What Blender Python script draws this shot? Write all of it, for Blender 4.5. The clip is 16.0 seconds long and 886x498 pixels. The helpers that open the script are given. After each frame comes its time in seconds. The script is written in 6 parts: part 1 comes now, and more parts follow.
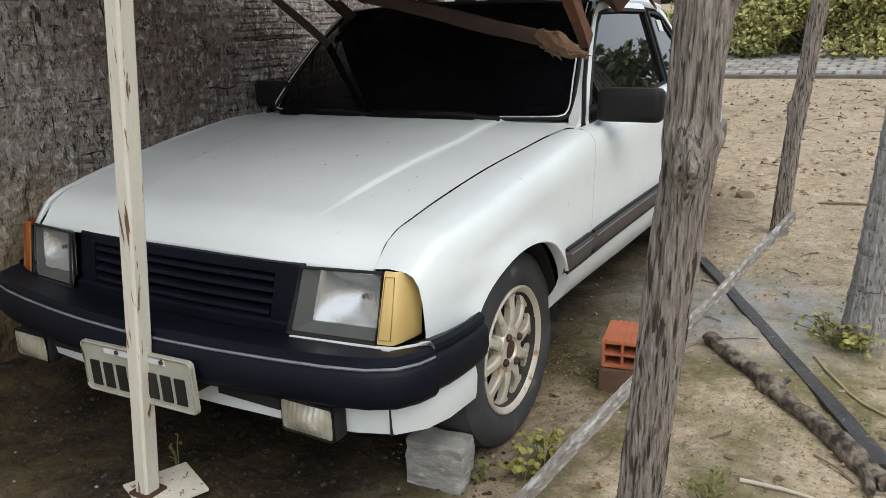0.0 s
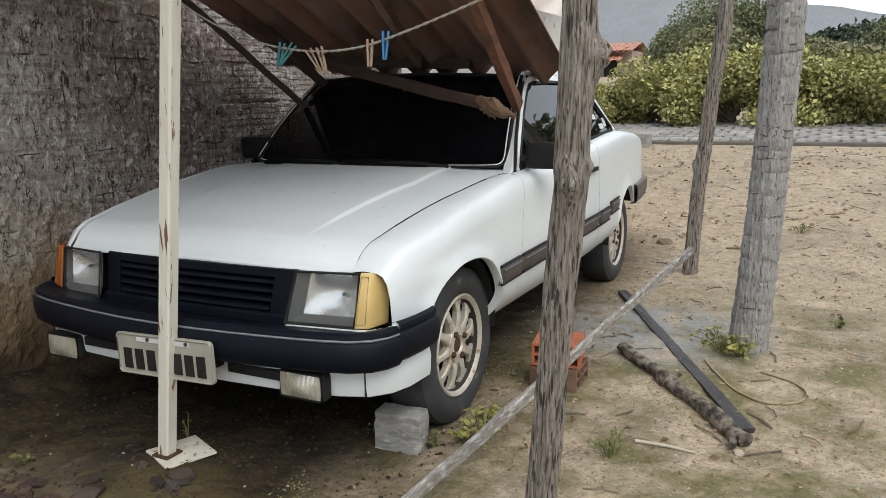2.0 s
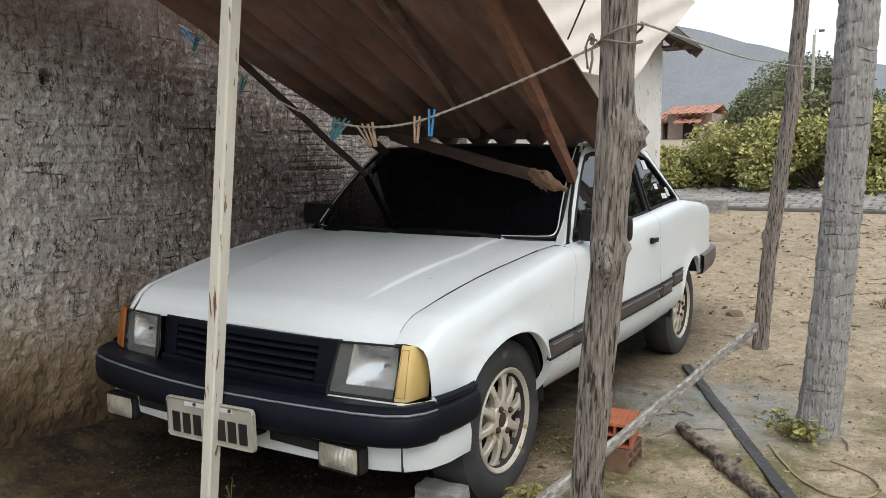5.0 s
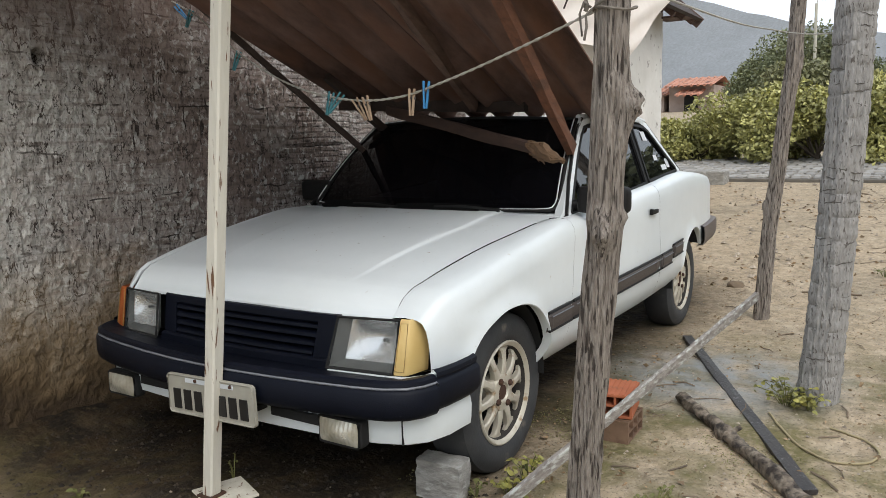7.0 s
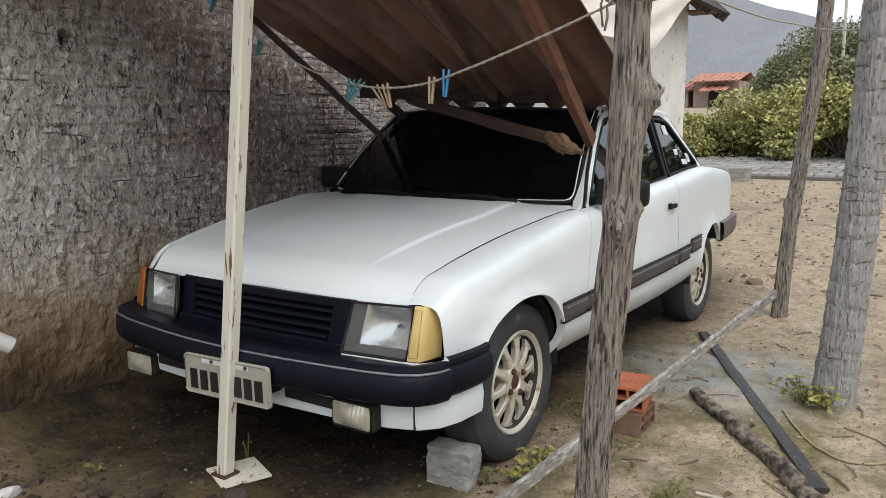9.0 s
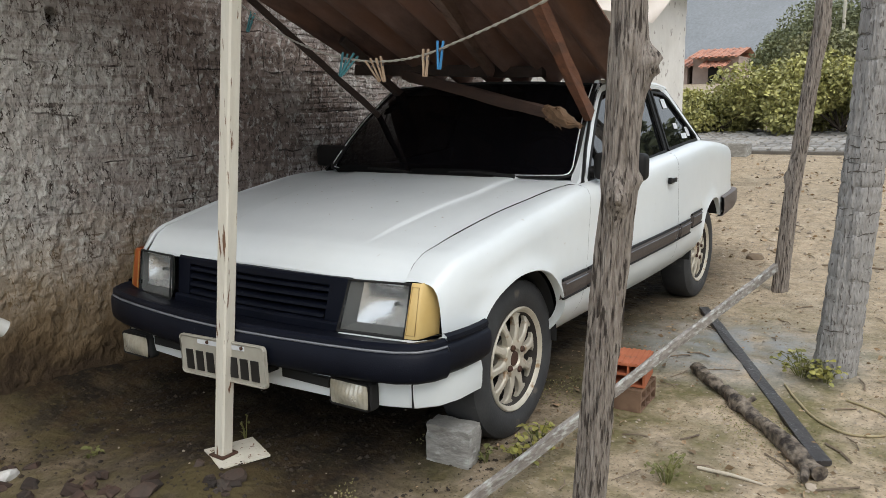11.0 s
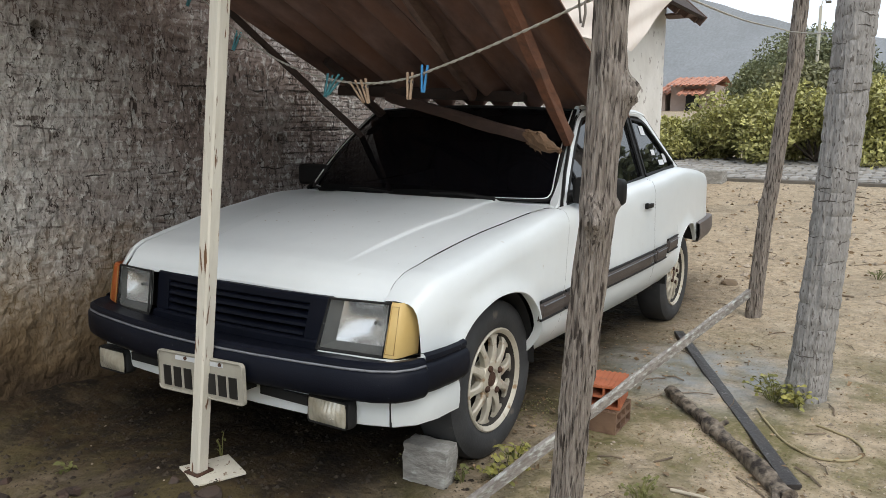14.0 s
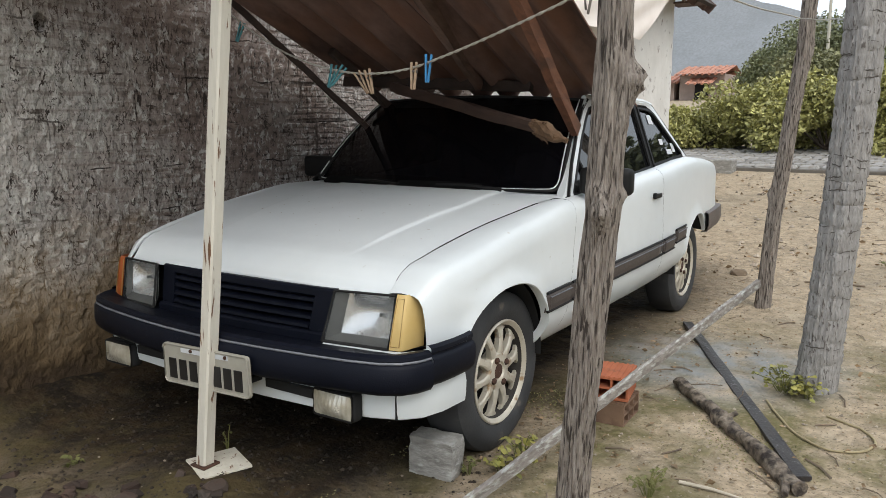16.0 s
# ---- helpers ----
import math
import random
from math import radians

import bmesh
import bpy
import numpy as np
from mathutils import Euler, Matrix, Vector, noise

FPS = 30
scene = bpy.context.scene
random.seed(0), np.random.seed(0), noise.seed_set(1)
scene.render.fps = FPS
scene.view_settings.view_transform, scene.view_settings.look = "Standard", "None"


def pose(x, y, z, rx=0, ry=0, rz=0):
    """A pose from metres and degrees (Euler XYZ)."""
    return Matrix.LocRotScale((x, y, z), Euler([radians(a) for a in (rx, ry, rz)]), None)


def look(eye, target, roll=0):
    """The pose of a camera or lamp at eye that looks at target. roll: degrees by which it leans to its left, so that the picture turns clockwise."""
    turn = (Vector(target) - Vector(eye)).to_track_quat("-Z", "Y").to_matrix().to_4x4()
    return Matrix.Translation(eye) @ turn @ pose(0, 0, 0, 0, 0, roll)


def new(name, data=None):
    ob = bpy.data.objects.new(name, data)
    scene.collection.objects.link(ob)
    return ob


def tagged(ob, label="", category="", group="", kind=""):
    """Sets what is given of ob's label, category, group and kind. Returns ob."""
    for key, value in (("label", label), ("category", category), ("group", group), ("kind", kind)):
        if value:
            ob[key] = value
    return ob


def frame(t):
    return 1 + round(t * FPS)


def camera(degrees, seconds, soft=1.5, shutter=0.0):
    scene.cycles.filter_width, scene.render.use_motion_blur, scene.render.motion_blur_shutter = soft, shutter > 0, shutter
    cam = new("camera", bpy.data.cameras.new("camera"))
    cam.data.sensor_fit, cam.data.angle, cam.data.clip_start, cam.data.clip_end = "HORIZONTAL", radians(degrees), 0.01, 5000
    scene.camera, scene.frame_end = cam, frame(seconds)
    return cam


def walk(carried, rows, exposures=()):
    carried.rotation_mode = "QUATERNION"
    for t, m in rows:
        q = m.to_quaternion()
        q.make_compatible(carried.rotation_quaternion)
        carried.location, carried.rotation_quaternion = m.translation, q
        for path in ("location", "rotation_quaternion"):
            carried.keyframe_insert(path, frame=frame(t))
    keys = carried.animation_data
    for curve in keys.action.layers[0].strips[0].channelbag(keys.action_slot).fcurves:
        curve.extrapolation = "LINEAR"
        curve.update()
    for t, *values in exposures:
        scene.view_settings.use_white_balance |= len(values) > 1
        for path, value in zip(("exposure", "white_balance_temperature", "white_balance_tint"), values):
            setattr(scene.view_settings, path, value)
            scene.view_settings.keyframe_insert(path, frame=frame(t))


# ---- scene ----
cam = camera(60.4, 16.0, soft=0.75)
PATH = [
    (0, (1.572, -1.045, 1.159), (0.591, 0.61, 0.614), -1.7),
    (0.5, (1.697, -1.218, 1.155), (0.715, 0.465, 0.703), -3.5),
    (1, (1.819, -1.388, 1.177), (0.677, 0.206, 0.78), -4.1),
    (1.5, (1.826, -1.498, 1.166), (0.89, 0.212, 0.716), -2.8),
    (2, (1.848, -1.573, 1.146), (0.959, 0.177, 0.764), -0.9),
    (2.5, (1.9, -1.537, 1.175), (0.842, 0.134, 0.877), -2.2),
    (3, (1.951, -1.491, 1.18), (0.848, 0.158, 0.92), -4.7),
    (3.5, (1.935, -1.501, 1.182), (0.8, 0.128, 0.938), -3.7),
    (4, (1.93, -1.516, 1.19), (0.831, 0.139, 0.957), -1.3),
    (4.5, (1.928, -1.503, 1.186), (0.913, 0.202, 0.935), 0.1),
    (4.7, (1.929, -1.518, 1.191), (0.873, 0.164, 0.961), -0.0),
    (6.8, (1.938, -1.514, 1.18), (0.848, 0.14, 0.904), -1.9),
    (7, (1.94, -1.505, 1.178), (0.868, 0.159, 0.891), -1.4),
    (7.5, (1.93, -1.504, 1.18), (0.83, 0.142, 0.895), -1.9),
    (8, (1.929, -1.516, 1.172), (0.777, 0.094, 0.886), -1.7),
    (8.5, (1.936, -1.513, 1.175), (0.78, 0.091, 0.874), -1.3),
    (9, (1.953, -1.511, 1.171), (0.842, 0.124, 0.861), -0.2),
    (9.2, (1.945, -1.501, 1.169), (0.854, 0.147, 0.862), 0.1),
    (11.3, (1.944, -1.48, 1.15), (0.837, 0.145, 0.788), -1.0),
    (11.5, (1.943, -1.483, 1.151), (0.841, 0.151, 0.81), -0.9),
    (12, (1.968, -1.506, 1.144), (0.904, 0.147, 0.775), -0.1),
    (12.5, (1.975, -1.494, 1.16), (0.952, 0.194, 0.834), 0.7),
    (13, (1.958, -1.488, 1.154), (0.897, 0.179, 0.845), 0.7),
    (13.5, (1.964, -1.496, 1.162), (0.887, 0.158, 0.837), 0.2),
    (14, (1.954, -1.506, 1.156), (0.89, 0.16, 0.849), 0.4),
    (14.5, (1.954, -1.489, 1.157), (0.875, 0.168, 0.857), -0.1),
    (15, (1.959, -1.487, 1.163), (0.891, 0.176, 0.857), 0.7),
    (15.5, (1.955, -1.485, 1.157), (0.88, 0.171, 0.843), -0.3),
    (16, (1.952, -1.485, 1.153), (0.872, 0.165, 0.824), -0.0),
]
walk(cam, [(t, look(eye, target, roll)) for t, eye, target, roll in PATH])

# ------------------------------------------------------------------ light
world = bpy.data.worlds.new("sky")
scene.world = world
world.use_nodes = True
wn = world.node_tree.nodes
wl = world.node_tree.links
sky = wn.new("ShaderNodeTexSky")
sky.sky_type = "NISHITA"
sky.sun_disc = False
sky.sun_elevation = radians(55)
sky.sun_rotation = radians(120)
sky.air_density = 2.0
sky.dust_density = 6.0
sky.ozone_density = 1.0
# overcast: a white cloud layer over most of the sky
cloud = wn.new("ShaderNodeMix")
cloud.data_type = "RGBA"
cloud.inputs[0].default_value = 0.8
cloud.inputs[7].default_value = (6.3, 6.9, 7.7, 1)
wl.new(sky.outputs[0], cloud.inputs[6])
wl.new(cloud.outputs[2], wn["Background"].inputs[0])
wn["Background"].inputs[1].default_value = 0.17

sun_data = bpy.data.lights.new("sun", "SUN")
sun_data.energy = 1.3
sun_data.angle = radians(45)
sun_data.color = (1.0, 0.96, 0.9)
sun = new("sun", sun_data)
sun.matrix_world = look((6, -4, 9), (0, 1.5, 0))
scene.view_settings.exposure = 0.15


# ------------------------------------------------------------------ materials
def mat(name, c1, c2=None, scale=4.0, rough=0.7, metal=0.0, bump=0.0, bscale=40.0, coat=0.0, stretch=(1, 1, 1),
        spot=None, spot_scale=9.0, spot_at=0.62, spot_soft=0.06, island=0.0, spec=0.5, rough_var=0.1):
    """Two colours mixed by broad and fine noise, an optional third for stains, and relief."""
    m = bpy.data.materials.new(name)
    m.use_nodes = True
    n, l = m.node_tree.nodes, m.node_tree.links
    b = n["Principled BSDF"]
    b.inputs["Metallic"].default_value = metal
    b.inputs["Roughness"].default_value = rough
    b.inputs["Coat Weight"].default_value = coat
    b.inputs["Coat Roughness"].default_value = 0.08
    b.inputs["Specular IOR Level"].default_value = spec
    c2 = c2 or tuple(v * 0.75 for v in c1)
    tc = n.new("ShaderNodeTexCoord")
    mp = n.new("ShaderNodeMapping")
    mp.inputs["Scale"].default_value = stretch
    l.new(tc.outputs["Object"], mp.inputs[0])
    n1 = n.new("ShaderNodeTexNoise")
    n1.inputs["Scale"].default_value = scale
    n1.inputs["Detail"].default_value = 8
    n1.inputs["Roughness"].default_value = 0.65
    l.new(mp.outputs[0], n1.inputs["Vector"])
    ramp = n.new("ShaderNodeMapRange")
    ramp.inputs[1].default_value, ramp.inputs[2].default_value = 0.32, 0.68
    l.new(n1.outputs["Fac"], ramp.inputs[0])
    mix = n.new("ShaderNodeMix")
    mix.data_type = "RGBA"
    mix.inputs[6].default_value, mix.inputs[7].default_value = (*c1, 1), (*c2, 1)
    l.new(ramp.outputs[0], mix.inputs[0])
    col = mix.outputs[2]
    if spot:
        n2 = n.new("ShaderNodeTexNoise")
        n2.inputs["Scale"].default_value = spot_scale
        n2.inputs["Detail"].default_value = 5
        l.new(mp.outputs[0], n2.inputs["Vector"])
        r2 = n.new("ShaderNodeMapRange")
        r2.inputs[1].default_value, r2.inputs[2].default_value = spot_at - spot_soft, spot_at + spot_soft
        l.new(n2.outputs["Fac"], r2.inputs[0])
        mx = n.new("ShaderNodeMix")
        mx.data_type = "RGBA"
        mx.inputs[7].default_value = (*spot, 1)
        l.new(r2.outputs[0], mx.inputs[0])
        l.new(col, mx.inputs[6])
        col = mx.outputs[2]
    if island:
        src = n.new("ShaderNodeObjectInfo").outputs["Random"] if island > 0 else n.new("ShaderNodeNewGeometry").outputs["Random Per Island"]
        hv = n.new("ShaderNodeHueSaturation")
        r3 = n.new("ShaderNodeMapRange")
        r3.inputs[3].default_value, r3.inputs[4].default_value = 1 - abs(island), 1 + abs(island)
        l.new(src, r3.inputs[0])
        l.new(r3.outputs[0], hv.inputs["Value"])
        l.new(col, hv.inputs["Color"])
        col = hv.outputs[0]
    l.new(col, b.inputs["Base Color"])
    rr = n.new("ShaderNodeMapRange")
    rr.inputs[3].default_value, rr.inputs[4].default_value = max(0.02, rough - rough_var), min(1, rough + rough_var)
    l.new(n1.outputs["Fac"], rr.inputs[0])
    l.new(rr.outputs[0], b.inputs["Roughness"])
    if bump:
        n3 = n.new("ShaderNodeTexNoise")
        n3.inputs["Scale"].default_value = bscale
        n3.inputs["Detail"].default_value = 6
        l.new(mp.outputs[0], n3.inputs["Vector"])
        bp = n.new("ShaderNodeBump")
        bp.inputs["Strength"].default_value = 1.0
        bp.inputs["Distance"].default_value = bump
        l.new(n3.outputs["Fac"], bp.inputs["Height"])
        l.new(bp.outputs[0], b.inputs["Normal"])
    return m


def glass(name, tint, rough=0.02, through_light=0.12, spec=0.5):
    """A tinted pane: part of the light passes straight, the surface mirrors."""
    m = bpy.data.materials.new(name)
    m.use_nodes = True
    n, l = m.node_tree.nodes, m.node_tree.links
    b = n["Principled BSDF"]
    b.inputs["Base Color"].default_value = (*tint, 1)
    b.inputs["Roughness"].default_value = rough
    b.inputs["IOR"].default_value = 1.45
    b.inputs["Specular IOR Level"].default_value = spec
    tr = n.new("ShaderNodeBsdfTransparent")
    tr.inputs[0].default_value = (*[min(1, t * 3 + 0.35) for t in tint], 1)
    mx = n.new("ShaderNodeMixShader")
    mx.inputs[0].default_value = through_light
    l.new(b.outputs[0], mx.inputs[1])
    l.new(tr.outputs[0], mx.inputs[2])
    l.new(mx.outputs[0], n["Material Output"].inputs[0])
    return m


PAINT = mat("white_car_paint", (0.71, 0.75, 0.76), (0.63, 0.67, 0.68), 1.4, 0.42, coat=0.25, spot=(0.5, 0.48, 0.43), spot_scale=45, spot_at=0.77, bump=0.0004, bscale=9)
NAVY = mat("navy_black_plastic", (0.003, 0.0042, 0.0088), (0.0055, 0.007, 0.0135), 5, 0.5, spec=0.15, spot=(0.12, 0.13, 0.14), spot_scale=70, spot_at=0.76, bump=0.0006, bscale=220)
TRIM_GREY = mat("faded_grey_line", (0.20, 0.21, 0.23), (0.12, 0.13, 0.15), 20, 0.5)
BROWN_PLASTIC = mat("faded_brown_plastic", (0.070, 0.055, 0.050), (0.125, 0.103, 0.094), 6, 0.55, bump=0.0005, bscale=200)
MOULDING = mat("dark_brown_moulding", (0.042, 0.033, 0.030), (0.075, 0.061, 0.055), 6, 0.5, bump=0.0005, bscale=200)
RUBBER = mat("black_rubber", (0.006, 0.006, 0.006), (0.012, 0.0115, 0.011), 12, 0.6, spec=0.25)
BRIGHT = mat("bright_trim_strip", (0.78, 0.79, 0.79), (0.66, 0.67, 0.67), 20, 0.3, metal=0.25)
LAMP_GREY = mat("grey_lamp_housing", (0.12, 0.124, 0.12), (0.08, 0.083, 0.08), 18, 0.4, metal=0.3)
TYRE = mat("dusty_tyre", (0.022, 0.0235, 0.026), (0.046, 0.047, 0.048), 7, 0.78, spot=(0.12, 0.105, 0.085), spot_scale=14, spot_at=0.70, bump=0.001, bscale=120)
ALLOY = mat("dull_alloy", (0.48, 0.445, 0.365), (0.61, 0.575, 0.49), 9, 0.42, metal=0.3, spot=(0.30, 0.20, 0.11), spot_scale=26, spot_at=0.66)
# rim inside: dirt, plus the shade behind the spokes put into the colour
BARREL = mat("dirty_shaded_wheel_inside", (0.035, 0.030, 0.026), (0.020, 0.018, 0.016), 20, 0.8)
WIPER = mat("dull_black_wiper", (0.004, 0.004, 0.004), (0.007, 0.007, 0.007), 30, 0.9, spec=0.08)
RUST = mat("rusty_steel", (0.085, 0.042, 0.026), (0.05, 0.026, 0.018), 30, 0.8, metal=0.2, bump=0.001, bscale=150)
# near-black: shade inside openings put into the colour; black lamp bodies too
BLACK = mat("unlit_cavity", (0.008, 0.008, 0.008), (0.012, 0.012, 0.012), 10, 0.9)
CHROME = mat("worn_chrome", (0.75, 0.75, 0.74), (0.6, 0.6, 0.6), 20, 0.25, metal=0.9)
REFLECTOR = mat("lamp_reflector", (0.82, 0.83, 0.82), (0.66, 0.67, 0.66), 9, 0.24, metal=0.75)
LENS = glass("lamp_glass", (0.30, 0.31, 0.30), 0.06, 0.90)
FOGLENS = mat("yellowed_fog_lens", (0.42, 0.39, 0.30), (0.66, 0.64, 0.56), 16, 0.24, metal=0.45, coat=0.5, bump=0.001, bscale=90)
AMBER = mat("amber_plastic", (0.58, 0.40, 0.14), (0.63, 0.46, 0.19), 9, 0.5)
AMBER_EDGE = mat("dark_amber_edge", (0.36, 0.23, 0.07), (0.28, 0.17, 0.05), 20, 0.5)
# darker twin of the amber lamp, the wall side's shade put into its colour
ORANGE = mat("shaded_orange_plastic", (0.34, 0.085, 0.018), (0.26, 0.065, 0.014), 9, 0.35)
REDLENS = mat("red_plastic", (0.30, 0.02, 0.015), (0.2, 0.015, 0.012), 9, 0.3)
TINT = glass("dark_tinted_glass", (0.003, 0.003, 0.004), 0.04, 0.09, 0.18)
SIDE_TINT = glass("tinted_side_glass", (0.004, 0.0045, 0.005), 0.015, 0.10, 0.95)
CLOTH_DARK = mat("dark_seat_cloth", (0.02, 0.02, 0.022), (0.035, 0.033, 0.033), 30, 0.9)
PLATE = mat("plate_grey", (0.30, 0.285, 0.24), (0.37, 0.355, 0.30), 12, 0.5, spot=(0.25, 0.22, 0.17), spot_scale=30, spot_at=0.7)
INK = mat("plate_ink", (0.006, 0.006, 0.006), (0.012, 0.012, 0.012), 20, 0.5)
PAPER = mat("pale_sticker", (0.62, 0.64, 0.66), (0.52, 0.54, 0.56), 20, 0.6)

BARK = mat("weathered_grey_wood", (0.17, 0.138, 0.115), (0.37, 0.33, 0.288), 7, 0.9, stretch=(22, 22, 2.0), spot=(0.050, 0.039, 0.032), spot_scale=6.2, spot_at=0.575, spot_soft=0.05, bump=0.014, bscale=10)
SCAR = mat("dark_bark_scar", (0.055, 0.047, 0.042), (0.15, 0.135, 0.12), 20, 0.95)
PALM = mat("grey_palm_trunk", (0.215, 0.205, 0.195), (0.36, 0.35, 0.335), 5, 0.9, stretch=(14, 14, 3.2), spot=(0.11, 0.097, 0.088), spot_scale=9, spot_at=0.62, spot_soft=0.03, bump=0.010, bscale=9)
OLD_BOARD = mat("grey_board", (0.14, 0.12, 0.104), (0.33, 0.30, 0.27), 14, 0.9, stretch=(4, 1, 4), spot=(0.48, 0.49, 0.45), spot_scale=20, spot_at=0.60, spot_soft=0.10, bump=0.003, bscale=22)
WET_BOARD = mat("wet_dark_board", (0.020, 0.018, 0.018), (0.048, 0.042, 0.040), 8, 0.5, stretch=(2, 1, 2), spot=(0.16, 0.155, 0.155), spot_scale=46, spot_at=0.66, spot_soft=0.05, bump=0.003, bscale=50)
LOG_BARK = mat("peeling_log_bark", (0.085, 0.064, 0.048), (0.31, 0.26, 0.20), 22, 0.9, spot=(0.030, 0.023, 0.019), spot_scale=30, spot_at=0.53, spot_soft=0.12, bump=0.012, bscale=45)
RAFTER = mat("reddish_rafter_wood", (0.105, 0.042, 0.022), (0.20, 0.085, 0.045), 7, 0.75, stretch=(5, 0.8, 5), spot=(0.060, 0.032, 0.021), spot_scale=3, spot_at=0.64, spot_soft=0.10, bump=0.002, bscale=40)
OLD_RAFTER = mat("greyed_rafter_wood", (0.100, 0.058, 0.042), (0.165, 0.105, 0.080), 7, 0.8, stretch=(5, 0.8, 5), spot=(0.055, 0.034, 0.026), spot_scale=4, spot_at=0.62, spot_soft=0.10, bump=0.002, bscale=40)
DARK_WOOD = mat("dark_timber", (0.024, 0.015, 0.011), (0.048, 0.029, 0.021), 6, 0.8, stretch=(5, 1, 5), bump=0.002, bscale=40)
BEAM = mat("brown_beam_wood", (0.030, 0.0155, 0.0105), (0.056, 0.030, 0.020), 6, 0.8, stretch=(1, 5, 5), bump=0.002, bscale=40)
PALE_WOOD = mat("split_pale_wood", (0.155, 0.090, 0.047), (0.085, 0.049, 0.026), 25, 0.85, bump=0.004, bscale=70)
SHEET = mat("dirty_fibre_cement", (0.212, 0.128, 0.101), (0.062, 0.035, 0.027), 2.6, 0.9, stretch=(3, 0.7, 1), spot=(0.165, 0.080, 0.050), spot_scale=3.6, spot_at=0.58, spot_soft=0.14, bump=0.002, bscale=60)
POLE_PAINT = mat("cream_pole_paint", (0.66, 0.63, 0.55), (0.58, 0.55, 0.47), 5, 0.55, stretch=(9, 9, 1.0), spot=(0.15, 0.075, 0.035), spot_scale=7, spot_at=0.645, spot_soft=0.02, bump=0.001, bscale=60)
PVC = mat("grey_white_pipe", (0.58, 0.59, 0.57), (0.5, 0.5, 0.47), 8, 0.5)
OLD_ROPE = mat("grey_old_rope", (0.23, 0.205, 0.17), (0.12, 0.105, 0.09), 60, 0.9, bump=0.002, bscale=300)
ROPE = mat("pale_rope", (0.46, 0.44, 0.39), (0.30, 0.28, 0.24), 60, 0.9, bump=0.002, bscale=300)
WIRE = mat("dark_wire", (0.05, 0.045, 0.04), (0.1, 0.08, 0.07), 40, 0.7)
BLUE = mat("blue_peg_plastic", (0.03, 0.19, 0.42), (0.04, 0.23, 0.48), 20, 0.4)
TEAL = mat("teal_peg_plastic", (0.035, 0.16, 0.19), (0.05, 0.2, 0.22), 20, 0.45)
PEGWOOD = mat("wooden_peg", (0.42, 0.32, 0.22), (0.30, 0.20, 0.13), 30, 0.8, bump=0.001, bscale=200)
CONCRETE = mat("grey_concrete_block", (0.34, 0.33, 0.305), (0.185, 0.178, 0.165), 14, 0.9, stretch=(1, 1, 2.5), spot=(0.42, 0.42, 0.40), spot_scale=16, spot_at=0.62, bump=0.006, bscale=40)
CLAY = mat("orange_hollow_brick", (0.46, 0.145, 0.065), (0.36, 0.11, 0.05), 9, 0.85, spot=(0.22, 0.10, 0.06), spot_scale=14, spot_at=0.66, bump=0.001, bscale=80)
CLAY_DARK = mat("muddy_hollow_brick", (0.22, 0.135, 0.085), (0.15, 0.092, 0.060), 9, 0.9, spot=(0.12, 0.07, 0.045), spot_scale=8, spot_at=0.55, bump=0.002, bscale=80)
TILE = mat("clay_roof_tile", (0.47, 0.22, 0.145), (0.36, 0.17, 0.115), 1.5, 0.85, spot=(0.16, 0.08, 0.055), spot_scale=3, spot_at=0.6, island=-0.25)
HOUSE_FAR = mat("bare_brick_house", (0.36, 0.285, 0.245), (0.27, 0.21, 0.18), 1.5, 0.9)
TARP = mat("beige_tarpaulin", (0.80, 0.74, 0.68), (0.74, 0.67, 0.61), 3, 0.8, bump=0.004, bscale=7)
LIMEWASH = mat("flaking_limewash", (0.74, 0.72, 0.68), (0.62, 0.60, 0.56), 2.5, 0.95, spot=(0.34, 0.31, 0.28), spot_scale=9, spot_at=0.66, spot_soft=0.03, bump=0.004, bscale=30)
PAVER = mat("grey_paving_stone", (0.33, 0.32, 0.30), (0.26, 0.25, 0.235), 5, 0.85, island=0.2, spot=(0.2, 0.17, 0.13), spot_scale=8, spot_at=0.6, bump=0.002, bscale=50)
POLE_FAR = mat("pale_pole_concrete", (0.50, 0.48, 0.40), (0.42, 0.40, 0.34), 4, 0.9)
EAVE = mat("greyed_eave_timber", (0.17, 0.115, 0.10), (0.10, 0.066, 0.056), 8, 0.85, stretch=(5, 1, 5), bump=0.002, bscale=40)
JOINT = mat("sandy_joint_earth", (0.15, 0.125, 0.095), (0.10, 0.085, 0.065), 6, 0.95, bump=0.004, bscale=40)
KERB = mat("kerb_concrete", (0.15, 0.135, 0.115), (0.10, 0.09, 0.078), 5, 0.9, bump=0.004, bscale=30)
CLOD = mat("damp_earth_clods", (0.042, 0.031, 0.020), (0.017, 0.012, 0.008), 18, 0.95, island=-0.5, bump=0.003, bscale=60)
RUBBLE = mat("broken_brick_rubble", (0.075, 0.042, 0.030), (0.036, 0.030, 0.025), 7, 0.92, island=-0.5, bump=0.003, bscale=40)
STONE = mat("pale_pebbles", (0.40, 0.34, 0.27), (0.26, 0.215, 0.165), 12, 0.9, island=-0.35)
LITTER = mat("dead_leaves", (0.30, 0.21, 0.125), (0.185, 0.125, 0.07), 20, 0.85, island=-0.45)
TWIG = mat("dry_twigs", (0.21, 0.16, 0.11), (0.13, 0.10, 0.075), 20, 0.9, island=-0.3)
LEAF_HEDGE = mat("yellow_green_leaves", (0.44, 0.415, 0.150), (0.245, 0.245, 0.084), 1.8, 0.5, island=-0.45)
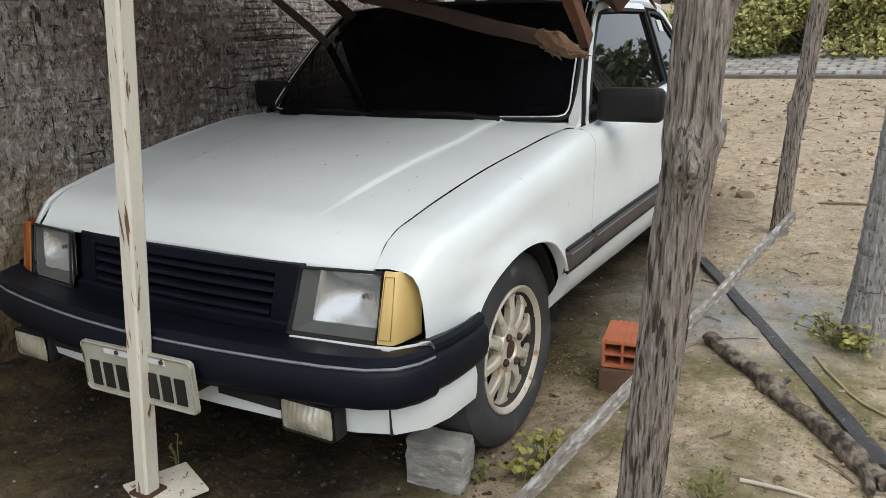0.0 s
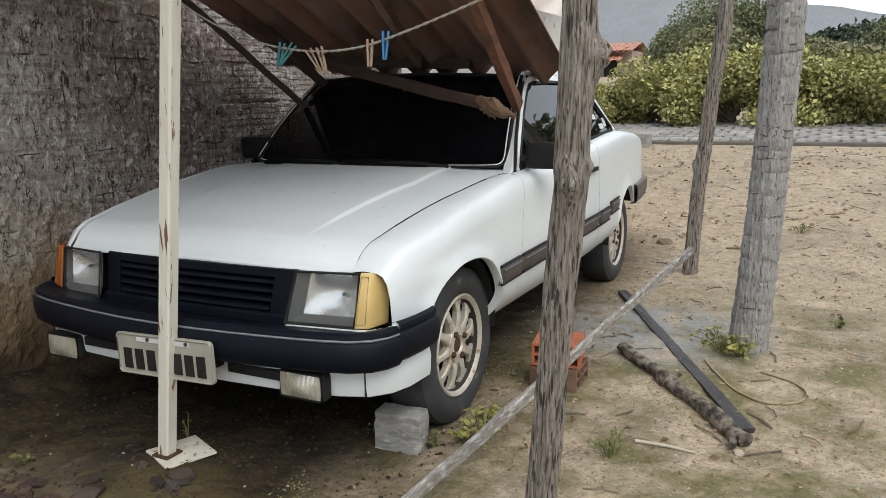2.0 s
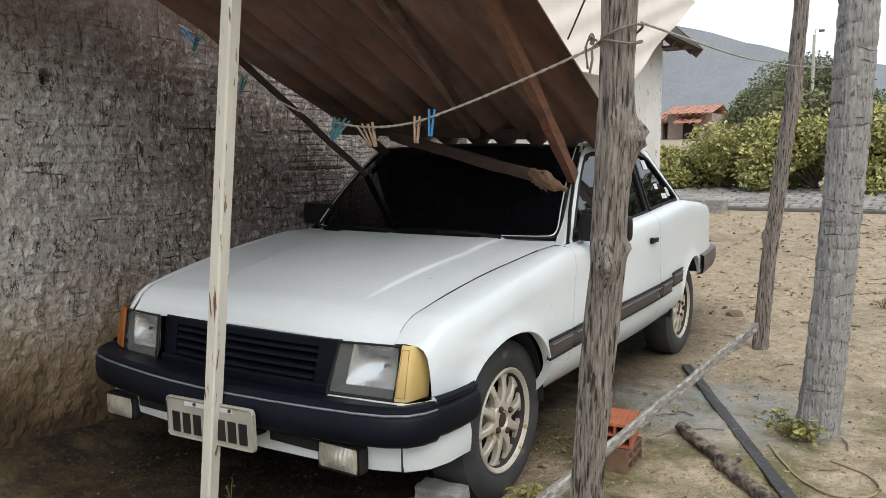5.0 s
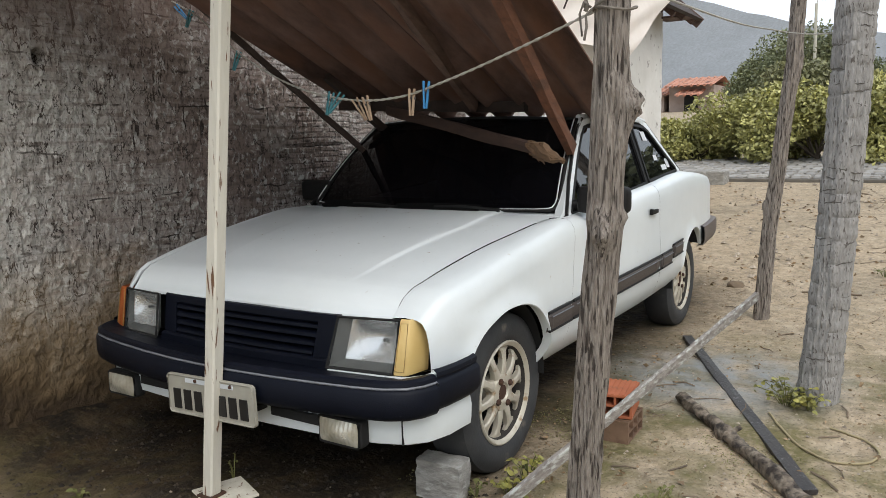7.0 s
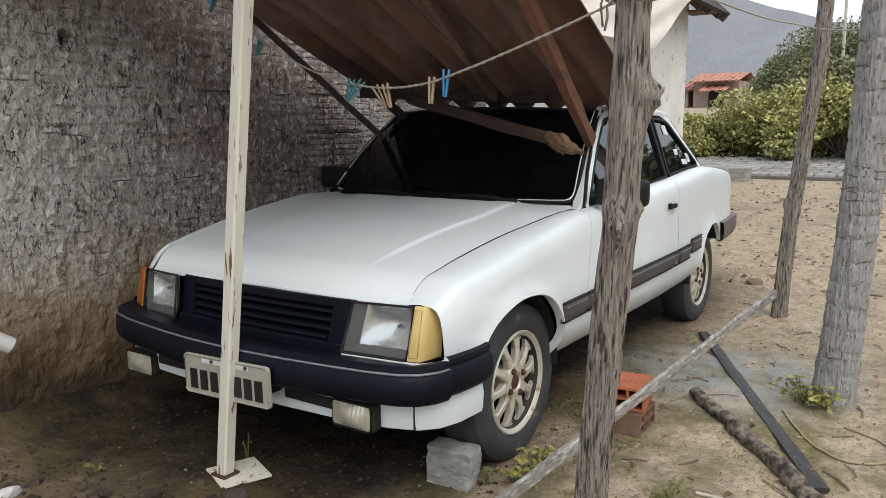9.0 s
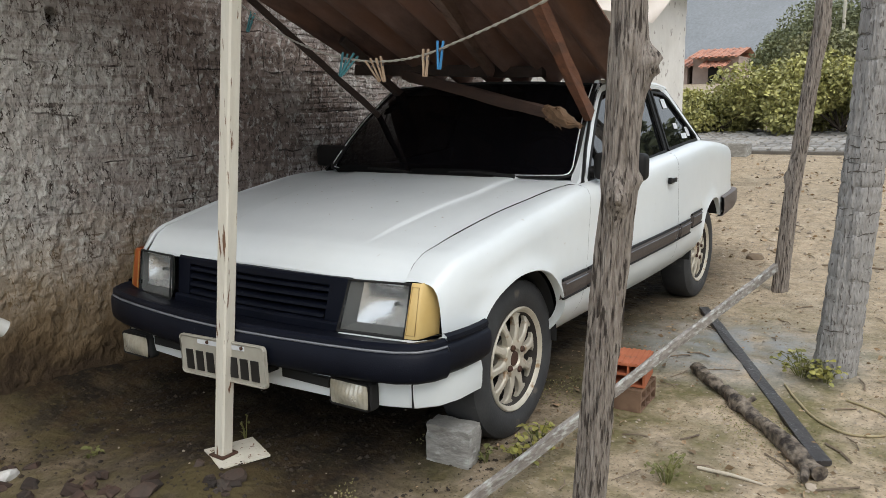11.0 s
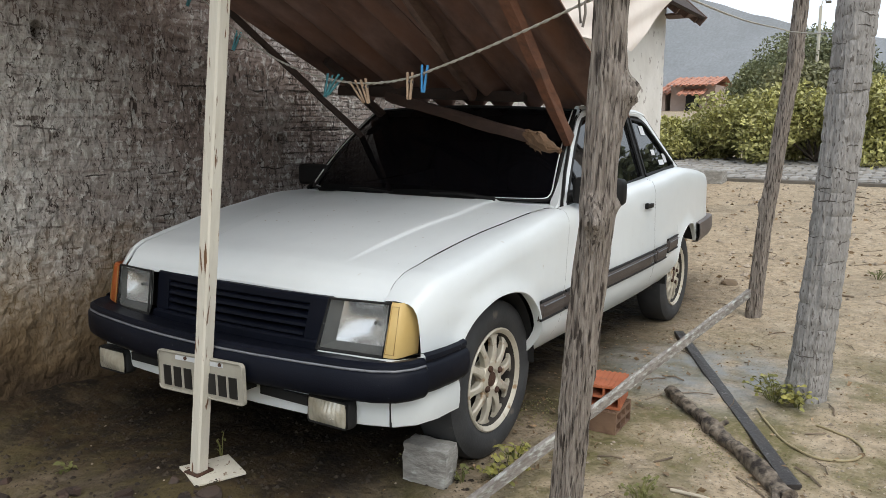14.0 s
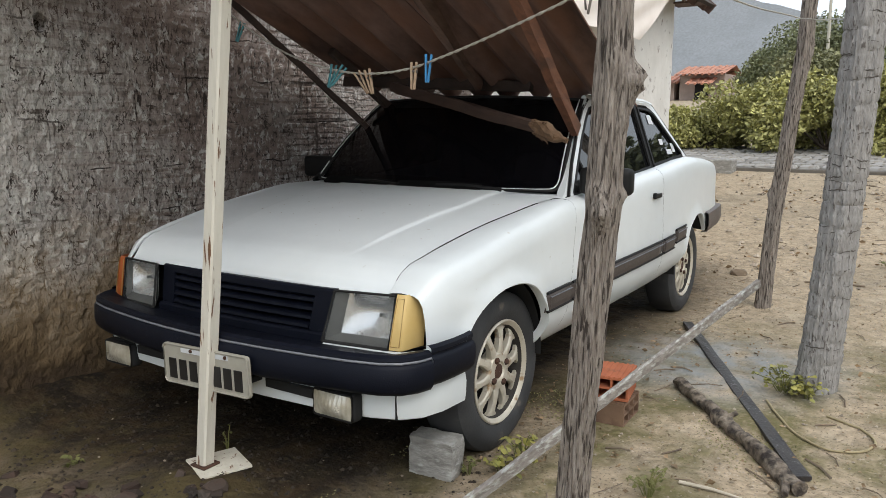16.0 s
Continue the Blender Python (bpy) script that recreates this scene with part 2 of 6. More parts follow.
# this green is paled a little, for haze over the trees behind the bushes
LEAF_TREE = mat("dull_green_leaves", (0.185, 0.200, 0.095), (0.110, 0.125, 0.062), 0.5, 0.6, island=-0.40)
LEAF_MID = mat("sunlit_dull_leaves", (0.225, 0.222, 0.105), (0.135, 0.140, 0.064), 0.8, 0.6, island=-0.45)
LEAF_FAR = mat("dark_far_leaves", (0.045, 0.066, 0.036), (0.028, 0.045, 0.026), 0.2, 0.7, island=-0.4)
SPRIG = mat("yellowing_weed_leaves", (0.30, 0.27, 0.065), (0.16, 0.17, 0.040), 9, 0.55, island=0.35)
GRASS = mat("short_weeds", (0.085, 0.098, 0.030), (0.15, 0.145, 0.045), 6, 0.7, island=-0.4)
MOSS = mat("yellowish_moss_tufts", (0.25, 0.235, 0.10), (0.17, 0.16, 0.07), 9, 0.85, island=-0.3)
TRUNK = mat("shaded_branches", (0.06, 0.045, 0.033), (0.09, 0.07, 0.05), 9, 0.9)
# haze over the hill is put into this pale blue-grey colour
HILL = mat("haze_tinted_hillside_scrub", (0.245, 0.255, 0.272), (0.185, 0.196, 0.208), 0.06, 0.95, stretch=(1, 0.12, 0.7), spot=(0.135, 0.145, 0.140), spot_scale=1.7, spot_at=0.55, spot_soft=0.30)
CANE = mat("bleached_cane", (0.52, 0.47, 0.38), (0.40, 0.35, 0.27), 30, 0.8, bump=0.001, bscale=120)
CHALK = mat("dirty_lime_lump", (0.66, 0.66, 0.64), (0.45, 0.44, 0.42), 22, 0.9, bump=0.004, bscale=60)
HOSE = mat("ochre_hose", (0.36, 0.30, 0.17), (0.28, 0.23, 0.13), 20, 0.6)


def ground_material():
    m = bpy.data.materials.new("sandy_soil")
    m.use_nodes = True
    n, l = m.node_tree.nodes, m.node_tree.links
    b = n["Principled BSDF"]
    b.inputs["Roughness"].default_value = 0.92
    b.inputs["Specular IOR Level"].default_value = 0.25
    geo = n.new("ShaderNodeNewGeometry")

    def noise_fac(scale, lo, hi, detail=6):
        t = n.new("ShaderNodeTexNoise")
        t.inputs["Scale"].default_value = scale
        t.inputs["Detail"].default_value = detail
        l.new(geo.outputs["Position"], t.inputs["Vector"])
        r = n.new("ShaderNodeMapRange")
        r.inputs[1].default_value, r.inputs[2].default_value = lo, hi
        l.new(t.outputs["Fac"], r.inputs[0])
        return r.outputs[0], t.outputs["Fac"]

    def mixc(fac, a, c):
        x = n.new("ShaderNodeMix")
        x.data_type = "RGBA"
        l.new(fac, x.inputs[0])
        for v, s in ((a, 6), (c, 7)):
            if isinstance(v, tuple):
                x.inputs[s].default_value = (*v, 1)
            else:
                l.new(v, x.inputs[s])
        return x.outputs[2]

    def math_op(op, a, c):
        x = n.new("ShaderNodeMath")
        x.operation = op
        x.use_clamp = True
        for v, s in ((a, 0), (c, 1)):
            if isinstance(v, (int, float)):
                x.inputs[s].default_value = v
            else:
                l.new(v, x.inputs[s])
        return x.outputs[0]

    broad, _ = noise_fac(0.9, 0.35, 0.65)
    fine, fraw = noise_fac(26, 0.35, 0.7, 10)
    col = mixc(broad, (0.49, 0.39, 0.275), (0.41, 0.33, 0.23))
    col = mixc(fine, col, (0.285, 0.23, 0.155))
    patch, _ = noise_fac(1.7, 0.50, 0.68, 8)
    col = mixc(math_op("MULTIPLY", patch, 0.55), col, (0.215, 0.185, 0.135))
    scuff, _ = noise_fac(8, 0.52, 0.66, 9)
    col = mixc(math_op("MULTIPLY", scuff, 0.40), col, (0.165, 0.135, 0.092))
    bleach, _ = noise_fac(4.3, 0.56, 0.70, 8)
    col = mixc(math_op("MULTIPLY", bleach, 0.5), col, (0.50, 0.42, 0.31))
    grit, _ = noise_fac(95, 0.57, 0.66, 4)
    col = mixc(math_op("MULTIPLY", grit, 0.8), col, (0.12, 0.095, 0.068))
    pale_, _ = noise_fac(70, 0.62, 0.72, 4)
    col = mixc(math_op("MULTIPLY", pale_, 0.8), col, (0.50, 0.44, 0.36))
    # damp earth along the wall, with the shade under the car painted in
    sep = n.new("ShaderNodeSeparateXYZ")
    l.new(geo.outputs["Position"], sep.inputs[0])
    damp_shade_x = n.new("ShaderNodeMapRange")
    damp_shade_x.inputs[1].default_value, damp_shade_x.inputs[2].default_value = 0.95, 0.42
    l.new(sep.outputs[0], damp_shade_x.inputs[0])
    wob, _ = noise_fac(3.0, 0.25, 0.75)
    damp_shade_y = n.new("ShaderNodeMapRange")
    damp_shade_y.inputs[1].default_value, damp_shade_y.inputs[2].default_value = 4.6, 3.6
    l.new(sep.outputs[1], damp_shade_y.inputs[0])
    damp_shade_f = n.new("ShaderNodeMapRange")
    damp_shade_f.inputs[1].default_value, damp_shade_f.inputs[2].default_value = -0.85, 0.0
    l.new(sep.outputs[1], damp_shade_f.inputs[0])
    damp = math_op("MULTIPLY", math_op("MULTIPLY", damp_shade_x.outputs[0], damp_shade_y.outputs[0]), damp_shade_f.outputs[0])
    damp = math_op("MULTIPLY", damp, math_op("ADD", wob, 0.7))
    # greenish algae film in the trodden yard near the posts
    moss, _ = noise_fac(3.6, 0.41, 0.60, 10)
    tuft, _ = noise_fac(42, 0.34, 0.58, 5)
    moss = math_op("MULTIPLY", moss, math_op("ADD", math_op("MULTIPLY", tuft, 0.50), 0.66))
    trod = n.new("ShaderNodeMapRange")
    trod.inputs[1].default_value, trod.inputs[2].default_value = -1.5, -0.4
    l.new(sep.outputs[1], trod.inputs[0])
    aside = n.new("ShaderNodeMapRange")
    aside.inputs[1].default_value, aside.inputs[2].default_value = 3.2, 2.0
    l.new(sep.outputs[0], aside.inputs[0])
    moss = math_op("MULTIPLY", moss, math_op("MULTIPLY", trod.outputs[0], aside.outputs[0]))
    mossy = n.new("ShaderNodeMapRange")
    mossy.inputs[1].default_value, mossy.inputs[2].default_value = 3.5, 2.0
    l.new(sep.outputs[1], mossy.inputs[0])
    col = mixc(math_op("MULTIPLY", math_op("MULTIPLY", moss, mossy.outputs[0]), 0.85), col, (0.118, 0.108, 0.040))
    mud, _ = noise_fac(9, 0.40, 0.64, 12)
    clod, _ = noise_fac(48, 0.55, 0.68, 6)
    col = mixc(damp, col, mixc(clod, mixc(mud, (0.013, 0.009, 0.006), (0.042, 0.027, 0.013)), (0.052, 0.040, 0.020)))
    # olive algae in patches on the open part of the damp earth
    algae, _ = noise_fac(6.5, 0.46, 0.62, 12)
    bare = n.new("ShaderNodeMapRange")
    bare.inputs[1].default_value, bare.inputs[2].default_value = 0.35, -0.25
    l.new(sep.outputs[1], bare.inputs[0])
    col = mixc(math_op("MULTIPLY", math_op("MULTIPLY", algae, bare.outputs[0]), 0.6), col, (0.105, 0.085, 0.036))
    # grey ash patch by the log
    ash = n.new("ShaderNodeVectorMath")
    ash.operation = "DISTANCE"
    ash.inputs[1].default_value = (1.16, 2.15, 0.0)
    l.new(geo.outputs["Position"], ash.inputs[0])
    am = n.new("ShaderNodeMapRange")
    am.inputs[1].default_value, am.inputs[2].default_value = 0.66, 0.20
    l.new(ash.outputs["Value"], am.inputs[0])
    an, _ = noise_fac(7, 0.3, 0.6)
    col = mixc(math_op("MULTIPLY", math_op("MULTIPLY", am.outputs[0], an), 0.95), col, (0.29, 0.30, 0.295))
    l.new(col, b.inputs["Base Color"])
    bp = n.new("ShaderNodeBump")
    bp.inputs["Distance"].default_value = 0.022
    l.new(fraw, bp.inputs["Height"])
    l.new(bp.outputs[0], b.inputs["Normal"])
    return m


WALL_FACE = -1.05


def wall_material():
    """Rough sprayed plaster, once limewashed, with cracks over the joints and earth splashed up at the foot."""
    m = bpy.data.materials.new("rough_limewashed_plaster")
    m.use_nodes = True
    n, l = m.node_tree.nodes, m.node_tree.links
    b = n["Principled BSDF"]
    b.inputs["Roughness"].default_value = 0.95
    b.inputs["Specular IOR Level"].default_value = 0.2
    geo = n.new("ShaderNodeNewGeometry")
    pos = geo.outputs["Position"]

    def noise_fac(scale, lo, hi, stretch=(1, 1, 1), detail=7):
        mp = n.new("ShaderNodeMapping")
        mp.inputs["Scale"].default_value = stretch
        l.new(pos, mp.inputs[0])
        t = n.new("ShaderNodeTexNoise")
        t.inputs["Scale"].default_value = scale
        t.inputs["Detail"].default_value = detail
        l.new(mp.outputs[0], t.inputs["Vector"])
        r = n.new("ShaderNodeMapRange")
        r.inputs[1].default_value, r.inputs[2].default_value = lo, hi
        l.new(t.outputs["Fac"], r.inputs[0])
        return r.outputs[0], t.outputs["Fac"]

    def mixc(fac, a, c):
        x = n.new("ShaderNodeMix")
        x.data_type = "RGBA"
        l.new(fac, x.inputs[0])
        for v, s in ((a, 6), (c, 7)):
            if isinstance(v, tuple):
                x.inputs[s].default_value = (*v, 1)
            else:
                l.new(v, x.inputs[s])
        return x.outputs[2]

    big, _ = noise_fac(1.6, 0.3, 0.7)
    fine, _ = noise_fac(26, 0.30, 0.75)
    streak, _ = noise_fac(6, 0.50, 0.70, (1, 3.0, 0.5))
    col = mixc(big, (0.55, 0.56, 0.53), (0.42, 0.413, 0.386))
    col = mixc(fine, col, (0.47, 0.455, 0.425))
    col = mixc(streak, col, (0.44, 0.415, 0.38))
    # plaster turns darker and browner with distance along the wall
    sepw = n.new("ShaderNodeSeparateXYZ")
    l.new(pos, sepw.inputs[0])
    browner = n.new("ShaderNodeMapRange")
    browner.inputs[1].default_value, browner.inputs[2].default_value = -0.45, 1.0
    l.new(sepw.outputs[1], browner.inputs[0])
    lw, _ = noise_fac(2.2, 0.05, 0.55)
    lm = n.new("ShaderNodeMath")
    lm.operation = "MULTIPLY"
    l.new(browner.outputs[0], lm.inputs[0])
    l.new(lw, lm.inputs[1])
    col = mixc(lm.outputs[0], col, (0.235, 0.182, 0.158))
    worn = n.new("ShaderNodeMapRange")
    worn.inputs[1].default_value, worn.inputs[2].default_value = -0.5, 0.5
    worn.inputs[3].default_value = 0.22
    l.new(sepw.outputs[1], worn.inputs[0])

    def where_worn(fac):
        mw = n.new("ShaderNodeMath")
        mw.operation = "MULTIPLY"
        l.new(fac, mw.inputs[0])
        l.new(worn.outputs[0], mw.inputs[1])
        return mw.outputs[0]

    # limewash high on the far stretch, whitened by painted light from the roof gap
    gap_light = n.new("ShaderNodeMapRange")
    gap_light.inputs[1].default_value, gap_light.inputs[2].default_value = 1.48, 1.70
    l.new(sepw.outputs[2], gap_light.inputs[0])
    far = n.new("ShaderNodeMapRange")
    far.inputs[1].default_value, far.inputs[2].default_value = 1.15, 1.65
    l.new(sepw.outputs[1], far.inputs[0])
    km = n.new("ShaderNodeMath")
    km.operation = "MULTIPLY"
    l.new(gap_light.outputs[0], km.inputs[0])
    l.new(far.outputs[0], km.inputs[1])
    patchy, _ = noise_fac(7.0, 0.25, 0.50, (1, 1, 1.6), 6)
    kp = n.new("ShaderNodeMath")
    kp.operation = "MULTIPLY"
    l.new(km.outputs[0], kp.inputs[0])
    l.new(patchy, kp.inputs[1])
    col = mixc(kp.outputs[0], col, (0.68, 0.67, 0.65))
    # short dark splits, upright and level, where the coat has weathered
    upright, _ = noise_fac(8.5, 0.645, 0.675, (1, 3.2, 0.70), 6)
    col = mixc(where_worn(upright), col, (0.050, 0.039, 0.033))
    level, _ = noise_fac(9.0, 0.66, 0.69, (1, 0.75, 3.4), 6)
    col = mixc(where_worn(level), col, (0.060, 0.046, 0.039))
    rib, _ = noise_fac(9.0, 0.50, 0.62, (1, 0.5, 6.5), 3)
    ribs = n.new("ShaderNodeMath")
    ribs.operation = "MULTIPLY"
    l.new(browner.outputs[0], ribs.inputs[0])
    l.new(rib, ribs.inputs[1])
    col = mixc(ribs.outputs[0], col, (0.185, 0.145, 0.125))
    dmap = n.new("ShaderNodeMapping")
    dmap.inputs["Scale"].default_value = (1, 1.1, 0.95)
    l.new(pos, dmap.inputs[0])
    dab = n.new("ShaderNodeTexNoise")
    dab.inputs["Scale"].default_value = 30
    dab.inputs["Detail"].default_value = 5
    dab.inputs["Roughness"].default_value = 0.6
    dab.inputs["Distortion"].default_value = 0.5
    l.new(dmap.outputs[0], dab.inputs["Vector"])
    # shade painted into the relief's hollows, pale highlights onto its raised strokes
    low = n.new("ShaderNodeMapRange")
    low.inputs[1].default_value, low.inputs[2].default_value = 0.42, 0.35
    low.inputs[4].default_value = 0.55
    l.new(dab.outputs["Fac"], low.inputs[0])
    col = mixc(low.outputs[0], col, (0.070, 0.056, 0.047))
    high = n.new("ShaderNodeMapRange")
    high.inputs[1].default_value, high.inputs[2].default_value = 0.54, 0.62
    high.inputs[4].default_value = 0.55
    l.new(dab.outputs["Fac"], high.inputs[0])
    col = mixc(high.outputs[0], col, (0.66, 0.65, 0.61))
    # small deep pits between the thrown strokes of plaster, their shade painted dark
    pit, pit_raw = noise_fac(58, 0.60, 0.68, (1, 1.5, 0.9), 3)
    pm = n.new("ShaderNodeMath")
    pm.operation = "MULTIPLY"
    pm.inputs[1].default_value = 0.55
    l.new(pit, pm.inputs[0])
    col = mixc(pm.outputs[0], col, (0.060, 0.048, 0.041))
    # hairline cracks along the blockwork behind
    sep = n.new("ShaderNodeSeparateXYZ")
    l.new(pos, sep.inputs[0])
    wv = n.new("ShaderNodeTexNoise")
    wv.inputs["Scale"].default_value = 5
    wv.inputs["Detail"].default_value = 4
    l.new(pos, wv.inputs["Vector"])
    com = n.new("ShaderNodeCombineXYZ")
    for k, axis in ((0, 1), (1, 2)):
        ma = n.new("ShaderNodeMath")
        ma.operation = "MULTIPLY_ADD"
        ma.inputs[1].default_value = 0.085
        l.new(wv.outputs["Color"], ma.inputs[0])
        l.new(sep.outputs[axis], ma.inputs[2])
        l.new(ma.outputs[0], com.inputs[k])
    br = n.new("ShaderNodeTexBrick")
    br.inputs["Scale"].default_value = 1.0
    br.inputs["Brick Width"].default_value = 0.27
    br.inputs["Row Height"].default_value = 0.20
    br.inputs["Mortar Size"].default_value = 0.0042
    br.inputs["Mortar Smooth"].default_value = 0.3
    l.new(com.outputs[0], br.inputs["Vector"])
    cm, _ = noise_fac(9.0, 0.50, 0.60)
    mm = n.new("ShaderNodeMath")
    mm.operation = "MULTIPLY"
    l.new(br.outputs["Fac"], mm.inputs[0])
    l.new(cm, mm.inputs[1])
    col = mixc(where_worn(mm.outputs[0]), col, (0.040, 0.031, 0.026))

    # thin curled cracks where strokes of plaster lift from each other
    def thread(scale, stretch, width, lo, hi, mask_scale):
        _, raw = noise_fac(scale, 0, 1, stretch, 3)
        off = n.new("ShaderNodeMath")
        off.operation = "SUBTRACT"
        off.inputs[1].default_value = 0.5
        l.new(raw, off.inputs[0])
        away = n.new("ShaderNodeMath")
        away.operation = "ABSOLUTE"
        l.new(off.outputs[0], away.inputs[0])
        line = n.new("ShaderNodeMapRange")
        line.inputs[1].default_value, line.inputs[2].default_value = width, width * 0.35
        l.new(away.outputs[0], line.inputs[0])
        some, _ = noise_fac(mask_scale, lo, hi, (1, 1, 1), 4)
        both = n.new("ShaderNodeMath")
        both.operation = "MULTIPLY"
        l.new(line.outputs[0], both.inputs[0])
        l.new(some, both.inputs[1])
        return both.outputs[0]

    col = mixc(thread(13, (1, 2.1, 0.75), 0.022, 0.49, 0.57, 16), col, (0.048, 0.038, 0.032))
    col = mixc(thread(21, (1, 1.5, 1.0), 0.026, 0.52, 0.60, 19), col, (0.060, 0.048, 0.040))
    # brown damp stain hanging from the top of the wall, and a patch of bare red brick
    top = n.new("ShaderNodeMapRange")
    top.inputs[1].default_value, top.inputs[2].default_value = 1.40, 1.85
    hang = n.new("ShaderNodeMath")
    hang.operation = "MULTIPLY_ADD"
    hang.inputs[1].default_value = 0.9
    _, stain_raw = noise_fac(4.5, 0.3, 0.7, (1, 1.6, 0.45), 6)
    l.new(stain_raw, hang.inputs[0])
    lift = n.new("ShaderNodeMath")
    lift.operation = "SUBTRACT"
    lift.inputs[1].default_value = 0.45
    l.new(sep.outputs[2], lift.inputs[0])
    l.new(lift.outputs[0], hang.inputs[2])
    l.new(hang.outputs[0], top.inputs[0])
    half = n.new("ShaderNodeMath")
    half.operation = "MULTIPLY"
    half.inputs[1].default_value = 0.72
    l.new(top.outputs[0], half.inputs[0])
    col = mixc(half.outputs[0], col, (0.105, 0.068, 0.054))
    red = n.new("ShaderNodeVectorMath")
    red.operation = "DISTANCE"
    red.inputs[1].default_value = (WALL_FACE, 0.95, 2.10)
    l.new(pos, red.inputs[0])
    redm = n.new("ShaderNodeMapRange")
    redm.inputs[1].default_value, redm.inputs[2].default_value = 0.24, 0.15
    l.new(red.outputs["Value"], redm.inputs[0])
    col = mixc(redm.outputs[0], col, (0.21, 0.085, 0.060))
    # red earth splashed over the foot of the wall
    hz = n.new("ShaderNodeMapRange")
    hz.inputs[1].default_value, hz.inputs[2].default_value = 0.74, 0.20
    wob = n.new("ShaderNodeMath")
    wob.operation = "MULTIPLY_ADD"
    wob.inputs[1].default_value = -0.55
    l.new(wv.outputs["Fac"], wob.inputs[0])
    l.new(sep.outputs[2], wob.inputs[2])
    ad = n.new("ShaderNodeMath")
    ad.operation = "ADD"
    ad.inputs[1].default_value = 0.27
    l.new(wob.outputs[0], ad.inputs[0])
    l.new(ad.outputs[0], hz.inputs[0])
    col = mixc(hz.outputs[0], col, (0.285, 0.20, 0.105))
    wet = n.new("ShaderNodeMapRange")
    wet.inputs[1].default_value, wet.inputs[2].default_value = 0.50, 0.10
    l.new(ad.outputs[0], wet.inputs[0])
    col = mixc(wet.outputs[0], col, (0.055, 0.038, 0.024))
    l.new(col, b.inputs["Base Color"])
    bp = n.new("ShaderNodeBump")
    bp.inputs["Distance"].default_value = 0.019
    l.new(dab.outputs["Fac"], bp.inputs["Height"])
    bf = n.new("ShaderNodeBump")
    bf.invert = True
    bf.inputs["Distance"].default_value = 0.004
    l.new(pit_raw, bf.inputs["Height"])
    l.new(bp.outputs[0], bf.inputs["Normal"])
    l.new(bf.outputs[0], b.inputs["Normal"])
    return m


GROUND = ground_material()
PLASTER = wall_material()


# ------------------------------------------------------------------ small geometry kit: every maker returns (verts, faces)
def join(*geos):
    V, F = [], []
    for v, fc in geos:
        k = len(V)
        V += [tuple(p) for p in v]
        F += [tuple(i + k for i in q) for q in fc]
    return V, F


def move(geo, m):
    return [tuple(m @ Vector(p)) for p in geo[0]], geo[1]


def mirror_x(geo):
    return [(-p[0], p[1], p[2]) for p in geo[0]], [tuple(reversed(q)) for q in geo[1]]


def grid(rows, closed=False):
    """Quads between rows of equally many points."""
    V = [tuple(p) for r in rows for p in r]
    w = len(rows[0])
    F = []
    for a in range(len(rows) - 1):
        for c in range(w if closed else w - 1):
            d = (c + 1) % w
            F.append((a * w + c, a * w + d, (a + 1) * w + d, (a + 1) * w + c))
    return V, F


def rbox(cx, cy, cz, sx, sy, sz, bevel=0.0, seg=2):
    bm = bmesh.new()
    bmesh.ops.create_cube(bm, size=1)
    for v in bm.verts:
        v.co = (v.co.x * sx, v.co.y * sy, v.co.z * sz)
    if bevel:
        bmesh.ops.bevel(bm, geom=bm.edges[:], offset=bevel, segments=seg, affect="EDGES", profile=0.6)
    bm.verts.index_update()
    V = [(v.co.x + cx, v.co.y + cy, v.co.z + cz) for v in bm.verts]
    F = [tuple(v.index for v in q.verts) for q in bm.faces]
    bm.free()
    return V, F


def tube(points, radius, sides=10, caps=True):
    """A round bar along points; radius one number or one for each point."""
    P = [Vector(p) for p in points]
    rows = []
    for k, p in enumerate(P):
        t = (P[min(k + 1, len(P) - 1)] - P[max(k - 1, 0)]).normalized()
        side = t.cross(Vector((0, 0, 1)))
        if side.length < 1e-3:
            side = t.cross(Vector((0, 1, 0)))
        side.normalize()
        up = side.cross(t)
        r = radius[k] if isinstance(radius, (list, tuple)) else radius
        rows.append([p + r * (math.cos(a) * side + math.sin(a) * up) for a in (2 * math.pi * j / sides for j in range(sides))])
    V, F = grid(rows, True)
    if caps:
        F += [tuple(range(sides)), tuple(range(len(V) - 1, len(V) - 1 - sides, -1))]
    return V, F


def strip(points, normals, width, thick):
    """A flat bar along points: width along its own side way, thickness along the normals."""
    P = [Vector(p) for p in points]
    rows = []
    for k, p in enumerate(P):
        t = (P[min(k + 1, len(P) - 1)] - P[max(k - 1, 0)]).normalized()
        nn = Vector(normals[k] if isinstance(normals, list) else normals)
        nn = (nn - nn.dot(t) * t).normalized()
        s = t.cross(nn).normalized()
        w = width[k] if isinstance(width, (list, tuple)) else width
        rows.append([p - s * w / 2, p - s * w / 2 + nn * thick, p + s * w / 2 + nn * thick, p + s * w / 2])
    V, F = grid(rows, True)
    F += [(0, 1, 2, 3), tuple(range(len(V) - 1, len(V) - 5, -1))]
    return V, F


def lathe_x(profile, cx, cy, cz, sides=40):
    """Turns (x, radius) pairs about the x axis."""
    rows = [[(cx + x, cy + r * math.cos(a), cz + r * math.sin(a)) for a in (2 * math.pi * j / sides for j in range(sides))] for x, r in profile]
    return grid(rows, True)


